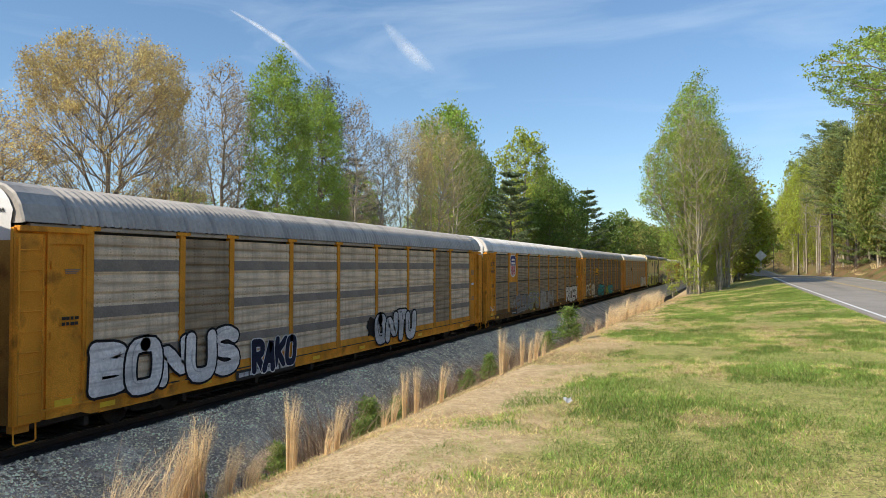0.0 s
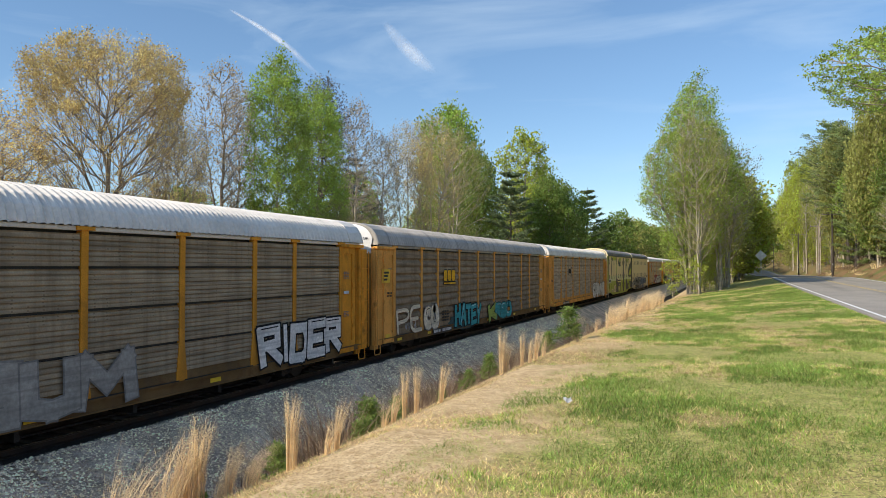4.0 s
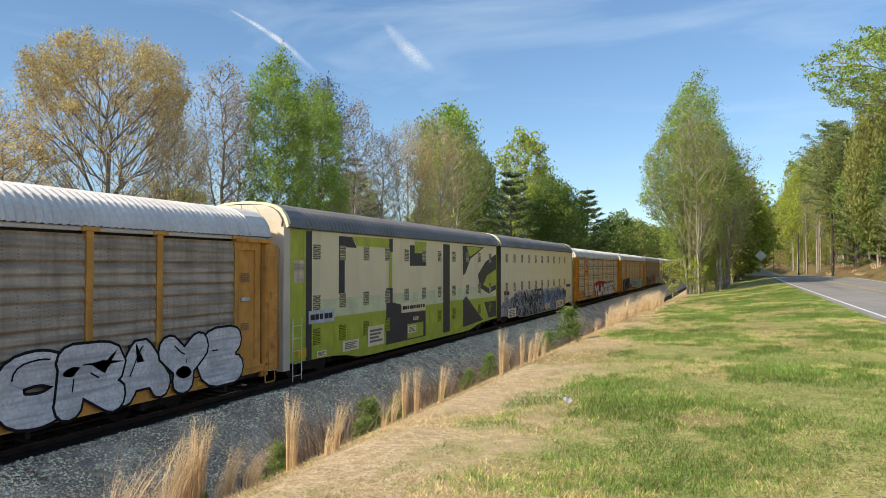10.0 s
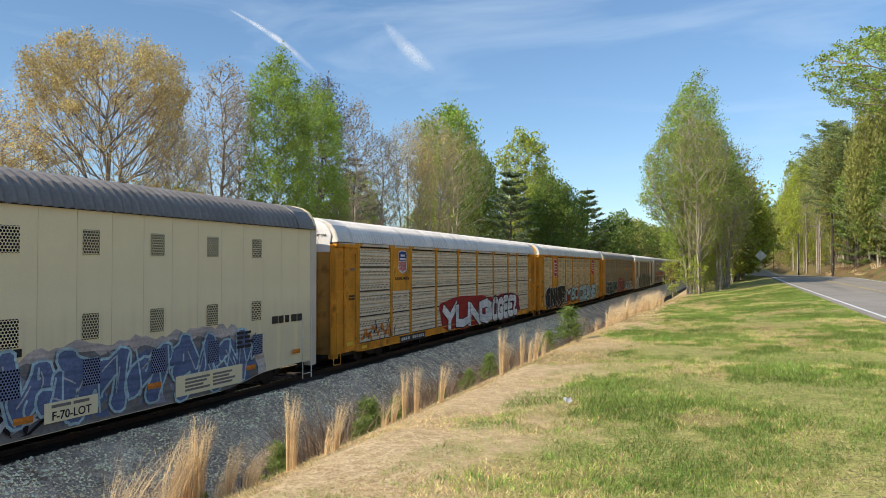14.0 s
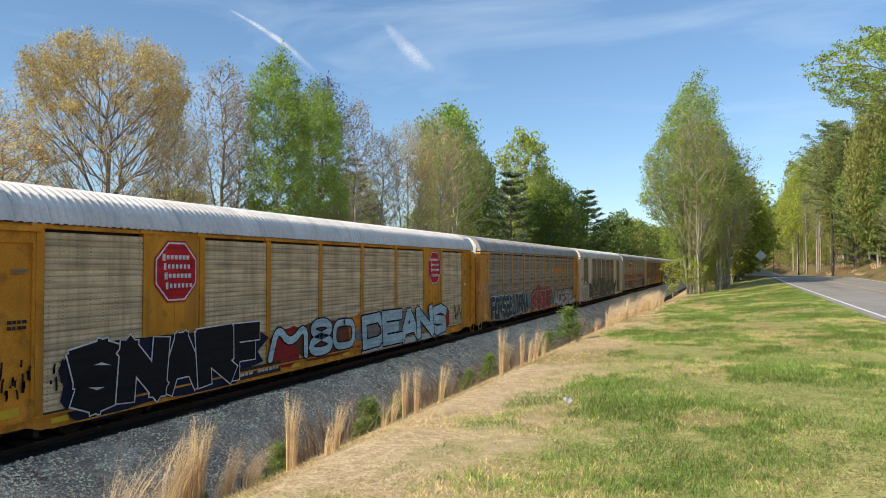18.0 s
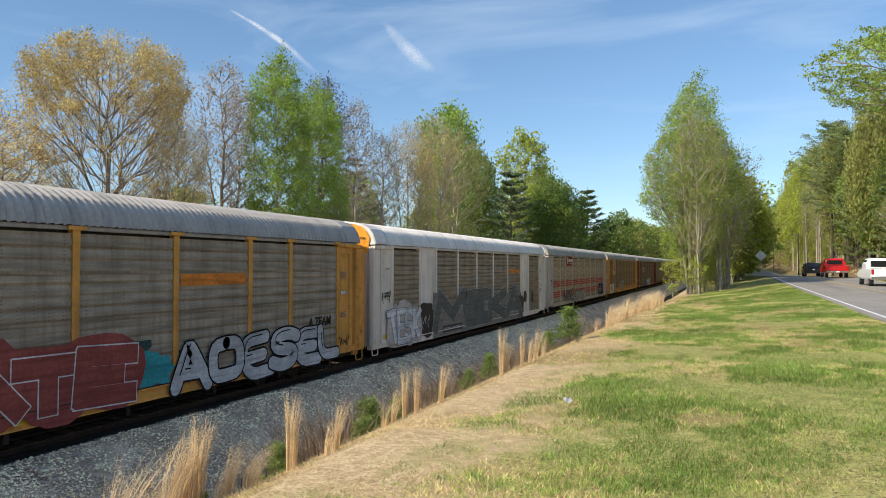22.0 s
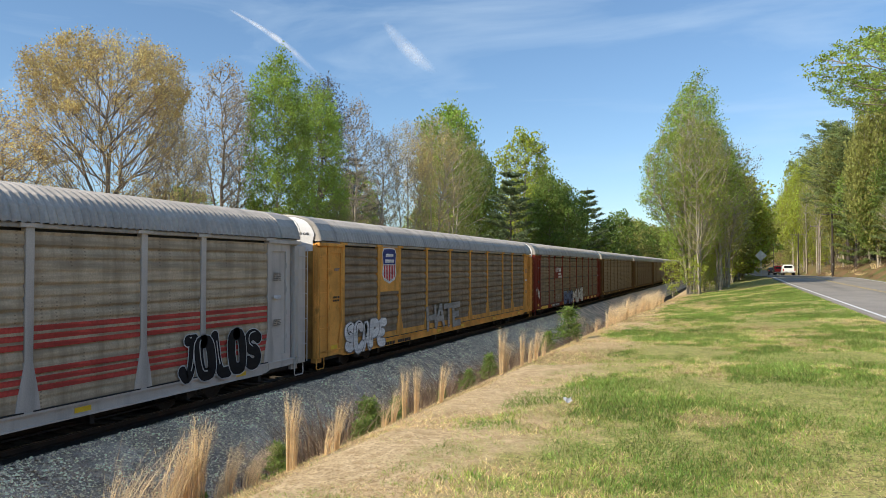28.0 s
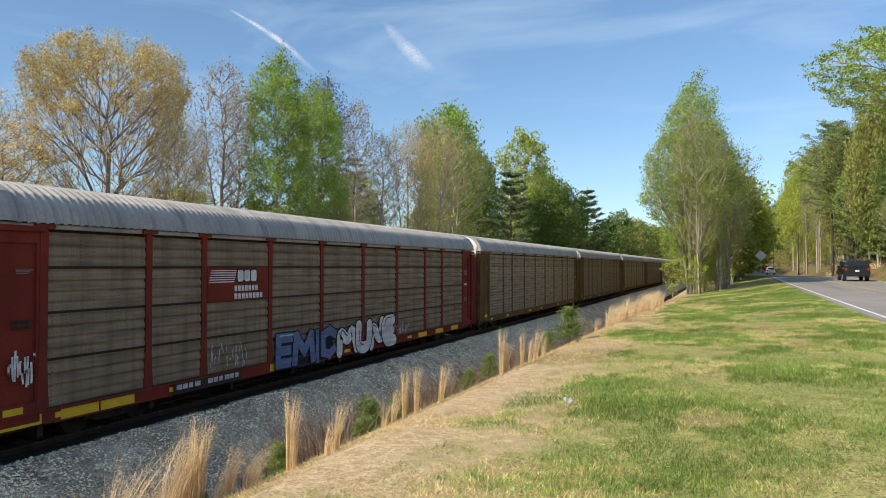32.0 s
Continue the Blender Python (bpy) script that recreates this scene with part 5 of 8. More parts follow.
def camouflage(car):
    """Blocky cream, pale green, olive and slate paint."""
    def rect(y0, y1, z0, z1, mat, k, skew=0.0):
        outline_plate(car, [(y0, z0), (y1, z0), (y1 + skew, z1), (y0 + skew, z1)], mat, 1.5475 + 0.0022 * k, "paint_block")
    def poly(pts, mat, k):
        outline_plate(car, pts, mat, 1.5475 + 0.0022 * k, "paint_block")
    cr, nv, gr, pg = M["cream"], M["navy"], M["green_paint"], M["pale_green"]
    rect(-9.52, 10.6, 2.95, 5.19, cr, 0)
    rect(-9.52, 10.6, 2.35, 2.97, pg, 1)
    rect(-9.85, -9.50, 1.08, 5.19, nv, 2)
    rect(-10.55, -9.95, 3.55, 4.25, M["sheet_grey"], 2)
    rect(-7.74, -7.33, 3.12, 5.10, nv, 2)
    poly([(-7.34, 4.72), (-6.45, 4.72), (-6.8, 5.10), (-7.34, 5.10)], nv, 2)
    poly([(-6.8, 5.12), (-6.45, 4.78), (-3.55, 4.78), (-3.55, 5.14)], gr, 2)
    rect(-3.72, -3.44, 3.1, 5.12, gr, 2)
    rect(-3.72, -3.40, 4.62, 5.15, nv, 3)
    poly([(-3.98, 1.0), (0.02, 1.0), (0.02, 2.1), (-2.6, 2.15), (-2.6, 2.5), (-3.4, 2.62), (-3.4, 3.2), (-3.98, 3.2)], nv, 3)
    rect(-1.95, -0.25, 1.05, 1.65, gr, 4)
    rect(-1.70, 0.08, 4.08, 4.95, nv, 3)
    rect(-1.2, 0.10, 4.62, 5.12, gr, 4)
    rect(2.18, 3.05, 0.95, 5.10, nv, 3)
    poly([(4.9, 5.10), (8.4, 5.10), (6.1, 4.45), (5.3, 3.7), (4.95, 3.6)], nv, 3)
    poly([(5.5, 5.08), (8.0, 5.06), (6.0, 4.55)], gr, 4)
    poly([(10.6, 4.75), (8.6, 4.3), (7.3, 3.6), (7.7, 2.9), (9.2, 2.55), (10.6, 2.75), (10.6, 2.1), (8.4, 2.1), (9.2, 1.2), (10.6, 1.2)][::-1], nv, 3)
    poly([(10.6, 3.9), (8.9, 3.55), (8.2, 3.05), (9.2, 2.85), (10.6, 3.0)][::-1], gr, 4)
    poly([(4.95, 2.35), (5.4, 2.55), (8.2, 1.15), (4.95, 1.0)][::-1], nv, 3)
    rect(3.05, 4.9, 1.0, 2.4, gr, 2)
    vents(car, M["cream_vent"], ((4.52, 0.5), (2.88, 0.5)), (-9.2, -7.48, -5.69, -3.87, -2.03, -0.17, 1.71, 3.62, 5.6, 7.54, 9.45))
    vents(car, M["green_vent"], ((1.78, 0.52),), (-9.2, -7.48, -5.69, -3.87, 1.71, 3.62, 7.54, 9.45))
    plate(car, -8.9, 2.42, 1.62, 0.42, M["white_paint"], 1.566, "sign_plate", "white plate with dark bars")
    bars(car, -8.9, 2.42, 1.45, 0.30, M["black"], 1, 1.576, "sign_bar", 5)
    plate(car, -1.30, 2.35, 2.55, 0.40, M["cream"], 1.566, "sign_plate", "cream plate with dark bars")
    bars(car, -1.30, 2.35, 2.35, 0.24, M["black"], 1, 1.576, "sign_bar", 10)
    for y, z, w, h in ((-6.9, 1.28, 1.2, 0.36), (-4.9, 1.45, 1.4, 0.75), (-1.5, 1.42, 0.9, 0.3), (-1.1, 1.85, 0.55, 0.14), (-8.9, 1.2, 0.6, 0.2)):
        plate(car, y, z, w, h, M["cream"], 1.566, "notice_plate", "pale notice plate")
        bars(car, y, z, w * 0.85, h * 0.7, M["band"], 4, 1.575, "notice_bar")
    plate(car, -10.1, 1.35, 0.5, 0.3, M["reflector"], 1.566, "notice")


def cream_side(car):
    ys = (-9.6, -7.84, -6.02, -4.19, -2.36, -0.51, 1.39, 3.32, 5.3, 7.21)
    vents(car, M["cream_vent"], ((4.56, 0.52), (2.80, 0.54)), ys)
    vents(car, M["cream_vent"], ((1.86, 0.56),), ys[:1], 1.562)
    vents(car, M["grey_vent"], ((1.86, 0.56),), ys[1:5], 1.588)
    vents(car, M["blue_vent"], ((1.86, 0.56),), ys[5:], 1.604)
    # thin overspray, then the ground colours, then the splinters
    spray_cloud(car, -8.6, -0.6, 2.52, SPRAY["overspray"], 1.5470, 1, 0.10)
    spray_cloud(car, -1.4, 7.7, 2.45, SPRAY["overspray"], 1.5475, 2, 0.10)
    spray_cloud(car, -8.2, -1.2, 2.30, SPRAY["slate"], 1.5500, 3, 0.22)
    spray_cloud(car, -1.4, 7.3, 2.22, SPRAY["grey"], 1.5505, 4, 0.10)
    shards(car, -8.0, -1.3, 1.9, 2.55, ("mauve", "overspray", "grey"), 40, 10, 1.5515, (0.4, 0.9), (0.15, 0.35))
    shards(car, -8.2, -1.2, 0.8, 2.42, ("coal", "slate", "grey", "coal", "dark_green", "black"), 110, 5, 1.5565, (0.6, 1.5), (0.22, 0.5))
    shards(car, -8.2, -1.0, 0.8, 2.35, ("silver", "grey", "dusty", "black", "grey"), 90, 6, 1.5700, (0.5, 1.3), (0.06, 0.20))
    shards(car, -8.1, -1.0, 0.8, 2.3, ("black", "silver"), 60, 7, 1.5810, (0.5, 1.2), (0.03, 0.08))
    shards(car, -2.4, 0.4, 0.85, 2.2, ("silver", "grey", "black", "dusty"), 50, 12, 1.5810, (0.4, 1.0), (0.08, 0.22))
    for y, z, w, h, c, k in ((-10.0, 1.5, 1.5, 0.85, "mauve", 1), (-9.1, 1.55, 1.6, 1.0, "mauve", 2), (-9.65, 2.15, 1.0, 0.7, "overspray", 3), (-8.35, 1.75, 0.8, 0.8, "grey", 4), (-9.9, 2.45, 0.5, 0.26, "brown", 5), (-9.3, 2.42, 0.5, 0.24, "brown", 6), (-10.6, 1.4, 0.7, 0.5, "overspray", 7)):
        blob(car, y, z, w, h, SPRAY[c], 1.5545 + 0.0006 * k, k, rough=0.12)
    shards(car, -10.2, -8.0, 1.15, 2.0, ("mauve", "silver", "grey", "slate"), 26, 13, 1.5600, (0.3, 0.8), (0.1, 0.3))
    shards(car, -0.9, 7.1, 0.85, 2.25, ("blue", "mauve", "blue", "grey"), 70, 8, 1.5560, (0.5, 1.2), (0.2, 0.45))
    throwup(car, -0.7, 6.9, 1.0, 2.25, 7, "blue", "pale_blue", 8, "silver", 0.55, 0.3)
    scrawl(car, -1.0, 7.4, 0.95, 2.2, 26, "pale_blue", 9, 0.05, 1.5985)
    for y, z, w, h in ((-8.6, 1.2, 1.7, 0.55), (0.9, 1.18, 1.3, 0.4), (5.2, 1.15, 2.6, 0.5)):
        plate(car, y, z, w, h, M["cream"], 1.606, "notice_plate", "cream notice plate")
        bars(car, y, z if w != 1.3 else z + 0.12, w * 0.8, h * 0.7 if w != 1.3 else 0.1, M["band"], 4 if w != 1.3 else 1, 1.616, "notice_bar", 2)
    letters(car, "F-70-LOT", 0.9, 1.10, 0.24, M["black"], 0.003, x=1.616)
    bars(car, -1.45, 2.42, 2.5, 0.26, M["black"], 1, 1.556, "number_bar", 10)
    bars(car, 8.8, 2.48, 1.7, 0.36, M["black"], 1, 1.556, "sign_bar", 5)
    bars(car, 6.6, 2.05, 0.7, 0.5, M["black"], 4, 1.606, "notice_bar", 2)
    for y, z in ((-8.9, 0.98), (-7.2, 1.2), (-4.2, 1.2), (-0.2, 1.15), (3.2, 1.3), (6.9, 1.25), (9.2, 1.45)):
        plate(car, y, z, 0.42, 0.13, SPRAY["orange"], 1.606, "reflector")
    # folding bellows towards the unit behind
    bm = bmesh.new()
    for i in range(6):
        y = -11.0 - 0.115 * i
        for dy, k in ((0.0, 1.0), (-0.055, 0.93)):
            side = [(x * 0.985 * k, z) for x, z in roof_profile(5.22, 6.0)]
            prof = [(1.52 * k, 1.0)] + side + [(-x, z) for x, z in side[-2::-1]] + [(-1.52 * k, 1.0)]
            rings = [[bm.verts.new((x, y + dy + e, z)) for x, z in prof] for e in (0.0, -0.05)]
            for j in range(len(prof) - 1):
                bm.faces.new((rings[0][j], rings[1][j], rings[1][j + 1], rings[0][j + 1]))
            bm.faces.new(rings[0])
            bm.faces.new(rings[1][::-1])
    part("bellows", bm, M["black"], car, "black folding bellows between the two units")["kind"] = "stuff"


def roof_lips(car, half, eave, top, mid=0.0):
    for s in (-1, 1):
        bm = bmesh.new()
        side = roof_profile(eave, top)
        prof = side + [(-x, z) for x, z in side[-2::-1]]
        y0, y1 = sorted((s * (half + 0.03), s * (half - 0.12)))
        rows = [[bm.verts.new((x * 1.02, y, z + 0.05)) for x, z in prof] for y in (y0, y1)]
        low = [[bm.verts.new((x * 0.97, y, z - 0.02)) for x, z in prof] for y in (y0, y1)]
        for a, b in ((rows[0], rows[1]), (low[1], low[0]), (rows[1], low[1]), (low[0], rows[0])):
            for j in range(len(prof) - 1):
                bm.faces.new((a[j], b[j], b[j + 1], a[j + 1]))
        part("roof_lip", bm, M["cream"], car, "pale rim at the roof's end", at=(0, mid, 0))


def train():
    def add(k, *a, **kw):
        car = autorack(MIDDLE[k], *a, **kw)
        CARS.append((car, MIDDLE[k]))
        stencils(car)
        return car
    Y, PY = M["yellow"], M["pale_yellow"]
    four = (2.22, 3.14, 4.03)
    add(0, Y, M["sheet_tan"], M["roof_grey"], "yellow enclosed auto rack rail car with grey side panels")

    c = add(1, Y, M["sheet_grey"], M["roof_grey"], "yellow auto rack rail car with banded grey panels and graffiti", style="banded", period=0.2, depth=0.02, flare=0.3,
            bay_mats={1: M["sheet_dark"], 7: M["sheet_dark"]}, bands=((4.07, 0.26), (3.08, 0.24), (2.12, 0.24)))
    piece(c, "BONUS", -12.05, -7.2, 1.24, 2.46, "white", "black", 1, 0.29, 0.06, tilt=0.06, drop=0.05, line="silver", grow=1.2)
    piece(c, "RAKO", -6.5, -4.3, 1.02, 2.0, "navy", "white", 12, 0.32, 0.03, grow=1.15)
    piece(c, "ONTU", 1.2, 4.95, 1.05, 2.25, "silver", "black", 13, 0.34, 0.07, grow=1.15, line="black")
    blob(c, 0.95, 1.8, 0.8, 0.7, SPRAY["black"], 1.584, 14)
    number_board(c, -7.2, -4.3, 0.96)

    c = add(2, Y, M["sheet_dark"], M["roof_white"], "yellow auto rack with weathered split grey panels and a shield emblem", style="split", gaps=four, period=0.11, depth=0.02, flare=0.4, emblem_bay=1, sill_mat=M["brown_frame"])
    shield(c, -8.36, 4.05, 1.28, 1.38)
    scrawl(c, -8.8, -7.6, 1.35, 2.05, 9, "silver", 21, 0.05)
    piece(c, "ELSU", -7.55, -4.8, 1.2, 2.2, "grey", "dusty", 22, 0.26, 0.03, soft=False, grow=1.25, tilt=0.2)
    piece(c, "EFS", -4.7, -1.75, 1.2, 2.3, "grey", "lime", 20, 0.30, 0.03, grow=1.1, line="silver")
    piece(c, "BUM", -1.3, 2.75, 1.05, 2.25, "dusty", "grey", 23, 0.30, 0.04, soft=False, tilt=0.12)
    piece(c, "RIDER", 7.45, 12.1, 1.15, 2.3, "white", "black", 24, 0.26, 0.06, soft=False, line="black")
    letters(c, "BCM", -12.62, 4.18, 0.36, M["black"], 0.0, 0.1, x=1.568, name="tag_word", label="black marker tag")
    letters(c, "CHUBS", -12.62, 3.76, 0.30, M["black"], 0.0, 0.1, x=1.568, name="tag_word", label="black marker tag")
    scrawl(c, -13.05, -12.3, 1.5, 1.85, 9, "white", 25, 0.05, 1.572)
    scrawl(c, -13.0, -12.2, 2.2, 2.6, 9, "black", 26, 0.03)
    number_board(c, -8.8, -6.1, 1.1, True)

    c = add(3, PY, M["sheet_brown"], M["roof_grey"], "yellow auto rack with brown-stained panels and teal graffiti", flare=0.34, panel_low=1.06, period=0.31, depth=0.05, sill_mat=M["brown_frame"])
    chunky_emblem(c, -6.7, -5.12, 3.22, 3.88, "gold")
    plate(c, -13.05, 3.68, 0.72, 0.52, M["reflector"], 1.625, "notice", "yellow notice with dark bars")
    bars(c, -13.05, 3.68, 0.55, 0.4, M["black"], 3, 1.634, "notice_bar")
    piece(c, "CO", -9.05, -7.5, 1.25, 2.35, "cream", "grey", 31, 0.42, 0.05, line="black", grow=1.3)
    piece(c, "PE", -12.0, -9.5, 1.3, 2.4, "cream", "brown", 32, 0.16, 0.02, grow=1.0)
    scrawl(c, -11.2, -9.9, 1.35, 1.9, 12, "silver", 33, 0.045)
    blob(c, -3.6, 1.35, 4.6, 0.8, SPRAY["dark_green"], 1.5838, 39, rough=0.15)
    piece(c, "HATEY", -5.25, -1.2, 1.12, 2.22, "teal", "black", 34, 0.25, 0.06, soft=False, tilt=0.22, line="pale_blue", drop=0.1)
    piece(c, "K", 0.15, 1.55, 0.98, 1.95, "lime", "black", 35, 0.36, 0.06, soft=False, tilt=0.2)
    piece(c, "RSO", 1.5, 4.65, 1.0, 1.95, "teal", "dark_green", 36, 0.34, 0.06, line="pale_blue", grow=1.2)
    scrawl(c, 5.0, 9.0, 1.4, 2.3, 14, "grey", 37, 0.05)
    bars(c, -6.45, 1.75, 0.95, 0.55, M["black"], 4, 1.5845, "stencil_bar", 3)
    number_board(c, -8.05, -5.6, 0.98)

    c = add(4, PY, M["sheet_blue"], M["roof_white"], "yellow auto rack with blue-grey panels and a bright roof", flare=0.8, period=0.27, depth=0.04)
    chunky_emblem(c, -6.46, -5.38, 3.49, 3.82, "black", False)
    for s, y in ((1, -6.69), (-1, -5.10)):
        plate(c, y, 3.66, 0.05, 0.62, M["black"], 1.585, "emblem_bracket")
        plate(c, y + s * 0.08, 3.95, 0.20, 0.05, M["black"], 1.585, "emblem_bracket")
        plate(c, y + s * 0.08, 3.37, 0.20, 0.05, M["black"], 1.585, "emblem_bracket")
        plate(c, y + s * 0.32, 3.28, 0.22, 0.07, M["black"], 1.585, "emblem_bracket")
    piece(c, "CRAYE", 5.25, 12.2, 0.98, 2.42, "white", "black", 41, 0.46, 0.06, tilt=0.06, line="black", grow=1.25, swell=0.05)
    number_board(c, -8.8, -6.2, 0.96)

    c5 = bimax(MIDDLE[5], "green camouflage bi-level rail car with a dark roof", M["green_paint"], -1)
    camouflage(c5)
    roof_lips(c5, 10.95, 5.22, 6.02)
    c6 = bimax(MIDDLE[6], "cream bi-level rail car with vents and grey graffiti", M["cream"], 1, -11.0, 10.3)
    cream_side(c6)
    roof_lips(c6, 10.65, 5.22, 6.02, -0.35)
    CARS.append((c5, MIDDLE[5]))
    CARS.append((c6, MIDDLE[6]))

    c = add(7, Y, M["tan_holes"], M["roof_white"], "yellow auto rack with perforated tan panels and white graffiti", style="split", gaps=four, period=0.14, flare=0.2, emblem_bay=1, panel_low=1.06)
    shield(c, -8.25, 4.22, 0.84, 0.92)
    letters(c, "BUILDING AMERICA", -8.28, 3.56, 0.17, SPRAY["black"], 0.003, x=1.572, stretch=0.92)
    scrawl(c, -12.0, -9.3, 1.3, 1.9, 12, "orange", 70, 0.12)
    scrawl(c, -11.8, -9.0, 1.2, 2.1, 8, "black", 79, 0.05)
    blob(c, 0.0, 1.75, 8.2, 1.6, SPRAY["red"], 1.5842, 72, rough=0.12)
    blob(c, 6.6, 1.7, 6.4, 1.5, SPRAY["maroon"], 1.5838, 73, rough=0.12)
    piece(c, "YUNG", -3.7, 3.65, 1.0, 2.3, "white", "black", 71, 0.34, 0.05, soft=False, tilt=0.14, grow=1.16, drop=0.05)
    piece(c, "OGEEZ", 4.0, 9.1, 1.0, 2.3, "white", "black", 74, 0.30, 0.075, soft=True, tilt=0.10, grow=1.18, line="white")
    number_board(c, -8.5, -5.9, 0.96)

    c = add(8, Y, M["sheet_tan"], M["roof_white"], "yellow auto rack with red octagon emblems and large graffiti", plain=(1, 7), flare=0.2, panel_low=1.06, period=0.12, depth=0.014, eave_mat=Y, top_mat=Y, door_mat=M["grey_frame"], low=0.88)
    scrawl(c, -13.0, -12.3, 1.55, 2.3, 14, "black", 80, 0.045, 1.572)
    scrawl(c, -11.9, -11.2, 1.5, 2.2, 9, "black", 81, 0.05)
    scrawl(c, 11.0, 12.0, 1.4, 2.2, 12, "black", 82, 0.05)
    octagon(c, -8.33, 3.93, 0.74)
    octagon(c, 8.45, 4.0, 0.76)
    for y, w, h, col, sd in ((-8.0, 6.6, 1.5, "navy", 1), (-10.2, 3.0, 1.5, "navy", 2), (-3.6, 1.6, 1.2, "red", 3), (-1.0, 4.6, 1.15, "brown", 4), (0.9, 1.1, 1.3, "orange", 5), (4.5, 7.0, 1.1, "grey", 6), (9.9, 0.9, 0.9, "red", 7)):
        blob(c, y, 1.66, w, h, SPRAY[col], 1.5825 + 0.0003 * sd, sd, rough=0.14)
    piece(c, "SNARF", -11.3, -5.05, 0.98, 2.42, "black", "white", 83, 0.34, 0.035, soft=False, tilt=0.08, drop=-0.05, grow=1.2)
    piece(c, "M8O", -4.4, 0.75, 1.22, 2.35, "pale_blue", "black", 84, 0.22, 0.045, soft=True, tilt=0.10, grow=1.05, drop=0.05)
    piece(c, "DEANS", 1.4, 9.75, 1.0, 2.3, "pale_blue", "black", 85, 0.30, 0.055, soft=False, tilt=0.10, grow=1.12)
    outline_plate(c, [(1.3, 0.86), (9.9, 0.86), (9.7, 1.1), (1.5, 1.12)], SPRAY["pale_blue"], 1.5845, "paint_cloud", "pale blue spray along the sill")
    number_board(c, -6.05, -3.9, 0.98)

    c = add(9, PY, M["dull_holes"], M["roof_grey"], "yellow auto rack with tan panels and a row of graffiti", style="fine", flare=0.2, panel_low=1.06, period=0.24, depth=0.022, bands=((3.92, 0.08), (2.92, 0.08)), band_mat=M["sheet_dark"])
    piece(c, "FORSE", -11.75, -8.1, 1.05, 2.4, "dark_green", "white", 90, 0.34, 0.035, soft=False, tilt=0.12, drop=0.1, grow=1.25)
    piece(c, "BUTRNA", -8.1, -3.7, 1.05, 2.35, "dark_green", "white", 91, 0.30, 0.03, soft=False, tilt=0.2, drop=0.05, grow=1.2, line="silver")
    blob(c, -3.3, 1.65, 1.3, 0.8, SPRAY["teal"], 1.5842, 92)
    blob(c, 0.2, 2.0, 6.6, 1.0, SPRAY["dark_green"], 1.5835, 89, rough=0.12)
    piece(c, "KATE", -2.9, 2.9, 1.05, 2.35, "dull_red", "white", 88, 0.36, 0.03, soft=False, tilt=0.16, grow=1.2, back="dull_red")
    blob(c, 3.5, 1.65, 1.5, 0.8, SPRAY["teal"], 1.5842, 94)
    piece(c, "AOESEL", 4.15, 12.1, 0.98, 2.2, "silver", "black", 93, 0.28, 0.05, soft=True, tilt=0.2, grow=1.15, line="black", drop=0.05)
    scrawl(c, -8.55, -7.5, 2.4, 3.0, 16, "silver", 95, 0.035)
    scrawl(c, -11.8, -11.0, 1.6, 2.4, 10, "silver", 96, 0.04)
    letters(c, "A TEAM", 11.0, 2.25, 0.40, M["black"], 0.012, 0.1, name="tag_word", label="black marker tag")
    plate(c, 5.76, 3.72, 2.6, 0.30, SPRAY["orange"], 1.566, "orange_strip", "orange painted strip")
    scrawl(c, 12.3, 13.0, 1.3, 1.7, 10, "black", 97, 0.04, 1.572)
    scrawl(c, -12.9, -12.3, 2.2, 3.2, 10, "silver", 98, 0.04, 1.572)
    number_board(c, -7.3, -5.0, 0.98)

    c = add(10, M["white_frame"], M["sheet_dark"], M["roof_white"], "white auto rack with grey panels and faded graffiti", plain=(1, 7), top_mat=M["yellow"], door_mat=M["grey_frame"], flare=0.3, period=0.2, panel_low=1.06, low=0.82)
    piece(c, "TESK", -12.45, -9.4, 0.92, 2.35, "white", "slate", 101, 0.30, 0.03, soft=False, tilt=0.2, drop=-0.0, grow=1.2, line="slate", back="overspray")
    blob(c, -11.0, 1.9, 2.6, 1.0, SPRAY["silver"], 1.5838, 105, rough=0.2)
    blob(c, -8.7, 1.7, 2.0, 1.5, M["black"], 1.584, 102, rough=0.15)
    scrawl(c, -9.3, -8.3, 1.3, 1.9, 10, "silver", 103, 0.05, 1.590)
    scrawl(c, -13.2, -12.3, 2.6, 3.1, 8, "black", 104, 0.05)
    outline_plate(c, [(-7.8, 0.82), (7.4, 0.82), (7.4, 2.3), (6.6, 2.75), (5.2, 2.1), (3.4, 2.75), (1.6, 2.2), (0.2, 2.6), (-1.6, 2.7), (-3.1, 2.3), (-4.2, 2.5), (-5.6, 2.0), (-7.0, 2.75), (-7.8, 2.9)], SPRAY["faded_grey"], 1.5855, "paint_cloud", "faded grey spray paint")
    piece(c, "MEKA", -7.7, 7.3, 1.0, 2.95, "faded_slate", "silver", 106, 0.36, 0.025, soft=False, tilt=0.05, grow=1.05, drop=0.15, swell=0.03)
    for y, z, w, h in ((7.2, 1.5, 1.5, 1.4), (8.3, 2.1, 0.75, 0.75), (10.2, 2.0, 0.6, 0.8)):
        blob(c, y, z, w, h, M["black"], 1.594, int(y * 10), rough=0.1)
    plate(c, 5.7, 3.76, 2.4, 0.22, SPRAY["orange"], 1.566, "orange_strip", "orange painted strip")
    number_board(c, -6.6, -3.9, 0.98)
    plate(c, 12.5, 2.75, 0.5, 0.22, M["reflector"], 1.57, "notice")

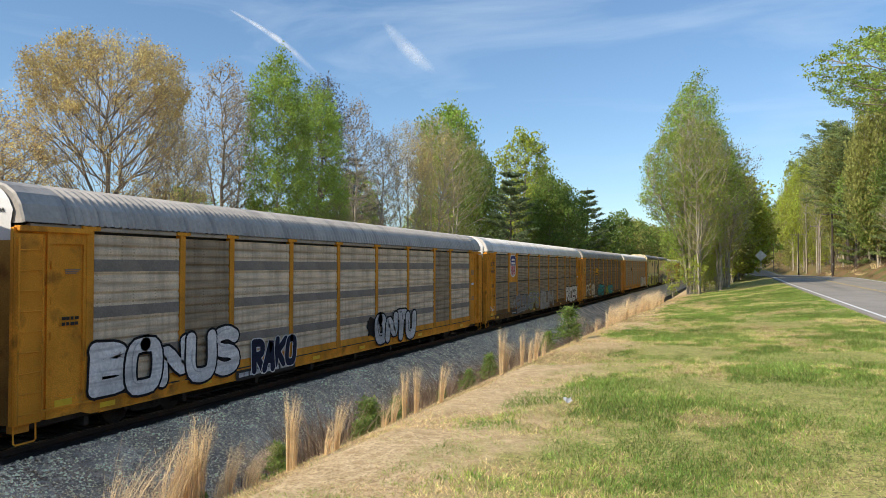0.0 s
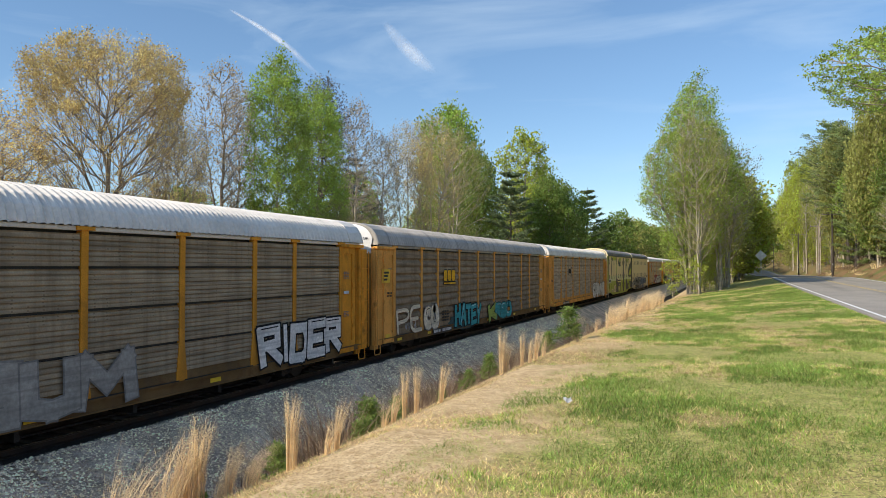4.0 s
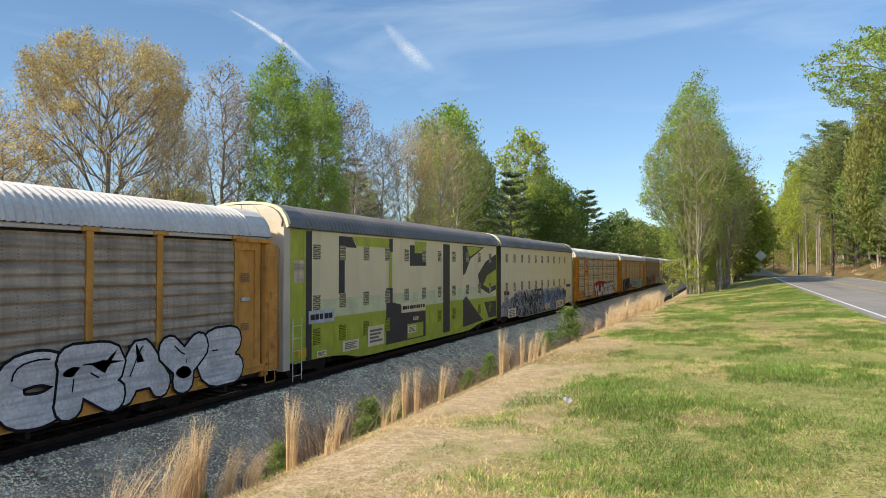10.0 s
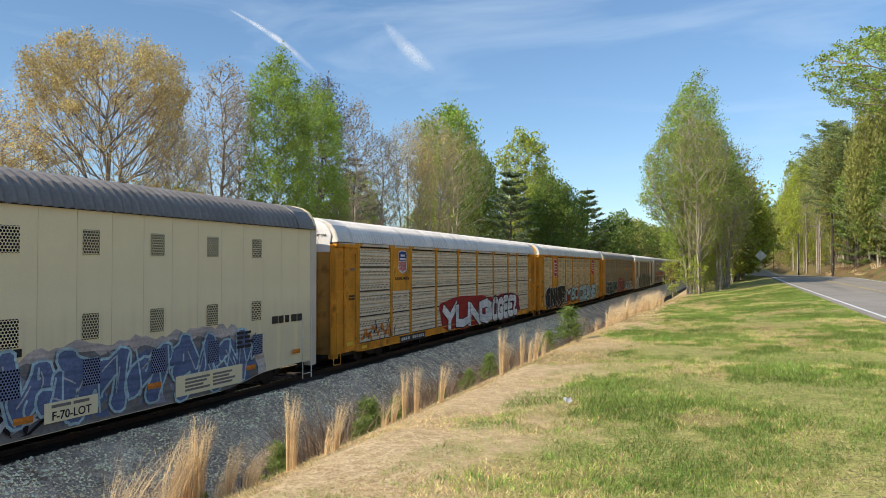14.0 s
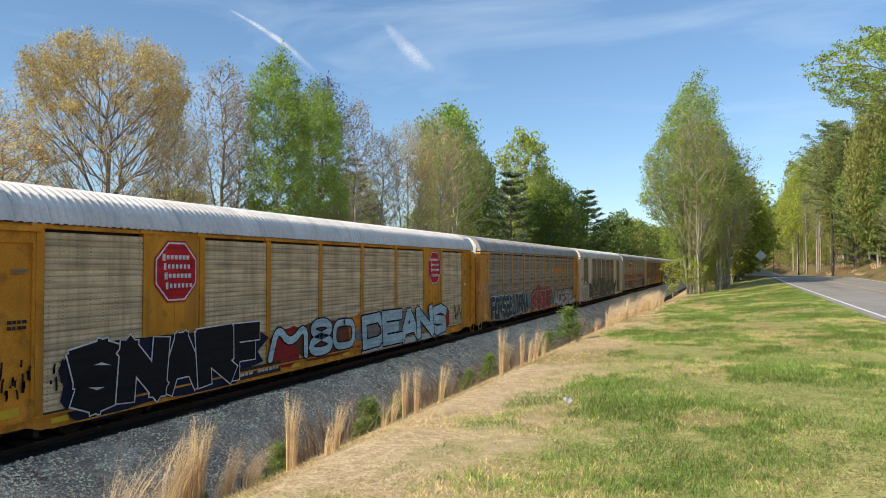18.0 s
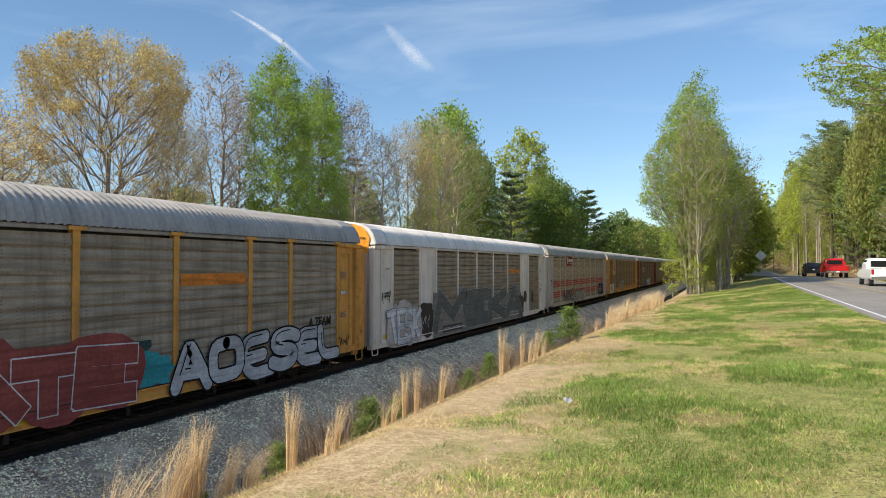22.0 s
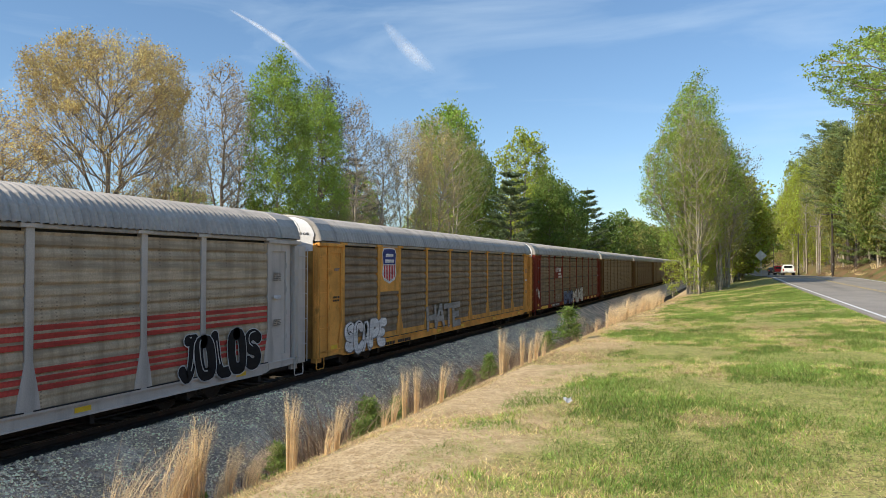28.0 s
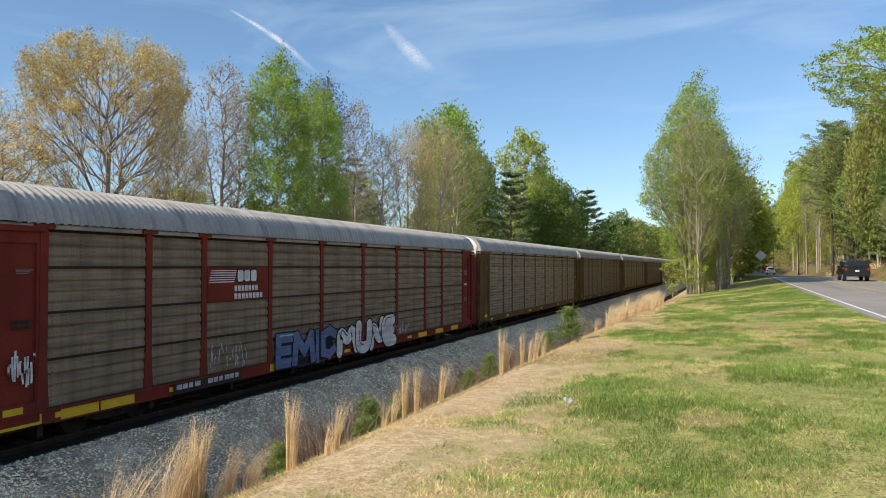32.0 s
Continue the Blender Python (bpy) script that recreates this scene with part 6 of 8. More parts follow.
    c = add(11, M["grey_frame"], M["grey_holes"], M["roof_grey"], "grey auto rack with red striped panels", style="fine", period=0.25, depth=0.025, flare=0.55, panel_low=1.06,
            bands=((2.86, 0.11), (2.69, 0.11), (2.52, 0.11), (2.04, 0.11), (1.87, 0.11), (1.70, 0.11)), band_mat=SPRAY["stripe_red"])
    plate(c, -5.78, 4.52, 2.6, 0.80, SPRAY["maroon"], 1.567, "emblem", "maroon emblem plate with pale shapes")
    for k, (yy, ww) in enumerate(((-6.02, 0.16), (-5.80, 0.2), (-5.56, 0.14), (-5.36, 0.14), (-5.14, 0.22), (-4.86, 0.26), (-4.62, 0.16))):
        plate(c, yy, 4.55 + (0.05 if k == 0 else 0), ww, 0.30 if k == 0 else 0.22, SPRAY["white"], 1.575, "emblem_bar")
    plate(c, -5.3, 4.28, 0.8, 0.07, SPRAY["white"], 1.575, "emblem_bar")
    blob(c, -6.55, 4.55, 0.55, 0.5, SPRAY["white"], 1.581, 4, name="emblem_mark")
    scrawl(c, -10.8, -9.5, 1.45, 1.9, 9, "dull_red", 109, 0.05)
    piece(c, "WINE", -8.0, -4.4, 1.15, 2.1, "grey", "black", 110, 0.18, 0.035, tilt=0.25, grow=1.15)
    scrawl(c, -8.0, -4.7, 1.2, 2.1, 14, "black", 113, 0.05, 1.61)
    piece(c, "LERE", -4.2, 0.6, 1.08, 1.95, "dusty", "black", 111, 0.40, 0.04, tilt=0.2, grow=1.25, line="black")
    piece(c, "JOLOS", 8.4, 11.7, 1.15, 2.35, "black", "silver", 112, 0.36, 0.03, soft=True, tilt=0.12, grow=1.15, line="silver")
    scrawl(c, -12.9, -12.3, 2.5, 3.0, 6, "blue", 114, 0.05)
    scrawl(c, -13.0, -12.4, 1.4, 1.8, 6, "red", 115, 0.05)

    c = add(12, PY, M["sheet_brown"], M["roof_grey"], "yellow auto rack with brown panels and a shield emblem", emblem_bay=1, flare=0.7, period=0.30, depth=0.045)
    shield(c, -8.40, 4.07, 1.30, 1.38)
    piece(c, "SCAPE", -12.0, -8.85, 1.0, 2.12, "white", "grey", 121, 0.40, 0.04, tilt=0.12, grow=1.25, line="black")
    piece(c, "HATE", -4.6, -0.3, 1.2, 2.3, "dusty", "slate", 122, 0.22, 0.018, soft=False, tilt=0.15, grow=1.08)
    number_board(c, -8.9, -6.2, 0.92, False)

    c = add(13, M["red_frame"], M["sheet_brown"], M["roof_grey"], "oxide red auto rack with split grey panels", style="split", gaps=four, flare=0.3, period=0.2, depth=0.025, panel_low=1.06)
    plate(c, -5.95, 3.58, 2.66, 0.90, M["red_frame"], 1.567, "emblem", "oxide red emblem panel with pale bars")
    for i in range(6):
        plate(c, -6.62 - 0.02 * i, 3.94 - 0.06 * i, 1.05, 0.028, SPRAY["white"], 1.575, "emblem_bar")
    chunky_emblem(c, -6.05, -5.15, 3.64, 3.96, "white", False, 1.577)
    for k in range(7):
        plate(c, -6.12 + 0.155 * k, 3.46, 0.11, 0.15, SPRAY["white"], 1.575, "emblem_bar")
    for k in range(8):
        plate(c, -6.12 + 0.165 * k, 3.25, 0.12, 0.15, SPRAY["white"], 1.575, "emblem_bar")
    blob(c, -2.5, 1.35, 3.5, 0.9, SPRAY["navy"], 1.5835, 130, rough=0.12)
    piece(c, "EMIC", -4.2, -0.75, 0.98, 2.05, "blue", "navy", 131, 0.30, 0.04, soft=False, tilt=0.12, grow=1.15, line="pale_blue")
    piece(c, "MUNE", -0.62, 4.0, 0.95, 2.12, "white", "black", 132, 0.34, 0.045, tilt=0.12, grow=1.18, line="black")
    scrawl(c, 4.0, 5.4, 1.3, 1.8, 10, "silver", 133, 0.05)
    scrawl(c, -7.2, -5.6, 1.3, 2.1, 16, "silver", 134, 0.03)
    scrawl(c, -12.9, -12.3, 1.7, 2.5, 12, "white", 135, 0.045)
    scrawl(c, -13.5, -13.1, 2.0, 2.7, 8, "white", 136, 0.045, 1.63)
    number_board(c, -8.5, -5.86, 1.0)
    for y in (-12.6, -11.2, -10.2, -4.0, 7.0, 9.0, 11.0):
        plate(c, y, 1.10, 0.95, 0.2, M["reflector"], 1.556, "yellow_strip", "worn yellow painted strip")

    # the dimness of the far cars is put into their brown paint
    for k in range(14, 21):
        add(k, M["brown_frame"], M["sheet_brown" if k % 2 else "sheet_dark"], M["roof_grey"], "grime-browned auto rack with weathered panels", flare=0.2, panel_low=1.06)


train()


# ---- vegetation ----
def crown_points(rng, n, height, profile, lumps, shell):
    """Points inside a lumpy crown; profile lists (share of the height, radius in metres)."""
    hs, rs = zip(*profile)
    pts = np.empty((0, 3))
    ph = rng.uniform(0, 6.28, 6)
    while len(pts) < n:
        m = n * 3
        f = rng.uniform(hs[0], hs[-1], m)
        r = np.interp(f, hs, rs)
        keep = rng.random(m) * max(rs) ** 1.3 < r ** 1.3
        f, r = f[keep], r[keep]
        a = rng.uniform(0, 6.283, len(f))
        k = 1 + lumps * (np.sin(2 * a + ph[0] + 3 * f) + 0.7 * np.sin(3 * a + ph[1] - 7 * f) + 0.6 * np.sin(5 * a + ph[2] + 17 * f) + 0.5 * np.sin(ph[3] + 31 * f))
        rho = rng.random(len(f)) ** (0.5 / shell) * r * k
        pts = np.vstack([pts, np.stack([rho * np.cos(a), rho * np.sin(a), f * height], 1)])
    return pts[:n]


def grow_tree(seed, height, profile, n=600, trunks=1, leaves=9000, leaf=0.1, cluster=0.3, trunk_r=0.2, tip_r=0.012, bend=0.35, lumps=0.10, shell=1.3, spread=0.5, clear=0.1, sides=4, lean=0.0, leaf_from=0.0, flat=0.8, rise=0.6):
    """Wood that branches from the trunks out to every point of the crown, thinning by the pipe rule, and leaves in clumps at the twig ends."""
    rng = np.random.default_rng(seed)
    q = crown_points(rng, n, height, profile, lumps, shell)
    hs, rs = zip(*profile)
    P, parent, path = [], [], []
    for k in range(trunks):
        a = k * 2.4 + rng.uniform(0, 1)
        top = height * (0.90 if k == 0 else rng.uniform(0.5, 0.8)) if trunks < 3 or k == 0 else height * rng.uniform(0.55, 0.85)
        steps = max(5, int(top / 0.9))
        for i in range(steps + 1):
            f = i / steps
            z = top * f
            r = (0.05 * max(rs) * (k > 0) + spread * float(np.interp(z / height, hs, rs)) * (k > 0) * f ** 0.9)
            w = rng.normal(0, 0.012 * height * (0.2 + f), 2) * 0.5
            P.append((r * math.cos(a) + w[0] + lean * f * f, r * math.sin(a) + w[1], z))
            parent.append(len(P) - 2 if i else -1)
            path.append(0.22 * z)
    seeds = len(P)
    P = np.array(P + [tuple(v) for v in q])
    path = np.array(path + [0.0] * n)
    parent = np.array(parent + [0] * n)
    best = np.full(len(P), 1e9)
    done = np.zeros(len(P), bool)
    done[:seeds] = True

    def relax(j):
        if P[j, 2] < clear * height:
            return
        d = P - P[j]
        flatd = np.hypot(d[:, 0], d[:, 1])
        c = np.sqrt((d * d).sum(1)) + bend * path[j] + 1.3 * np.maximum(0, rise * flatd - d[:, 2])
        b = (c < best) & ~done
        best[b] = c[b]
        parent[b] = j

    for j in range(seeds):
        relax(j)
    order = list(range(seeds))
    for _ in range(n):
        j = int(np.argmin(np.where(done, 1e18, best)))
        done[j] = True
        path[j] = path[parent[j]] + float(np.linalg.norm(P[j] - P[parent[j]]))
        order.append(j)
        relax(j)
    N = len(P)
    kids = np.zeros(N)
    np.add.at(kids, parent[parent >= 0], 1)
    for _ in range(2):
        s, c = np.zeros((N, 3)), np.zeros(N)
        ok = parent >= 0
        np.add.at(s, parent[ok], P[ok])
        np.add.at(c, parent[ok], 1)
        move = ok & (c > 0)
        move[:seeds] = False
        P[move] = 0.55 * P[move] + 0.25 * P[parent[move]] + 0.2 * s[move] / c[move][:, None]
    load = np.where(kids == 0, 1.0, 0.0)
    for j in reversed(order):
        if parent[j] >= 0:
            load[parent[j]] += load[j]
    rad = tip_r * np.maximum(load, 1) ** 0.5
    rad *= np.where(np.arange(N) < seeds, max(1.0, trunk_r / rad[0]) * (1 - 0.75 * P[:, 2] / height), 1.0)
    rad = np.maximum(rad, tip_r * 0.8)
    # tubes
    ok = np.nonzero(parent >= 0)[0]
    A, B, ra, rb = P[parent[ok]], P[ok], np.minimum(rad[parent[ok]], rad[ok] * 1.6), rad[ok]
    rb = np.where(kids[ok] == 0, rb * 0.5, rb)
    ax = B - A
    ax /= np.linalg.norm(ax, axis=1)[:, None] + 1e-9
    u = np.cross(ax, np.where(np.abs(ax[:, 2:3]) > 0.9, [[1.0, 0, 0]], [[0, 0, 1.0]]))
    u /= np.linalg.norm(u, axis=1)[:, None] + 1e-9
    v = np.cross(ax, u)
    m = len(ok)
    ang = np.arange(sides) * 6.2832 / sides
    ring = u[:, None, :] * np.cos(ang)[None, :, None] + v[:, None, :] * np.sin(ang)[None, :, None]
    verts = np.concatenate([A[:, None, :] + ring * ra[:, None, None], B[:, None, :] + ring * rb[:, None, None]], 1).reshape(-1, 3)
    base = (np.arange(m) * 2 * sides)[:, None]
    i0, i1 = np.arange(sides), (np.arange(sides) + 1) % sides
    quads = np.stack([base + i0, base + i1, base + i1 + sides, base + i0 + sides], -1).reshape(-1)
    wood = quick_mesh("tree_wood", verts, quads, 4)
    wood.polygons.foreach_set("use_smooth", np.ones(len(wood.polygons), bool))
    thin = rng.random(N) < np.clip((P[:, 2] / height - leaf_from) / 0.22, 0.22, 1.0) if leaf_from else np.ones(N, bool)
    tips = P[(np.arange(N) >= seeds) & (load <= 3) & thin]
    return wood, leaf_mesh(seed, tips, leaves, leaf, cluster, flat=flat)


def quick_mesh(name, verts, index, k):
    me = bpy.data.meshes.new(name)
    me.vertices.add(len(verts))
    me.vertices.foreach_set("co", np.ascontiguousarray(verts, float).ravel())
    me.loops.add(len(index))
    me.loops.foreach_set("vertex_index", index)
    me.polygons.add(len(index) // k)
    me.polygons.foreach_set("loop_start", np.arange(0, len(index), k))
    me.update(calc_edges=True)
    return me


def leaf_mesh(seed, tips, count, leaf, cluster, needles=False, flat=0.8):
    """Small leaf blades scattered round the given points, thicker in some clumps than in others."""
    rng = np.random.default_rng(seed)
    t = np.array([tuple(p) for p in tips])
    weight = rng.uniform(0.25, 1.0, len(t)) ** 1.5
    pick = t[rng.choice(len(t), count, p=weight / weight.sum())]
    c = pick + rng.normal(0, 1.0, (count, 3)) * cluster * np.array([1, 1, 0.3 if needles else flat])
    u = rng.normal(0, 1, (count, 3))
    if needles:
        u[:, 2] = u[:, 2] * 0.4 + 0.25
    u /= np.linalg.norm(u, axis=1)[:, None]
    v = np.cross(u, rng.normal(0, 1, (count, 3)))
    v /= np.linalg.norm(v, axis=1)[:, None] + 1e-9
    s = leaf * rng.uniform(0.55, 1.35, (count, 1))
    wide = 0.26 if needles else 0.62
    verts = np.stack([c - u * s, c + u * s * 0.7 + v * s * wide, c + u * s * 0.7 - v * s * wide], 1).reshape(-1, 3)
    return quick_mesh("leaves", verts, np.arange(count * 3), 3)


def pine_mesh(seed, height, reach, bare, whorls, per, leaves, leaf, cluster, trunk_r, droop=0.0, ragged=0.35, power=0.8):
    """A pine: straight trunk, whorls of nearly level boughs with gaps between them, needle tufts along the boughs."""
    rng = random.Random(seed)
    bm = bmesh.new()
    axis = [Vector((rng.uniform(-1, 1) * 0.006 * height, rng.uniform(-1, 1) * 0.006 * height, height * i / 7)) for i in range(8)]
    add_tube(bm, axis, [max(0.02, trunk_r * (1.1 - i / 7)) for i in range(8)], 7)
    tips = []
    for w in range(whorls):
        g = (w + rng.uniform(-0.2, 0.2)) / whorls
        z = height * (bare + (0.985 - bare) * g)
        f = z / height * 7
        c = axis[min(6, int(f))].lerp(axis[min(6, int(f)) + 1], f - min(6, int(f)))
        for k in range(per):
            if rng.random() < 0.12:
                continue
            a = k * 6.283 / per + w * 0.7 + rng.uniform(-0.35, 0.35)
            r = reach * max(0.10, (1 - g) ** power) * rng.uniform(1 - ragged, 1.08) * (0.75 if w < 2 else 1)
            d = Vector((math.cos(a), math.sin(a), 0))
            rise = 0.10 - droop + 0.30 * g
            pts = [c + d * r * q + Vector((0, 0, r * (rise * q + 0.10 * q * q) + rng.uniform(-0.03, 0.03) * r)) for q in (0, 0.35, 0.7, 1.0)]
            lr = 0.012 + 0.011 * r
            add_tube(bm, pts, [lr, lr * 0.75, lr * 0.5, lr * 0.25], 4, False)
            side = Vector((-d.y, d.x, 0))
            for q in (0.35, 0.5, 0.62, 0.74, 0.85, 0.95, 1.0):
                b = pts[0].lerp(pts[3], q)
                b.z = pts[1].z + (pts[3].z - pts[1].z) * (q - 0.35) / 0.65
                for s in (-1, 1):
                    e = b + side * s * r * 0.26 * (1.2 - q) * rng.uniform(0.5, 1.2) + d * r * 0.10 + Vector((0, 0, 0.05 * r * rng.random()))
                    add_tube(bm, [b, e], [lr * 0.3, 0.006], 3, False)
                    tips += [e, b.lerp(e, 0.6)]
            tips.append(pts[-1])
    wood = bpy.data.meshes.new("tree_wood")
    bm.to_mesh(wood)
    bm.free()
    return wood, leaf_mesh(seed, tips, leaves, leaf, cluster, True)


def plant_tree(name, wood, leaves, bark, leaf_mat, x, y, label, turn=0, scale=1.0, wide=1.0, z=None, group=""):
    t = tagged(empty(name, x, y, 0), label, "sapling" if name == "sapling" else "pine" if name == "pine_tree" else "tree", group)
    z = ground_z(x, y) - 0.12 if z is None else z
    t.matrix_basis = pose(x, y, z, 0, 0, turn) @ Matrix.Diagonal((scale * wide, scale * wide, scale, 1))
    part("trunk", wood, M[bark], t)
    part("crown", leaves, M[leaf_mat], t)
    return t


KINDS, TALL = {}, {}


def tree_kinds():
    def kind(name, seed, height, profile, **kw):
        TALL[name] = height
        KINDS[name] = grow_tree(seed, height, profile, **kw)

    def pine(name, seed, height, *a, **kw):
        TALL[name] = height
        KINDS[name] = pine_mesh(seed, height, *a, **kw)

    # detailed trees that stand out
    kind("tan_spread", 11, 16.6, ((0.30, 2.0), (0.48, 3.4), (0.64, 4.9), (0.80, 5.2), (0.90, 5.0), (0.96, 4.3), (1.0, 2.8)), n=2100, trunks=4, rise=1.0, leaves=46000, leaf=0.066, cluster=0.22, trunk_r=0.17, tip_r=0.010, bend=0.6, lumps=0.10, shell=1.9, spread=0.35, clear=0.16, leaf_from=0.62)
    kind("tan_airy", 27, 16, ((0.25, 1.6), (0.45, 3.2), (0.70, 4.0), (0.88, 3.2), (1.0, 1.0)), n=900, trunks=3, leaves=10500, leaf=0.075, cluster=0.24, trunk_r=0.12, tip_r=0.013, bend=0.5, lumps=0.11, spread=0.4, clear=0.15)
    kind("bare_tall", 12, 15, ((0.25, 0.9), (0.5, 1.8), (0.75, 2.2), (0.92, 1.5), (1.0, 0.4)), n=620, trunks=2, leaves=5000, leaf=0.07, cluster=0.20, trunk_r=0.12, tip_r=0.013, bend=0.5, lumps=0.12, spread=0.5, clear=0.14)
    kind("bare_slim", 13, 15, ((0.25, 0.7), (0.5, 1.3), (0.8, 1.6), (0.93, 1.1), (1.0, 0.3)), n=460, trunks=1, leaves=3600, leaf=0.07, cluster=0.20, trunk_r=0.11, tip_r=0.013, bend=0.5, lumps=0.12, clear=0.14)
    kind("green_tall", 14, 19, ((0.10, 1.6), (0.3, 2.5), (0.6, 2.7), (0.82, 2.3), (0.94, 1.4), (1.0, 0.4)), n=950, trunks=2, leaves=36000, leaf=0.095, cluster=0.27, trunk_r=0.17, tip_r=0.010, bend=0.45, lumps=0.13, spread=0.4, clear=0.08)
    kind("green_round", 15, 16, ((0.18, 2.2), (0.4, 4.0), (0.65, 4.3), (0.85, 3.2), (0.95, 1.8), (1.0, 0.6)), n=700, trunks=1, leaves=15000, leaf=0.19, cluster=0.5, trunk_r=0.2, tip_r=0.013, lumps=0.13)
    kind("lime_open", 16, 16, ((0.25, 2.0), (0.45, 3.6), (0.7, 3.4), (0.88, 2.2), (1.0, 0.6)), n=300, trunks=1, leaves=7500, leaf=0.17, cluster=0.34, trunk_r=0.2, tip_r=0.025, lumps=0.20)
    kind("clump", 19, 16.8, ((0.06, 0.7), (0.18, 1.3), (0.30, 2.8), (0.43, 4.5), (0.58, 4.9), (0.70, 3.8), (0.84, 2.3), (0.93, 1.4), (1.0, 0.4)), n=1700, trunks=9, rise=0.9, leaves=34000, leaf=0.085, cluster=0.24, trunk_r=0.13, tip_r=0.016, bend=0.5, lumps=0.09, spread=0.8, clear=0.05)
    kind("green_airy", 34, 19, ((0.22, 1.0), (0.4, 2.2), (0.6, 2.7), (0.78, 2.0), (0.9, 1.2), (1.0, 0.3)), n=800, trunks=2, leaves=15000, leaf=0.09, cluster=0.27, trunk_r=0.15, tip_r=0.014, bend=0.45, lumps=0.14, spread=0.4, clear=0.12)
    kind("oak", 20, 18, ((0.58, 3.0), (0.66, 8.6), (0.76, 10.4), (0.86, 8.8), (0.94, 5.6), (1.0, 2.2)), n=1300, trunks=1, leaves=42000, leaf=0.10, cluster=0.26, trunk_r=0.36, tip_r=0.016, bend=0.45, lumps=0.13, clear=0.45, flat=0.35, rise=0.12)
    kind("sapling", 21, 6.5, ((0.12, 0.5), (0.4, 1.2), (0.7, 1.3), (0.9, 0.8), (1.0, 0.2)), n=90, trunks=3, leaves=1150, leaf=0.11, cluster=0.20, trunk_r=0.04, tip_r=0.008, sides=3, lumps=0.15, clear=0.08)
    kind("far_bare", 22, 15, ((0.2, 1.0), (0.5, 2.5), (0.8, 2.7), (1.0, 0.5)), n=300, trunks=2, leaves=2600, leaf=0.13, cluster=0.3, trunk_r=0.15, tip_r=0.020, sides=3, clear=0.14)
    kind("far_tan", 23, 14, ((0.16, 1.6), (0.5, 4.0), (0.8, 4.4), (0.94, 3.0), (1.0, 0.9)), n=360, trunks=2, leaves=4600, leaf=0.14, cluster=0.32, trunk_r=0.2, tip_r=0.018, sides=3, clear=0.1)
    kind("far_round", 24, 15, ((0.10, 2.0), (0.35, 4.0), (0.6, 4.2), (0.85, 3.0), (1.0, 0.6)), n=230, leaves=4200, leaf=0.30, cluster=0.55, trunk_r=0.2, tip_r=0.025, sides=3, lumps=0.16)
    kind("far_slim", 25, 17, ((0.08, 1.6), (0.35, 2.8), (0.7, 2.6), (0.9, 1.5), (1.0, 0.3)), n=230, leaves=3800, leaf=0.27, cluster=0.45, trunk_r=0.18, tip_r=0.025, sides=3, lumps=0.16)
    pine("pine", 17, 17, 4.3, 0.16, 17, 6, 26000, 0.17, 0.17, 0.2)
    pine("pine_low", 18, 13, 4.2, 0.06, 13, 6, 22000, 0.17, 0.20, 0.2, power=0.6)
    pine("pine_thin", 28, 17, 3.2, 0.25, 15, 4, 8000, 0.14, 0.20, 0.16, ragged=0.6, power=0.5)
    pine("pine_crown", 29, 17, 5.0, 0.38, 15, 5, 13000, 0.17, 0.30, 0.2, droop=-0.14, ragged=0.75, power=0.42)
    pine("far_pine", 26, 17, 3.8, 0.14, 13, 5, 7000, 0.28, 0.22, 0.2)


tree_kinds()


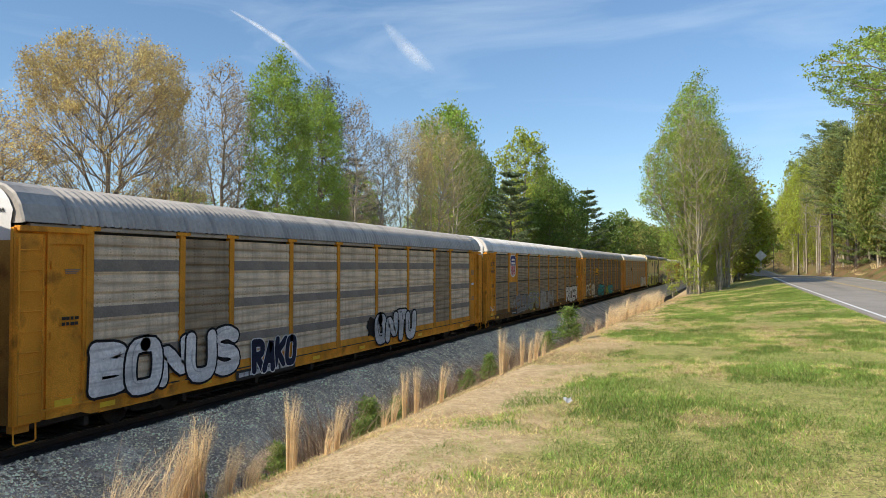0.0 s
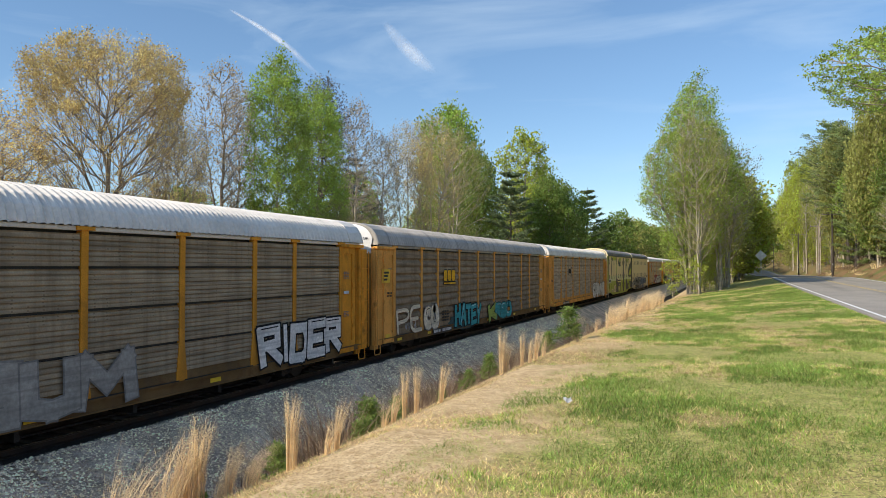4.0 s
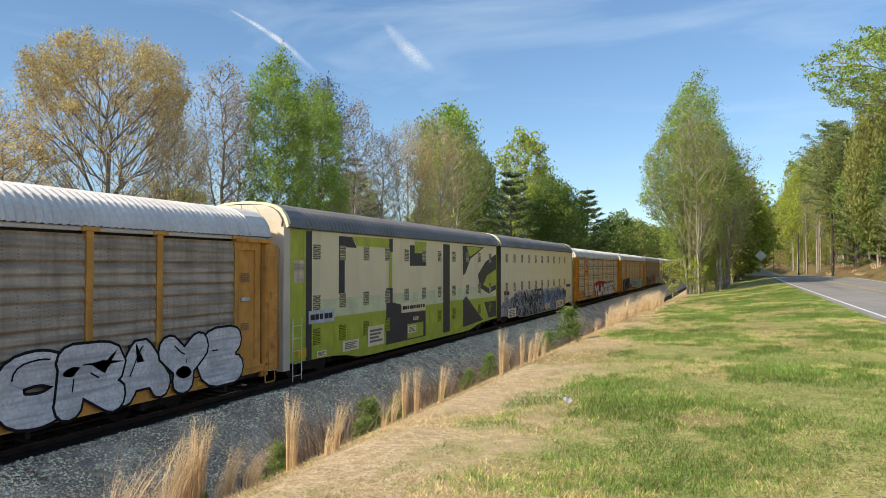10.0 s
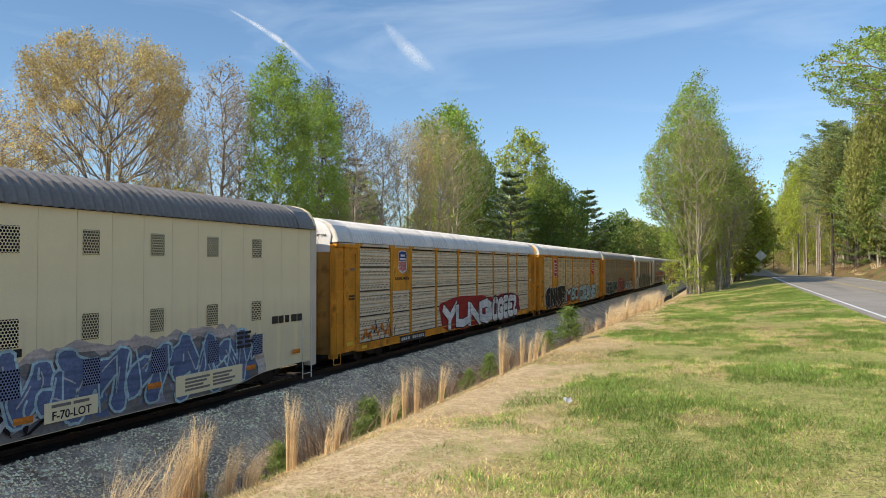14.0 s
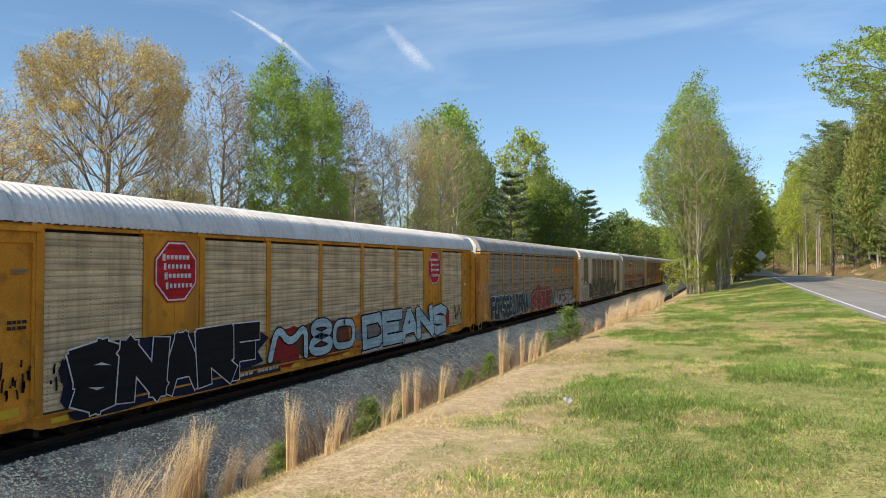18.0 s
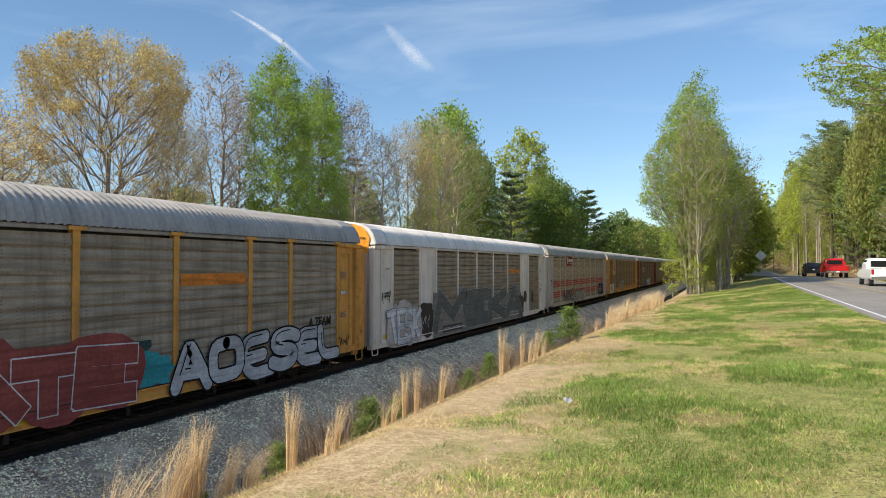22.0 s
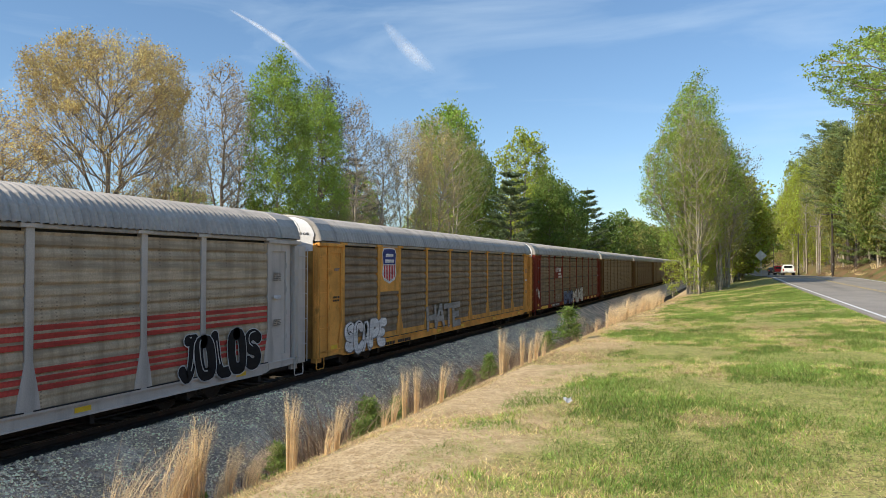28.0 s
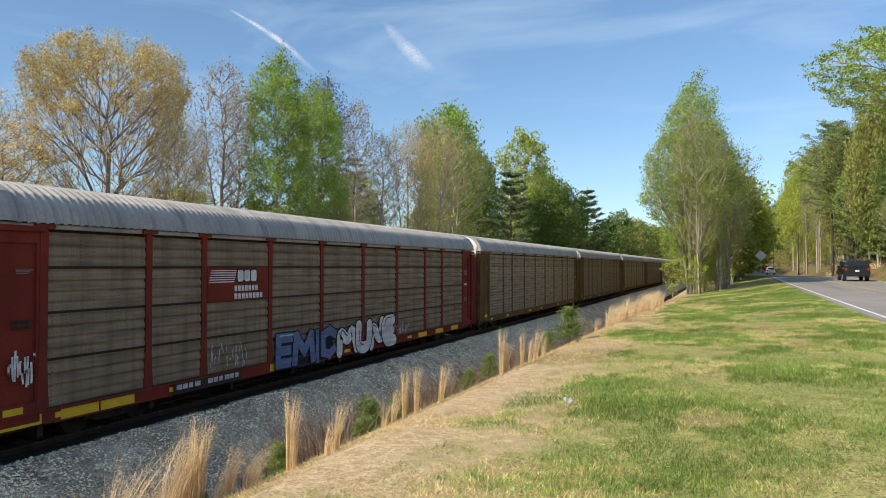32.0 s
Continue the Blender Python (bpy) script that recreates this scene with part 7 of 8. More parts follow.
def woods():
    K = KINDS
    def put(kind, bark, leaf, x, y, top, label, turn=0, wide=1.0, base=None, name="tree", group=""):
        h0 = TALL[kind]
        z = ground_z(x, y) - 0.12 if base is None else base
        s = (top - z) / h0
        name = "sapling" if kind == "sapling" else "pine_tree" if "pine" in kind else name
        return plant_tree(name, *K[kind], bark, leaf, x, y, label, turn, s, wide / s ** 0.35, z, group)
    # behind the railway, as the eye passes from the near end to the far end
    put("tan_spread", "bark_grey", "leaf_tan", -30, 29.4, 15.7, "broad domed tree with tan budding leaves and grey limbs", 20, 0.90)
    put("tan_airy", "bark_grey", "leaf_gold", -33, 24.5, 12.6, "lower tree with golden tan buds", 140, 1.1)
    put("tan_airy", "bark_grey", "leaf_gold", -36, 29.3, 12.0, "lower tree with golden tan buds", 40, 1.0)
    put("tan_airy", "bark_grey", "leaf_tan", -34, 39.2, 14.6, "tree with brownish young leaves", 260, 0.72)
    put("bare_tall", "bark_grey", "leaf_bud", -32, 41.2, 18.2, "nearly bare tree with reddish buds", 60, 0.95)
    put("bare_slim", "bark_grey", "leaf_bud", -33, 44.2, 17.4, "slender nearly bare grey tree", 80, 1.0)
    put("tan_airy", "bark_grey", "leaf_tan", -31, 35.4, 13.2, "tree with brownish young leaves", 200, 0.62)
    put("green_tall", "bark_grey", "leaf_green", -29.5, 44.0, 19.4, "tall slender tree in fresh green leaf", 0, 0.82)
    put("green_tall", "bark_grey", "leaf_green", -30, 50.4, 18.6, "tree in fresh green leaf", 110, 0.92)
    put("tan_airy", "bark_grey", "leaf_olive", -27.5, 49.0, 9.0, "low tree in olive young leaf", 190, 0.7)
    put("bare_tall", "bark_dark", "needle_brown", -36, 61.0, 22.4, "dark nearly bare tree behind a green one", 30, 1.25)
    put("pine_thin", "bark_dark", "needle_brown", -35, 66, 15.6, "thin dark pine with ragged boughs", 130, 1.0)
    put("bare_tall", "bark_pale", "leaf_bud", -33, 62.4, 20.2, "nearly bare pale tree with pinkish buds", 10, 0.95)
    put("bare_tall", "bark_pale", "leaf_bud", -32, 66.0, 17.5, "pale-limbed tree with tan buds", 130, 1.0)
    put("tan_airy", "bark_pale", "leaf_tan", -31, 70.0, 19.2, "pale-limbed tree with tan young leaves", 250, 0.78)
    put("tan_airy", "bark_pale", "leaf_tan", -30, 74.0, 20.4, "pale-limbed tree with tan young leaves", 80, 0.9)
    put("tan_airy", "bark_pale", "leaf_olive", -30, 81.0, 20.6, "tree with olive young leaves", 300, 0.95)
    put("green_round", "bark_grey", "leaf_green", -42, 112.0, 30.3, "tall rounded tree in green leaf", 45, 0.95)
    put("green_round", "bark_grey", "leaf_dark", -36, 107.5, 22.0, "rounded tree in dark green leaf", 145, 0.7)
    put("lime_open", "bark_pale", "leaf_lime", -36, 137, 30.6, "open-crowned tree with lime leaves", 0, 1.1)
    put("lime_open", "bark_pale", "leaf_lime", -36, 147, 24.6, "open-crowned tree with lime leaves", 90, 1.0)
    put("pine_low", "bark_dark", "needle", -30, 105.5, 18.6, "dark pine with heavy low boughs", 15, 1.0)
    put("green_round", "bark_grey", "leaf_dark", -30, 131, 20.6, "dense tree in dark green leaf", 100, 0.95)
    put("green_round", "bark_grey", "leaf_dark", -31, 150, 20.5, "dense tree in dark green leaf", 210)
    put("pine_low", "bark_dark", "needle", -36, 203, 25.8, "spreading dark green pine tree", 300, 1.15)
    put("far_round", "bark_grey", "leaf_dark", -32, 208, 17.5, "rounded tree in dark green leaf along the track", 30, 1.2)
    put("far_round", "bark_grey", "leaf_dark", -30, 222, 20.5, "rounded tree in dark green leaf far along the track", 30, 1.2)
    put("far_round", "bark_grey", "leaf_olive", -30, 246, 20.0, "rounded tree in olive leaf far along the track", 130, 1.2)
    put("far_round", "bark_grey", "leaf_dark", -30, 280, 21.0, "rounded tree in dark green leaf far along the track", 230, 1.2)
    put("far_round", "bark_grey", "leaf_olive", -29, 310, 21.0, "rounded tree in olive leaf far along the track", 330, 1.3)
    put("far_round", "bark_grey", "leaf_green", -28, 345, 22.0, "rounded tree in green leaf far along the track", 70, 1.4)
    rng = random.Random(77)
    mixes = [("far_bare", "bark_grey", "leaf_bud"), ("far_bare", "bark_pale", "leaf_tan"), ("far_tan", "bark_grey", "leaf_tan"), ("far_round", "bark_grey", "leaf_green"),
             ("far_round", "bark_grey", "leaf_olive"), ("far_pine", "bark_dark", "needle"), ("far_slim", "bark_grey", "leaf_olive")]
    words = {"leaf_bud": "nearly bare woodland tree with buds", "leaf_tan": "woodland tree with tan young leaves", "leaf_green": "woodland tree in green leaf", "leaf_olive": "woodland tree with olive young leaves",
             "needle": "tall dark green woodland pine", "leaf_lime": "woodland tree with lime young leaves", "needle_blue": "tall blue-green woodland pine", "leaf_dark": "woodland tree in dark green leaf"}
    # deeper rows, lower than the first
    y = 14.0
    while y < 330:
        k = rng.randrange(7)
        if y > 85:
            k = rng.choice((3, 3, 4, 5, 6))
        elif y < 45:
            k = rng.choice((0, 1, 2, 2, 1, 4))
        kind, bark, leaf = mixes[k]
        x = -rng.uniform(36, 50)
        put(kind, bark, leaf, x, y, ground_z(x, y) + (rng.uniform(5.5, 8.0) if y < 85 else rng.uniform(10, 14)), words[leaf], rng.uniform(0, 360), 1.15, group="woodland trees behind the railway")
        y += rng.uniform(4.5, 7.5)
    y = 10.0
    while y < 330:
        leaf = rng.choice(("leaf_olive", "leaf_tan", "leaf_bud", "leaf_olive", "leaf_green") if y < 85 else ("leaf_olive", "leaf_green", "leaf_dark"))
        x = -rng.uniform(24.5, 29)
        put("sapling", rng.choice(("bark_grey", "bark_pale")), leaf, x, y, ground_z(x, y) + rng.uniform(4.0, 6.2), "young sapling at the wood's edge", rng.uniform(0, 360), 1.2, group="saplings behind the railway")
        y += rng.uniform(2.4, 4.2) * (1 if y < 90 else 1.6)
    # between railway and road
    put("clump", "bark_pale", "leaf_spring", -2.7, 60.5, 18.2, "multi-stemmed tree with lime young leaves beside the track", 0, 0.90)
    put("green_airy", "bark_pale", "leaf_green", -2.4, 66, 20.8, "green-leaved tree in the trackside row", 70, 1.05)
    put("green_airy", "bark_pale", "leaf_spring", -2.9, 65, 15.0, "lime-leaved tree in the trackside row", 170, 0.9)
    put("tan_airy", "bark_pale", "leaf_olive", -2.0, 57.6, 15.6, "pale-limbed nearly bare tree before the trackside row", 110, 0.62)
    put("tan_airy", "bark_pale", "leaf_olive", -0.2, 67, 14.8, "pale-limbed tree with olive leaves beside the track", 20, 0.95)
    put("tan_airy", "bark_pale", "leaf_olive", -2.4, 66, 13.5, "pale-limbed tree with olive leaves beside the track", 150, 0.8)
    put("bare_tall", "bark_pale", "leaf_olive", -0.6, 62.5, 13.5, "nearly bare pale tree beside the track", 20, 0.95)
    yy = 76.0
    while yy < 330:
        k = rng.choice((("far_round", "leaf_olive"), ("far_bare", "leaf_olive"), ("far_slim", "leaf_lime"), ("far_round", "leaf_lime")))
        edge = float(np.interp(yy, [58, 92, 400], [-1.9, 1.9, 2.2]))
        x = edge - (1.8 if yy < 100 else 4.5) * rng.random() ** 1.4
        put(k[0], "bark_grey", k[1], x, yy, ground_z(x, yy) + rng.uniform(10, 13.5) * float(np.interp(yy, [66, 120, 300], [1.0, 1.1, 1.8])), words[k[1]], rng.uniform(0, 360), 1.0, group="trees between track and road")
        yy += rng.uniform(1.8, 3.6) * (1 if yy < 130 else 2)
    for i in range(24):
        yv = rng.uniform(57, 100)
        x = float(np.interp(yv, [57, 92, 110], [-1.9, 1.9, 2.2])) - 2.2 * rng.random()
        put("sapling", "bark_pale", "leaf_lime" if i % 3 else "leaf_olive", x, yv, ground_z(x, yv) + rng.uniform(2.5, 5.5), "pale-stemmed sapling beside the track", rng.uniform(0, 360), 0.9, group="saplings beside the track")
    # wooded bank beyond the road
    put("oak", "bark_grey", "leaf_spring", 15.2, 52, 20.6, "tall oak with yellow-green young leaves over the road", 40, 1.04)
    for x, yv, top, turn in ((14.4, 138, 21.0, 20), (14.7, 146, 22.5, 140), (14.3, 160, 22.0, 260), (14.8, 186, 24.0, 80), (14.6, 125, 17.5, 200)):
        put("bare_slim", "bark_pale", "leaf_olive", x, yv, top, "slender pale-trunked tree at the edge of the road bank", turn, 0.8)
    put("pine_crown", "bark_dark", "needle_blue", 14.3, 122, 25.6, "tall blue-green pine with long level boughs on the road bank", 10, 1.0)
    put("pine_crown", "bark_dark", "needle_blue", 15.6, 116, 23.4, "tall blue-green pine on the road bank", 130, 0.95)
    for x, yv, top, turn, kind in ((15.4, 108, 17.0, 40, "pine_low"), (16.6, 99, 19.6, 110, "pine"), (16.6, 88, 15.5, 200, "pine_low"), (18.4, 84, 20.0, 290, "pine"), (18.5, 96, 22.0, 20, "pine")):
        put(kind, "bark_dark", "needle_blue", x, yv, top, "blue-green pine on the road bank", turn, 0.8)
    for x, yv, top, turn, kind, leaf in ((15.8, 94, 14.5, 10, "green_round", "leaf_dark"), (17.2, 104, 20.5, 80, "green_tall", "leaf_olive"), (16.2, 112, 18.0, 150, "lime_open", "leaf_green"), (17.5, 90, 18.5, 220, "green_round", "leaf_dark"), (15.5, 82, 11.5, 280, "tan_airy", "leaf_olive")):
        put(kind, "bark_pale", leaf, x, yv, top, "young tree in yellow-green leaf on the road bank", turn, 0.85)
    for x, yv, top, kind, leaf in ((19, 150, 29.0, "green_round", "leaf_olive"), (20, 172, 30.5, "lime_open", "leaf_lime"), (19, 212, 33.0, "lime_open", "leaf_lime"), (19.5, 250, 32.0, "green_round", "leaf_olive"), (19, 190, 32.0, "green_round", "leaf_olive"),
                                   (20, 290, 32.0, "green_round", "leaf_lime"), (20, 92, 24.0, "green_round", "leaf_olive"), (22, 82, 24.0, "green_round", "leaf_lime"), (20, 108, 25.0, "lime_open", "leaf_lime"), (19.5, 325, 31, "green_round", "leaf_olive"), (21, 120, 27.0, "green_round", "leaf_olive")):
        put(kind, "bark_pale", leaf, x, yv, top, "tall tree with yellow-green young leaves on the road bank", 37 * yv, 0.66)
    for x, yv, top, kind, leaf in ((15.4, 93, 23.2, "green_round", "leaf_olive"), (16.6, 106, 22.6, "green_round", "leaf_olive"), (15.4, 119, 24.0, "green_round", "leaf_olive"), (15.3, 205, 31.5, "lime_open", "leaf_lime"), (14.9, 172, 25.5, "green_round", "leaf_lime")):
        put(kind, "bark_pale", leaf, x, yv, top, "tree in bright yellow-green young leaf among the pines", 53 * yv, 0.6)
    y = 84.0
    while y < 420:
        kind, leaf = rng.choice((("far_round", "leaf_olive"), ("far_pine", "needle_blue"), ("far_round", "leaf_lime"), ("far_bare", "leaf_olive"), ("far_slim", "leaf_green")))
        x = rng.uniform(17.5, 30)
        put(kind, "bark_pale" if kind != "far_pine" else "bark_dark", leaf, x, y, ground_z(x, y) + rng.uniform(15, 21), words[leaf], rng.uniform(0, 360), 1.0, group="trees on the road bank")
        y += rng.uniform(3, 6) * (1 if y < 180 else 2)
    y = 62.0
    while y < 330:
        leaf = rng.choice(("leaf_olive", "leaf_lime", "leaf_green", "leaf_tan", "leaf_olive"))
        x = rng.uniform(15.5, 27)
        put("sapling", rng.choice(("bark_pale", "bark_grey")), leaf, x, y, ground_z(x, y) + rng.uniform(3.0, 7.5), "young sapling on the road bank", rng.uniform(0, 360), 1.5, group="saplings on the road bank")
        y += rng.uniform(1.0, 2.2) * (1 if y < 150 else 2.2)
    # end of the vista
    for i in range(60):
        x = rng.uniform(-45, 60)
        yv = rng.uniform(330, 480)
        if (3 < x < 13 and yv < 430) or -19 < x < -9:
            continue
        kind, leaf = rng.choice((("far_round", "leaf_olive"), ("far_round", "leaf_green"), ("far_slim", "leaf_olive"), ("far_tan", "leaf_tan")))
        put(kind, "bark_grey", leaf, x, yv, ground_z(x, yv) + rng.uniform(17, 25), words[leaf], rng.uniform(0, 360), 1.2, group="trees far along the valley")


woods()


# ---- tall dry grass, brush and turf ----
def blade_mesh(seed, count, height, spread, width, lean=(0, 0), curl=0.25, plumes=0, joints=5):
    """A tuft of long thin bent blades."""
    rng = np.random.default_rng(seed)
    verts, faces = [], []
    for i in range(count):
        a, r = rng.uniform(0, 6.28), spread * rng.random() ** 0.7
        h = height * rng.uniform(0.45, 1.05)
        out = np.array([math.cos(a), math.sin(a)]) * curl * h * rng.uniform(0.1, 1.0) + np.array(lean) * h
        b = np.array([math.cos(a) * r, math.sin(a) * r])
        t = rng.uniform(0, 6.28)
        w = np.array([math.cos(t), math.sin(t)]) * width
        k0 = len(verts)
        for j in range(joints + 1):
            f = j / joints
            c = b + out * f ** 2.8
            ww = w * (1 - 0.75 * f) * (1.0 if j < joints else 0.2)
            verts += [(c[0] - ww[0], c[1] - ww[1], h * f * (1 - 0.10 * f)), (c[0] + ww[0], c[1] + ww[1], h * f * (1 - 0.10 * f))]
        for j in range(joints):
            faces.append((k0 + 2 * j, k0 + 2 * j + 1, k0 + 2 * j + 3, k0 + 2 * j + 2))
        # feathery seed hairs on the upper half of a stalk
        for _ in range(plumes if i % 2 else 0):
            f = rng.uniform(0.55, 0.98)
            c = b + out * f ** 2.8
            z = h * f * (1 - 0.10 * f)
            q = rng.normal(0, 0.014, 2)
            k0 = len(verts)
            verts += [(c[0] - 0.002, c[1], z), (c[0] + 0.002, c[1], z), (c[0] + q[0], c[1] + q[1], z + rng.uniform(0.015, 0.05))]
            faces.append((k0, k0 + 1, k0 + 2))
    return mesh_of("blades", verts, faces)


def dry_grass():
    kinds = [blade_mesh(31 + i, 130 - 14 * i, 1.0, 0.05 + 0.014 * i, 0.0028, (0.02 + 0.07 * i, 0.03 + 0.13 * i), 0.13 + 0.05 * i, 6) for i in range(4)]
    wild = blade_mesh(40, 70, 1.0, 0.08, 0.0028, (0.05, -0.25), 0.6, 3)
    rng = random.Random(9)
    # place along the bank's edge, height, kind
    rows = [(-4.6, 3.78, 0.99, 4), (-4.5, 3.88, 0.82, 3), (-4.5, 3.58, 0.86, 3), (-4.75, 4.77, 1.15, 3), (-4.6, 4.53, 0.94, 1), (-4.55, 4.9, 0.7, 2),
            (-4.5, 5.05, 0.95, 2), (-4.5, 5.18, 1.0, 1), (-4.35, 5.31, 0.94, 0), (-4.4, 5.24, 0.93, 1), (-4.2, 5.53, 0.52, 2),
            (-4.3, 5.52, 0.5, 3), (-4.1, 5.68, 0.46, 3), (-4.05, 5.74, 0.32, 4), (-4.05, 6.29, 0.8, 0), (-4.0, 6.28, 0.67, 0), (-3.95, 7.03, 0.6, 1),
            (-3.95, 6.85, 0.42, 2), (-3.9, 7.23, 0.15, 4), (-4.05, 8.71, 0.53, 2), (-4.1, 8.53, 0.49, 4), (-4.0, 8.94, 0.71, 0), (-4.0, 9.34, 0.7, 0),
            (-3.98, 10.22, 0.68, 1), (-3.95, 13.25, 0.91, 0), (-3.9, 13.34, 0.66, 1), (-3.9, 14.52, 0.75, 0), (-3.85, 15.45, 0.78, 1), (-3.85, 14.96, 0.6, 1),
            (-3.8, 15.96, 0.53, 2), (-3.7, 19.35, 0.73, 1), (-3.6, 21.67, 0.51, 2), (-3.55, 23.5, 0.6, 2), (-3.5, 24.75, 0.67, 1), (-3.5, 26.12, 0.56, 2)]
    for i in range(70):
        y = 27 + 0.34 * i
        rows.append((-0.078 * y - rng.uniform(0.5, 1.4) - (0.8 if y < 34 else 0), y + rng.uniform(-0.4, 0.4), rng.uniform(0.6, 1.1), rng.choice((1, 2, 3, 3))))
    for i in range(20):
        rows.append((-3.3 - rng.uniform(0.0, 1.3), 28 + 1.1 * i + rng.uniform(-0.4, 0.4), rng.uniform(0.6, 1.0), rng.choice((1, 2, 3, 3))))
    for x, y, h, k in rows:
        t = part("broomsedge_tuft", kinds[k] if k < 4 else wild, M["straw"])
        t.matrix_basis = pose(x, y, ground_z(x, y) - 0.03, 0, 0, rng.uniform(-28, 28)) @ Matrix.Diagonal((max(0.6, h), max(0.6, h), 1.12 * h, 1))
        tagged(t, "tuft of tall straw-coloured broomsedge grass", "grass tuft", "dry grass tufts along the bank")


def sapling_pine(seed):
    rng = random.Random(seed)
    bm = bmesh.new()
    add_tube(bm, [(0, 0, 0), (0.02, 0, 0.5), (0, 0.02, 1.0)], [0.02, 0.014, 0.005], 5)
    tips = []
    for i in range(26):
        z = 0.12 + 0.85 * i / 26
        a, r = i * 2.4, 0.42 * (1.05 - z) + 0.06
        e = (r * math.cos(a), r * math.sin(a), z + 0.18)
        add_tube(bm, [(0, 0, z), e], [0.007, 0.003], 3, False)
        tips += [Vector(e), Vector((e[0] * 0.6, e[1] * 0.6, z + 0.1))]
    tips.append(Vector((0, 0, 1.02)))
    wood = bpy.data.meshes.new("wood")
    bm.to_mesh(wood)
    bm.free()
    return wood, leaf_mesh(seed, tips, 1500, 0.07, 0.10, True)


def ditch_plants():
    pines = [sapling_pine(51), sapling_pine(52)]
    rng = random.Random(12)
    M["sapling_needle"] = foliage("bright_sapling_needles", (0.22, 0.295, 0.07))
    def shrub(x, y, h, leaf, label, wide=1.0, k=0):
        t = tagged(empty("pine_sapling"), label, "shrub", "saplings in the ditch")
        t.matrix_basis = pose(x, y, ground_z(x, y) - 0.03, 0, 0, rng.uniform(0, 360)) @ Matrix.Diagonal((h * wide * 0.52, h * wide * 0.52, h * 0.68, 1))
        part("stem", pines[k][0], M["bark_dark"], t)
        part("needles", pines[k][1], M[leaf], t)
    for x, y, h, lf in ((-4.4, 6.6, 0.62, "sapling_needle"), (-4.6, 9.1, 0.95, "sapling_needle"), (-4.3, 9.3, 0.35, "sapling_needle"), (-4.5, 9.8, 0.7, "sapling_needle"), (-4.3, 13.6, 0.75, "sapling_needle"),
                        (-3.85, 19.0, 1.35, "sapling_needle"), (-4.5, 11.6, 0.5, "sapling_needle"), (-4.35, 8.3, 0.42, "sapling_needle"), (-4.45, 8.7, 0.5, "sapling_needle"), (-4.6, 9.5, 0.62, "sapling_needle"), (-4.3, 12.4, 0.55, "sapling_needle"), (-4.6, 12.9, 0.6, "sapling_needle"), (-4.35, 5.35, 0.35, "sapling_needle"),
                        (-5.4, 8.0, 0.9, "needle"), (-5.6, 9.3, 1.0, "needle"), (-5.3, 10.6, 0.9, "needle"), (-5.5, 12.0, 1.0, "needle"), (-5.6, 13.8, 1.1, "needle"), (-5.2, 15.6, 1.0, "needle"), (-5.6, 17.0, 1.2, "needle"), (-4.4, 19.0, 0.9, "sapling_needle"),
                        (-9.0, 14.0, 1.0, "needle"), (-8.8, 16.3, 1.2, "needle"), (-9.3, 19.5, 1.1, "needle"), (-9.6, 23.5, 1.3, "needle"), (-9.4, 26.5, 1.6, "needle"), (-9.2, 30, 1.2, "needle")):
        shrub(x, y, h, lf, "small bright green pine sapling on the bank" if lf != "needle" else "small dark pine sapling beside the ballast", 1.0, rng.randrange(2))
    # leafless brush, thick along the ditch and on the cut bank beyond the road
    ditch, bank, straw = [], [], []
    def clump(store, x, y, h, wide=1.2):
        store.append(pose(x, y, ground_z(x, y) - 0.04, 0, 0, rng.uniform(0, 360)) @ Matrix.Diagonal((wide, wide, h, 1)))
    for i in range(150):
        clump(ditch, -10.5 + 2.6 * rng.random(), 14 + 36 * (i / 150) ** 1.2, rng.uniform(0.45, 1.0))
    for i in range(300):
        y = 8 + 40 * (i / 200) if i < 200 else rng.uniform(5.6, 19)
        x = rng.uniform(-8.6, -5.6) if i % 3 and i < 200 else rng.uniform(-5.9, -4.5)
        clump(ditch, x, y, rng.uniform(0.5, 1.0) if y > 8 else rng.uniform(0.25, 0.45))
    for i in range(110):
        clump(straw if i % 4 == 0 else bank, rng.uniform(13.4, 18.5), 44 + 100 * rng.random() ** 1.2, rng.uniform(0.4, 1.0), 1.3)
    brush = blade_mesh(60, 150, 1.0, 0.62, 0.0055, (0, 0), 0.8, joints=2)
    base = np.array([v.co for v in brush.vertices])
    shape = [tuple(p.vertices) for p in brush.polygons]
    for store, mat, label in ((ditch, "brush", "brown leafless brush in the ditch"), (bank, "brush", "brown dry brush on the cut bank beside the road"), (straw, "straw", "straw-coloured dry grass on the cut bank beside the road")):
        verts = np.concatenate([base @ np.array(m.to_3x3()).T + np.array(m.translation) for m in store])
        faces = [tuple(v + k * len(base) for v in f) for k in range(len(store)) for f in shape]
        tagged(part("brush", mesh_of("brush", verts.tolist(), faces), M[mat]), label, "brush", kind="stuff")


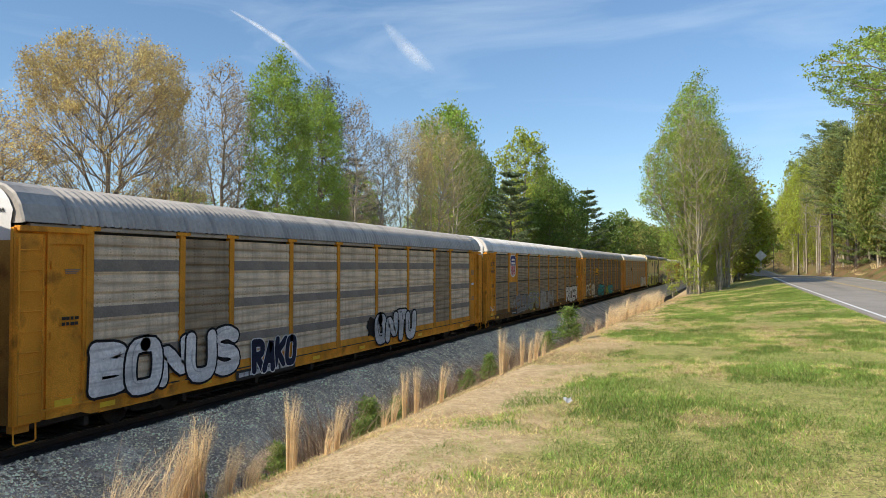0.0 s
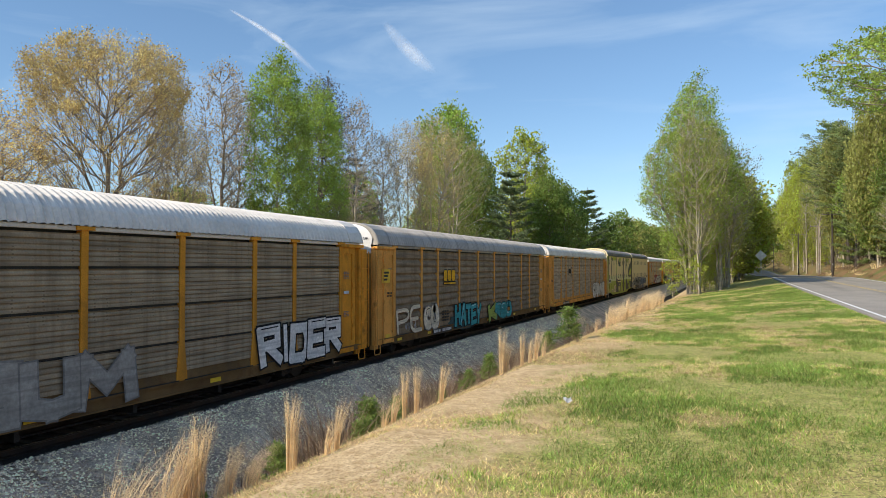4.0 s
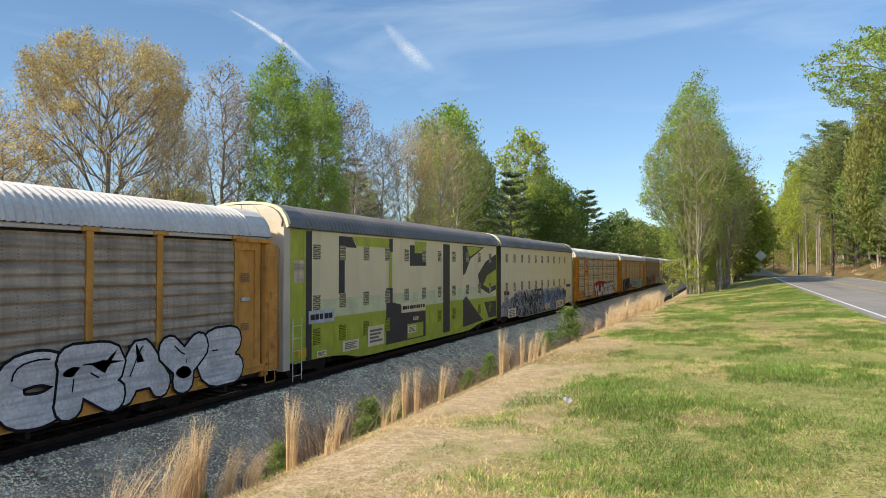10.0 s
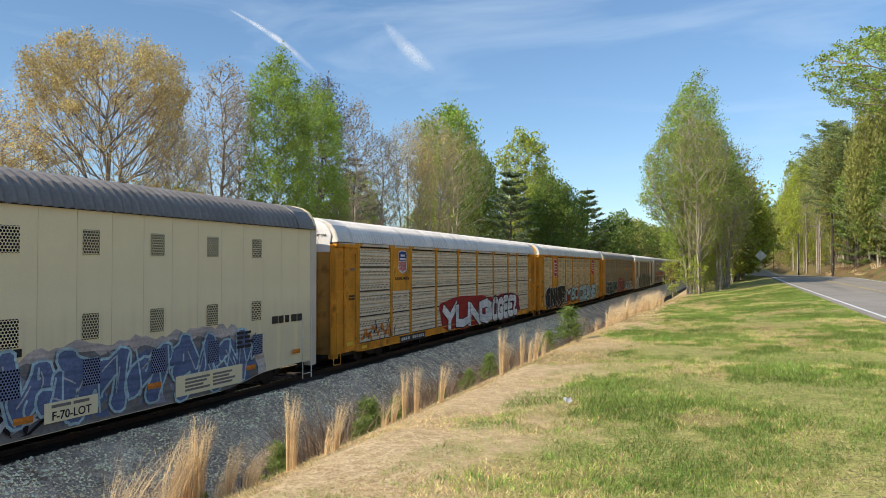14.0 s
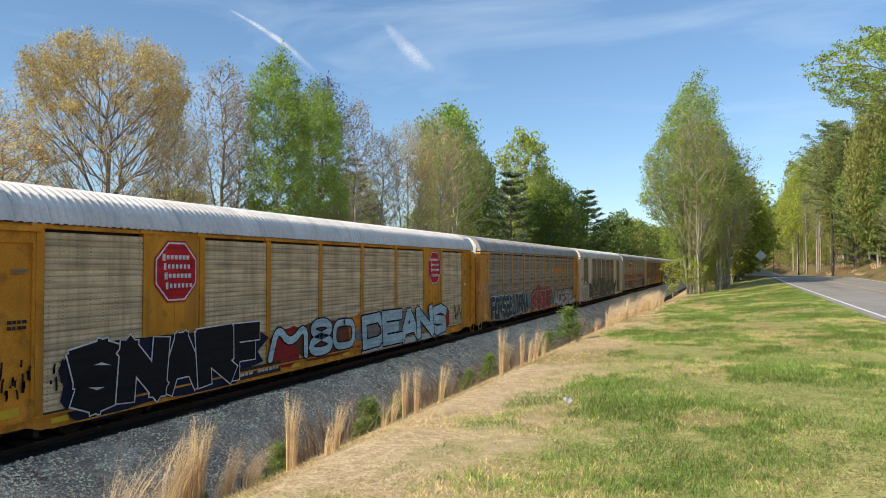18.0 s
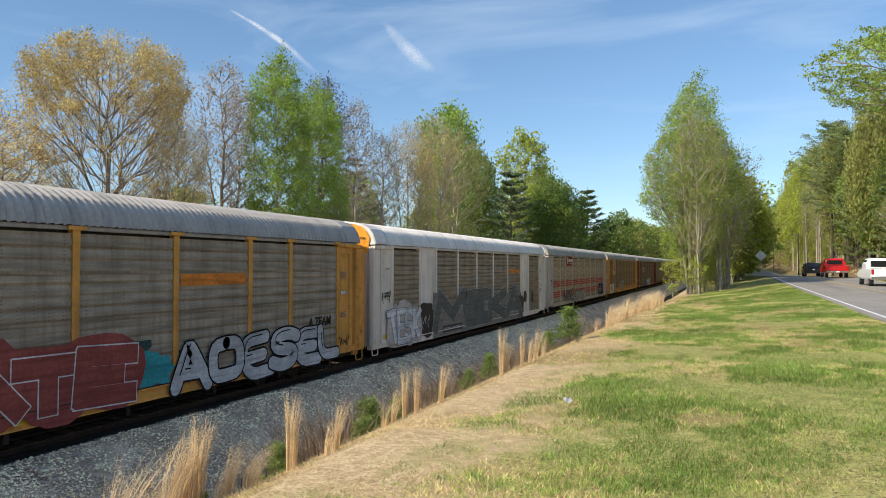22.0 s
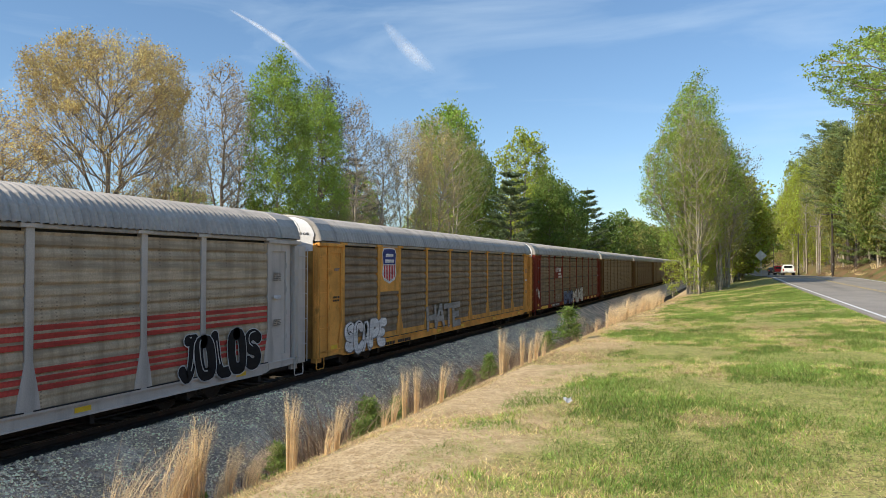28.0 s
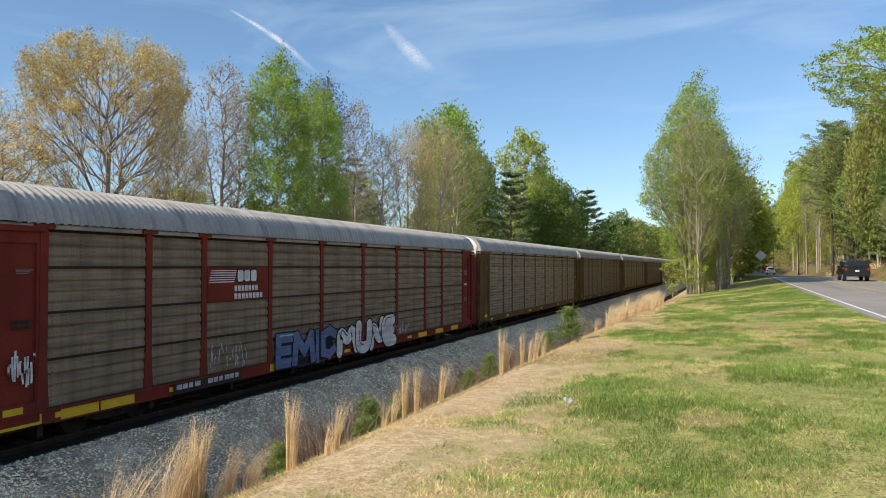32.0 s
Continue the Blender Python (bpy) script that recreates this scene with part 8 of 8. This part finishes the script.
def turf():
    """Short grass over the verge: dense dark green patches, yellow-green turf and flattened straw between them."""
    rng = np.random.default_rng(21)
    n = 700000
    y = 2.2 + 56 * rng.random(n) ** 2.2
    y[:90000] = rng.uniform(-9, 5, 90000)
    y += rng.normal(0, 1.1, n) * np.clip((8 - y) / 5, 0, 1)   # no hard edge to the dense part
    x = rng.uniform(-4.3, 3.9, n)
    g = np.array([0.7 * noise.noise((a * 0.5, b * 0.33, 4.0)) + 0.6 * noise.noise((a * 1.8, b * 1.2, 8.0)) + 0.36 * noise.noise((a * 5.5, b * 4.0, 2.0)) for a, b in zip(x, y)])
    g += np.interp(x, [-4.3, -3.4, -2.7, -1.5, 0.5, 4.0], [-1.2, -0.75, -0.22, 0.06, 0.07, 0.02]) + rng.normal(0, 0.05, len(x))
    lush, mid = g > 0.06, (g > -0.16) & (g <= 0.06)
    keep = lush | (rng.random(len(x)) < np.where(mid, 1.0, 0.8))
    x, y, lush, mid = x[keep], y[keep], lush[keep], mid[keep]
    n = len(x)
    z = np.array([ground_z(a, b) for a, b in zip(x, y)])
    tall = np.where(lush, rng.uniform(0.022, 0.058, n), np.where(mid, rng.uniform(0.015, 0.042, n), rng.uniform(0.010, 0.032, n))) * (1 + 0.010 * y)
    lie = np.where(lush, 0.75, np.where(mid, 0.9, 1.6))
    t = rng.uniform(0, 6.28, n)
    w = rng.uniform(0.0016, 0.0034, n) * (1 + 0.10 * y)
    lx, ly = rng.normal(0, 1, n) * tall * lie, rng.normal(0, 1, n) * tall * lie
    v = np.empty((n, 3, 3))
    v[:, 0] = np.stack([x - w * np.cos(t), y - w * np.sin(t), z - 0.012], -1)
    v[:, 1] = np.stack([x + w * np.cos(t), y + w * np.sin(t), z - 0.012], -1)
    v[:, 2] = np.stack([x + lx, y + ly, z + tall], -1)
    me = quick_mesh("turf", v.reshape(-1, 3), np.arange(n * 3), 3)
    dry = rng.random(n)
    kind = np.where(lush, np.where(dry < 0.85, 0, 1), np.where(mid, np.where(dry < 0.68, 1, 2), np.where(dry < 0.88, 2, 1)))
    for nm, c in (("dark_green_turf_blades", (0.175, 0.255, 0.05)), ("yellow_green_turf_blades", (0.335, 0.395, 0.085)), ("straw_turf_blades", (0.60, 0.44, 0.235))):
        me.materials.append(foliage(nm, c, 0.5, 0.3))
    me.polygons.foreach_set("material_index", kind.astype(np.int32))
    tagged(new("turf", me), "short patchy green and straw-coloured grass", "grass", kind="stuff")


dry_grass()
ditch_plants()
turf()


# ---- roadside ----
M["pole_dark"] = material("dark_creosoted_pole", (0.05, 0.04, 0.032), 0.9, vary=0.25, scale=2)
M["pole_pale"] = material("weathered_grey_pole", (0.24, 0.20, 0.16), 0.9, vary=0.25, scale=2)
M["galv"] = material("galvanised_steel", (0.42, 0.43, 0.44), 0.45, 0.8, vary=0.1)
M["sign_back"] = material("bare_aluminium_sign_back", (0.50, 0.50, 0.48), 0.5, 0.6, vary=0.08, scale=2)
M["wire"] = material("black_cable", (0.02, 0.02, 0.02), 0.6, vary=0.1)


def utility_pole(x, y, h, mat, arm=True):
    p = tagged(empty("utility_pole", x, y, ground_z(x, y) - 0.1), "dark wooden utility pole with a crossarm" if mat == "pole_dark" else "weathered grey wooden utility pole with a crossarm", "utility pole", "poles along the road")
    bm = bmesh.new()
    add_tube(bm, [(0, 0, 0), (0.02, 0, h * 0.5), (0.0, 0.02, h)], [0.16, 0.13, 0.10], 10)
    part("pole", bm, M[mat], p)
    if arm:
        a = part("crossarm", box(-1.3, 1.3, -0.06, 0.06, h - 0.55, h - 0.43, 0.01), M["pole_pale"], p)
        for dx in (-1.15, -0.5, 0.5, 1.15):
            bm = bmesh.new()
            add_tube(bm, [(dx, 0, h - 0.43), (dx, 0, h - 0.28)], [0.03, 0.045], 8)
            part("insulator", bm, M["galv"], a)
    part("number_tag", box(-0.06, 0.06, -0.175, -0.15, 1.7, 1.95), M["galv"], p)
    return ground_z(x, y) - 0.1 + h


def roadside():
    poles = [(13.6, 115.6, 9.3, "pole_dark"), (14.0, 136.3, 8.6, "pole_pale"), (13.6, 169, 9.0, "pole_dark"), (13.8, 262, 9.0, "pole_dark"), (14.2, 60, 9.5, "pole_dark")]
    tops = sorted((y, x, utility_pole(x, y, h, m, True)) for x, y, h, m in poles)
    for k, dx in enumerate((-1.15, 0.5, 1.15)):
        bm = bmesh.new()
        for (y0, x0, z0), (y1, x1, z1) in zip(tops, tops[1:]):
            pts = []
            for i in range(9):
                f = i / 8
                pts.append((x0 + dx + (x1 - x0) * f, y0 + (y1 - y0) * f, z0 - 0.3 + (z1 - z0) * f - 0.9 * 4 * f * (1 - f)))
            add_tube(bm, pts, 0.012, 4, False)
        tagged(part("overhead_wire", bm, M["wire"]), "thin black overhead wire between poles", "cable", "wires along the road")
    # warning sign seen from its back
    s = tagged(empty("road_sign", 3.15, 82.5, ground_z(3.15, 82.5) - 0.1), "diamond road sign seen from its bare metal back", "road sign")
    part("post", box(-0.03, 0.03, -0.03, 0.03, 0, 2.75), M["galv"], s)
    d = 0.56
    bm = prism([(0, 2.4 - d), (d, 2.4), (0, 2.4 + d), (-d, 2.4)], 1, 0.03, 0.036)
    part("panel", bm, M["sign_back"], s, "bare aluminium back of a diamond panel")
    # pale paling fence along the top of the cut bank
    fence = tagged(empty("fence"), "weathered pale wooden paling fence on the bank", "fence")
    rng = random.Random(14)
    post = mesh_of("fence_post", [(a, b, c) for c in (-0.3, 1.15) for a, b in ((-0.07, -0.07), (0.07, -0.07), (0.07, 0.07), (-0.07, 0.07))], [(0, 1, 5, 4), (1, 2, 6, 5), (2, 3, 7, 6), (3, 0, 4, 7), (4, 5, 6, 7)])
    for k in range(44):
        y = 104 + 1.15 * k
        x = 18.0 + 0.25 * math.sin(k * 0.7)
        part("post", post, M["bark_pale"], fence, at=pose(x, y, ground_z(x, y), rng.uniform(-4, 4), rng.uniform(-4, 4), rng.uniform(0, 90)) @ Matrix.Diagonal((1, 1, rng.uniform(0.75, 1.15), 1)))
    for lift in (0.45, 0.85):
        bm = bmesh.new()
        add_tube(bm, [(18.0 + 0.25 * math.sin(k * 0.7), 104 + 1.15 * k, ground_z(18.0, 104 + 1.15 * k) + lift) for k in range(44)], 0.035, 4)
        part("rail", bm, M["bark_pale"], fence)
    # scrap of paper on the verge
    rng = random.Random(3)
    me_v = [(0.042 * (i % 4 - 1.5) / 1.5 * (1 + 0.5 * rng.random()), 0.05 * (i // 4 - 1) + 0.02 * rng.random(), 0.015 + 0.075 * rng.random()) for i in range(12)]
    me_f = [(j * 4 + i, j * 4 + i + 1, (j + 1) * 4 + i + 1, (j + 1) * 4 + i) for j in range(2) for i in range(3)]
    p = part("paper_scrap", mesh_of("paper_scrap", me_v, me_f), material("crumpled_white_paper", (0.40, 0.40, 0.40), 0.8, vary=0.06))
    p.matrix_basis = pose(-1.9, 9.3, ground_z(-1.9, 9.3) + 0.01, 0, 0, 30)
    tagged(p, "crumpled white paper scrap lying on the grass", "litter")


roadside()


# ---- high clouds ----
def cloud_material(name, density):
    m = bpy.data.materials.new(name)
    m.use_nodes = True
    n, l = m.node_tree.nodes, m.node_tree.links
    n.remove(n["Principled BSDF"])
    co = n.new("ShaderNodeTexCoord")
    t = n.new("ShaderNodeTexNoise")
    t.inputs["Scale"].default_value = 0.02
    t.inputs["Detail"].default_value = 6
    l.new(co.outputs["Object"], t.inputs["Vector"])
    at = n.new("ShaderNodeAttribute")
    at.attribute_name = "veil"
    r = n.new("ShaderNodeMapRange")
    r.inputs["From Min"].default_value, r.inputs["From Max"].default_value = 0.05, 0.62
    l.new(t.outputs["Fac"], r.inputs["Value"])
    mu = n.new("ShaderNodeMath")
    mu.operation = "MULTIPLY"
    l.new(r.outputs["Result"], mu.inputs[0])
    l.new(at.outputs["Fac"], mu.inputs[1])
    m2 = n.new("ShaderNodeMath")
    m2.operation = "MULTIPLY"
    m2.inputs[1].default_value = density
    l.new(mu.outputs[0], m2.inputs[0])
    d = n.new("ShaderNodeBsdfDiffuse")
    d.inputs["Color"].default_value = (0.95, 0.96, 1.0, 1)
    tp = n.new("ShaderNodeBsdfTransparent")
    mx = n.new("ShaderNodeMixShader")
    l.new(m2.outputs[0], mx.inputs["Fac"])
    l.new(tp.outputs["BSDF"], mx.inputs[1])
    l.new(d.outputs["BSDF"], mx.inputs[2])
    l.new(mx.outputs["Shader"], n["Material Output"].inputs["Surface"])
    return m


def sky_streak(name, label, points, widths, strengths, density):
    """A streak of ice cloud high up and far off, thin at its edges."""
    verts, dens, faces = [], [], []
    n = 10
    for i, (p, w, s) in enumerate(zip(points, widths, strengths)):
        p = Vector(p)
        q = (Vector(points[min(i + 1, len(points) - 1)]) - Vector(points[max(i - 1, 0)])).normalized()
        side = q.cross(p.normalized()).normalized()
        for k in range(n + 1):
            f = k / n * 2 - 1
            verts.append(tuple(p + side * f * w))
            dens.append(s * max(0.0, 1 - abs(f) ** 1.5))
    for i in range(len(points) - 1):
        for k in range(n):
            a = i * (n + 1) + k
            faces.append((a, a + 1, a + n + 2, a + n + 1))
    me = mesh_of(name, verts, faces, cloud_material(name + "_ice", density), True)
    at = me.attributes.new("veil", "FLOAT", "POINT")
    at.data.foreach_set("value", dens)
    tagged(new(name, me), label, "cloud", kind="structure")


sky_streak("contrail", "short white vapour trail high in the sky", [(-1885, 2462, 1052), (-1865, 2470, 1038), (-1779, 2504, 985), (-1705, 2535, 932), (-1641, 2561, 877), (-1556, 2596, 790), (-1500, 2615, 740)], (4, 6, 10, 14, 14, 10, 8), (0, 0.5, 0.9, 0.9, 0.5, 0.1, 0), 0.75)
sky_streak("cloud_wisp", "small white wisp of high cloud", [(-1300, 2690, 1000), (-1280, 2698, 974), (-1229, 2719, 910), (-1180, 2739, 859), (-1133, 2758, 818), (-1100, 2770, 790)], (10, 20, 30, 32, 24, 14), (0, 0.4, 0.8, 0.9, 0.4, 0), 0.45)

# ---- traffic ----
M["tyre"] = material("black_rubber", (0.02, 0.02, 0.02), 0.85, vary=0.2)
M["rim"] = material("alloy_rim", (0.45, 0.45, 0.46), 0.35, 0.9, vary=0.05)
M["car_glass"] = material("dark_tinted_glass", (0.012, 0.014, 0.016), 0.06, 0.0, vary=0.05)
M["lamp_red"] = material("red_lamp_lens", (0.35, 0.012, 0.01), 0.2, vary=0.05)
M["chrome"] = material("chrome_bumper", (0.6, 0.6, 0.6), 0.15, 1.0, vary=0.03)
M["car_red"] = material("bright_red_car_paint", (0.55, 0.012, 0.014), 0.25, vary=0.04)
M["car_white"] = material("white_car_paint", (0.74, 0.74, 0.72), 0.3, vary=0.04)
M["car_black"] = material("black_car_paint", (0.014, 0.015, 0.018), 0.2, vary=0.05)
M["plate_grey"] = material("pale_plate", (0.6, 0.6, 0.6), 0.5, vary=0.03)
VEHICLE_WHEELS = []


def body_shell(length, width, rows):
    """A car body lofted from side-view stations: (y, z_low, z_high, half width at top)."""
    bm = bmesh.new()
    rings = []
    for y, lo, hi, wt in rows:
        wb = width / 2
        mid = lo + 0.55 * (hi - lo)
        rings.append([bm.verts.new(p) for p in ((-wb * 0.94, y, lo), (-wb, y, lo + 0.12), (-wb, y, mid), (-wt, y, hi - 0.03), (-wt + 0.08, y, hi), (wt - 0.08, y, hi), (wt, y, hi - 0.03), (wb, y, mid), (wb, y, lo + 0.12), (wb * 0.94, y, lo))])
    for a, b in zip(rings, rings[1:]):
        for k in range(10):
            bm.faces.new((a[k], a[(k + 1) % 10], b[(k + 1) % 10], b[k]))
    bm.faces.new(rings[0][::-1])
    bm.faces.new(rings[-1])
    bmesh.ops.recalc_face_normals(bm, faces=bm.faces[:])
    bmesh.ops.bevel(bm, geom=bm.edges[:], offset=0.02, segments=1, affect="EDGES")
    return bm


def wheel(parent, x, y, r):
    s = 1 if x > 0 else -1
    bm = bmesh.new()
    add_disc(bm, (0, 0, 0), (1, 0, 0), r, 0.24, 24)
    t = part("wheel", bm, M["tyre"], parent, "black tyre on an alloy rim")
    t.matrix_parent_inverse = Matrix.Translation((x, y, r))
    bm = bmesh.new()
    add_disc(bm, (s * 0.115, 0, 0), (1, 0, 0), r * 0.62, 0.03, 16)
    for k in range(5):
        a = k * 2 * math.pi / 5
        add_disc(bm, (s * 0.125, 0.36 * r * math.cos(a), 0.36 * r * math.sin(a)), (1, 0, 0), r * 0.12, 0.02, 8)
    part("rim", bm, M["rim"], t)
    VEHICLE_WHEELS.append(t)


def rear_lamps(car, y, z, w, h, half):
    for s in (-1, 1):
        part("tail_lamp", box(s * half - 0.08, s * half + 0.08, y - 0.02, y + 0.03, z - h / 2, z + h / 2, 0.01), M["lamp_red"], car)


def pickup(name, label, paint):
    car = tagged(empty(name), label, "pickup truck", "vehicles on the road")
    W = 1.98
    part("body", body_shell(5.6, W, [(-2.8, 0.55, 1.12, 0.95), (-2.75, 0.45, 1.15, 0.96), (-0.75, 0.42, 1.16, 0.96), (-0.7, 0.42, 1.16, 0.96), (1.1, 0.42, 1.14, 0.95), (2.4, 0.45, 1.06, 0.93), (2.8, 0.5, 0.95, 0.86)]), paint, car)
    part("cab", body_shell(2.0, W * 0.96, [(-0.72, 1.1, 1.72, 0.72), (-0.55, 1.1, 1.86, 0.74), (0.6, 1.1, 1.86, 0.74), (1.25, 1.1, 1.25, 0.80)]), paint, car)
    part("rear_window", box(-0.66, 0.66, -0.76, -0.70, 1.28, 1.68, 0.01), M["car_glass"], car)
    part("windscreen", prism([(0.66, 1.84), (1.22, 1.26), (1.25, 1.28), (0.70, 1.86)], 0, -0.68, 0.68), M["car_glass"], car)
    for s in (-1, 1):
        part("side_window", prism([(-0.5, 1.28), (0.95, 1.28), (0.55, 1.74), (-0.48, 1.74)], 0, *sorted((s * 0.90, s * 0.80))), M["car_glass"], car)
        part("door_mirror", box(s * 1.0 - 0.09, s * 1.0 + 0.09, 0.95, 1.05, 1.22, 1.44, 0.02), M["car_black"], car)
    part("tailgate", box(-0.76, 0.76, -2.84, -2.79, 0.68, 1.12, 0.012), paint, car)
    part("rear_bumper", box(-0.96, 0.96, -2.95, -2.78, 0.48, 0.64, 0.02), M["chrome"], car)
    part("licence_plate", box(-0.15, 0.15, -2.965, -2.95, 0.5, 0.63), M["plate_grey"], car)
    part("load_bed", box(-0.80, 0.80, -2.72, -0.80, 1.14, 1.165), M["car_black"], car)
    rear_lamps(car, -2.80, 0.95, 0.16, 0.34, 0.88)
    for x in (-0.84, 0.84):
        for y in (-1.75, 1.85):
            wheel(car, x, y, 0.38)
    return car


def suv(name, label, paint):
    car = tagged(empty(name), label, "car", "vehicles on the road")
    W = 1.9
    part("body", body_shell(4.7, W, [(-2.35, 0.5, 1.0, 0.88), (-2.28, 0.4, 1.08, 0.92), (0.9, 0.36, 1.08, 0.92), (2.1, 0.4, 1.0, 0.88), (2.35, 0.46, 0.85, 0.78)]), paint, car)
    part("cabin", body_shell(3.2, W * 0.95, [(-2.25, 1.0, 1.35, 0.74), (-1.95, 1.0, 1.66, 0.70), (0.2, 1.0, 1.72, 0.70), (1.15, 1.0, 1.12, 0.78)]), paint, car)
    part("rear_window", prism([(-2.31, 1.12), (-2.27, 1.12), (-1.97, 1.6), (-2.03, 1.6)], 0, -0.66, 0.66), M["car_glass"], car)
    part("windscreen", prism([(0.24, 1.70), (1.13, 1.14), (1.17, 1.16), (0.28, 1.73)], 0, -0.66, 0.66), M["car_glass"], car)
    for s in (-1, 1):
        part("side_window", prism([(-1.8, 1.14), (0.85, 1.14), (0.2, 1.62), (-1.7, 1.60)], 0, *sorted((s * 0.89, s * 0.78))), M["car_glass"], car)
        part("door_mirror", box(s * 0.97 - 0.08, s * 0.97 + 0.08, 0.75, 0.85, 1.08, 1.24, 0.02), paint, car)
    part("rear_bumper", box(-0.92, 0.92, -2.44, -2.28, 0.42, 0.66, 0.03), M["car_black"], car)
    part("licence_plate", box(-0.15, 0.15, -2.40, -2.355, 0.78, 0.91), M["plate_grey"], car)
    rear_lamps(car, -2.34, 0.98, 0.2, 0.2, 0.80)
    for x in (-0.82, 0.82):
        for y in (-1.4, 1.45):
            wheel(car, x, y, 0.36)
    return car


LANE_X = 9.75
# thing, a place along the road, when it is there, metres a second
TRAFFIC = [(suv("dark_suv", "dark grey sport utility vehicle driving away", M["car_black"]), 59.0, 19.0, 14.7),
           (pickup("red_pickup", "bright red pickup truck driving away", M["car_red"]), 67.8, 21.0, 14.2),
           (pickup("white_pickup", "white pickup truck driving away with its tailgate up", M["car_white"]), 72.3, 23.0, 14.0),
           (suv("black_suv", "black sport utility vehicle driving away", M["car_black"]), 70.2, 32.0, 14.5)]


def travel(t):
    """Metres that the train has gone by t seconds."""
    ts, vs = (0, 4, 8, 12, 16, 20, 24, 28, 32), (10.61, 10.558, 10.519, 10.519, 10.492, 10.327, 10.24, 10.217, 10.129)
    s = 0.0
    for (a, b), (u, v) in zip(zip(ts, ts[1:]), zip(vs, vs[1:])):
        if t <= a:
            break
        e = min(t, b)
        ve = u + (v - u) * (e - a) / (b - a)
        s += (u + ve) / 2 * (e - a)
    return s


def roll(wheels, gone, radius):
    """Turn wheels by the way gone; wheels that turn alike share their keys."""
    rows = [(k / FPS, pose(0, 0, 0, math.degrees(-gone(k / FPS) / radius), 0, 0)) for k in range(int(32 * FPS) + 1)]
    walk(wheels[0], rows)
    keys = wheels[0].animation_data
    for w in wheels[1:]:
        w.rotation_mode = "QUATERNION"
        w.animation_data_create()
        w.animation_data.action = keys.action
        w.animation_data.action_slot = keys.action_slot


def motions():
    roll(WHEELSETS, lambda t: -travel(t), 0.42)
    for i, (car, y, t0, v) in enumerate(TRAFFIC):
        roll(VEHICLE_WHEELS[4 * i:4 * i + 4], lambda t: v * t, 0.40)
    for car, y in CARS:
        walk(car, [(t, pose(TRACK_X, y - travel(t), 0)) for t in range(0, 33, 2)])
    for car, y, t0, v in TRAFFIC:
        rows = []
        for k in range(65):
            t = k / 2
            yy = y + v * (t - t0)
            slope = math.degrees(math.atan((float(road_z(yy + 2)) - float(road_z(yy - 2))) / 4))
            rows.append((t, pose(LANE_X, yy, float(road_z(yy)) + 0.005, slope, 0, 0)))
        walk(car, rows)


motions()
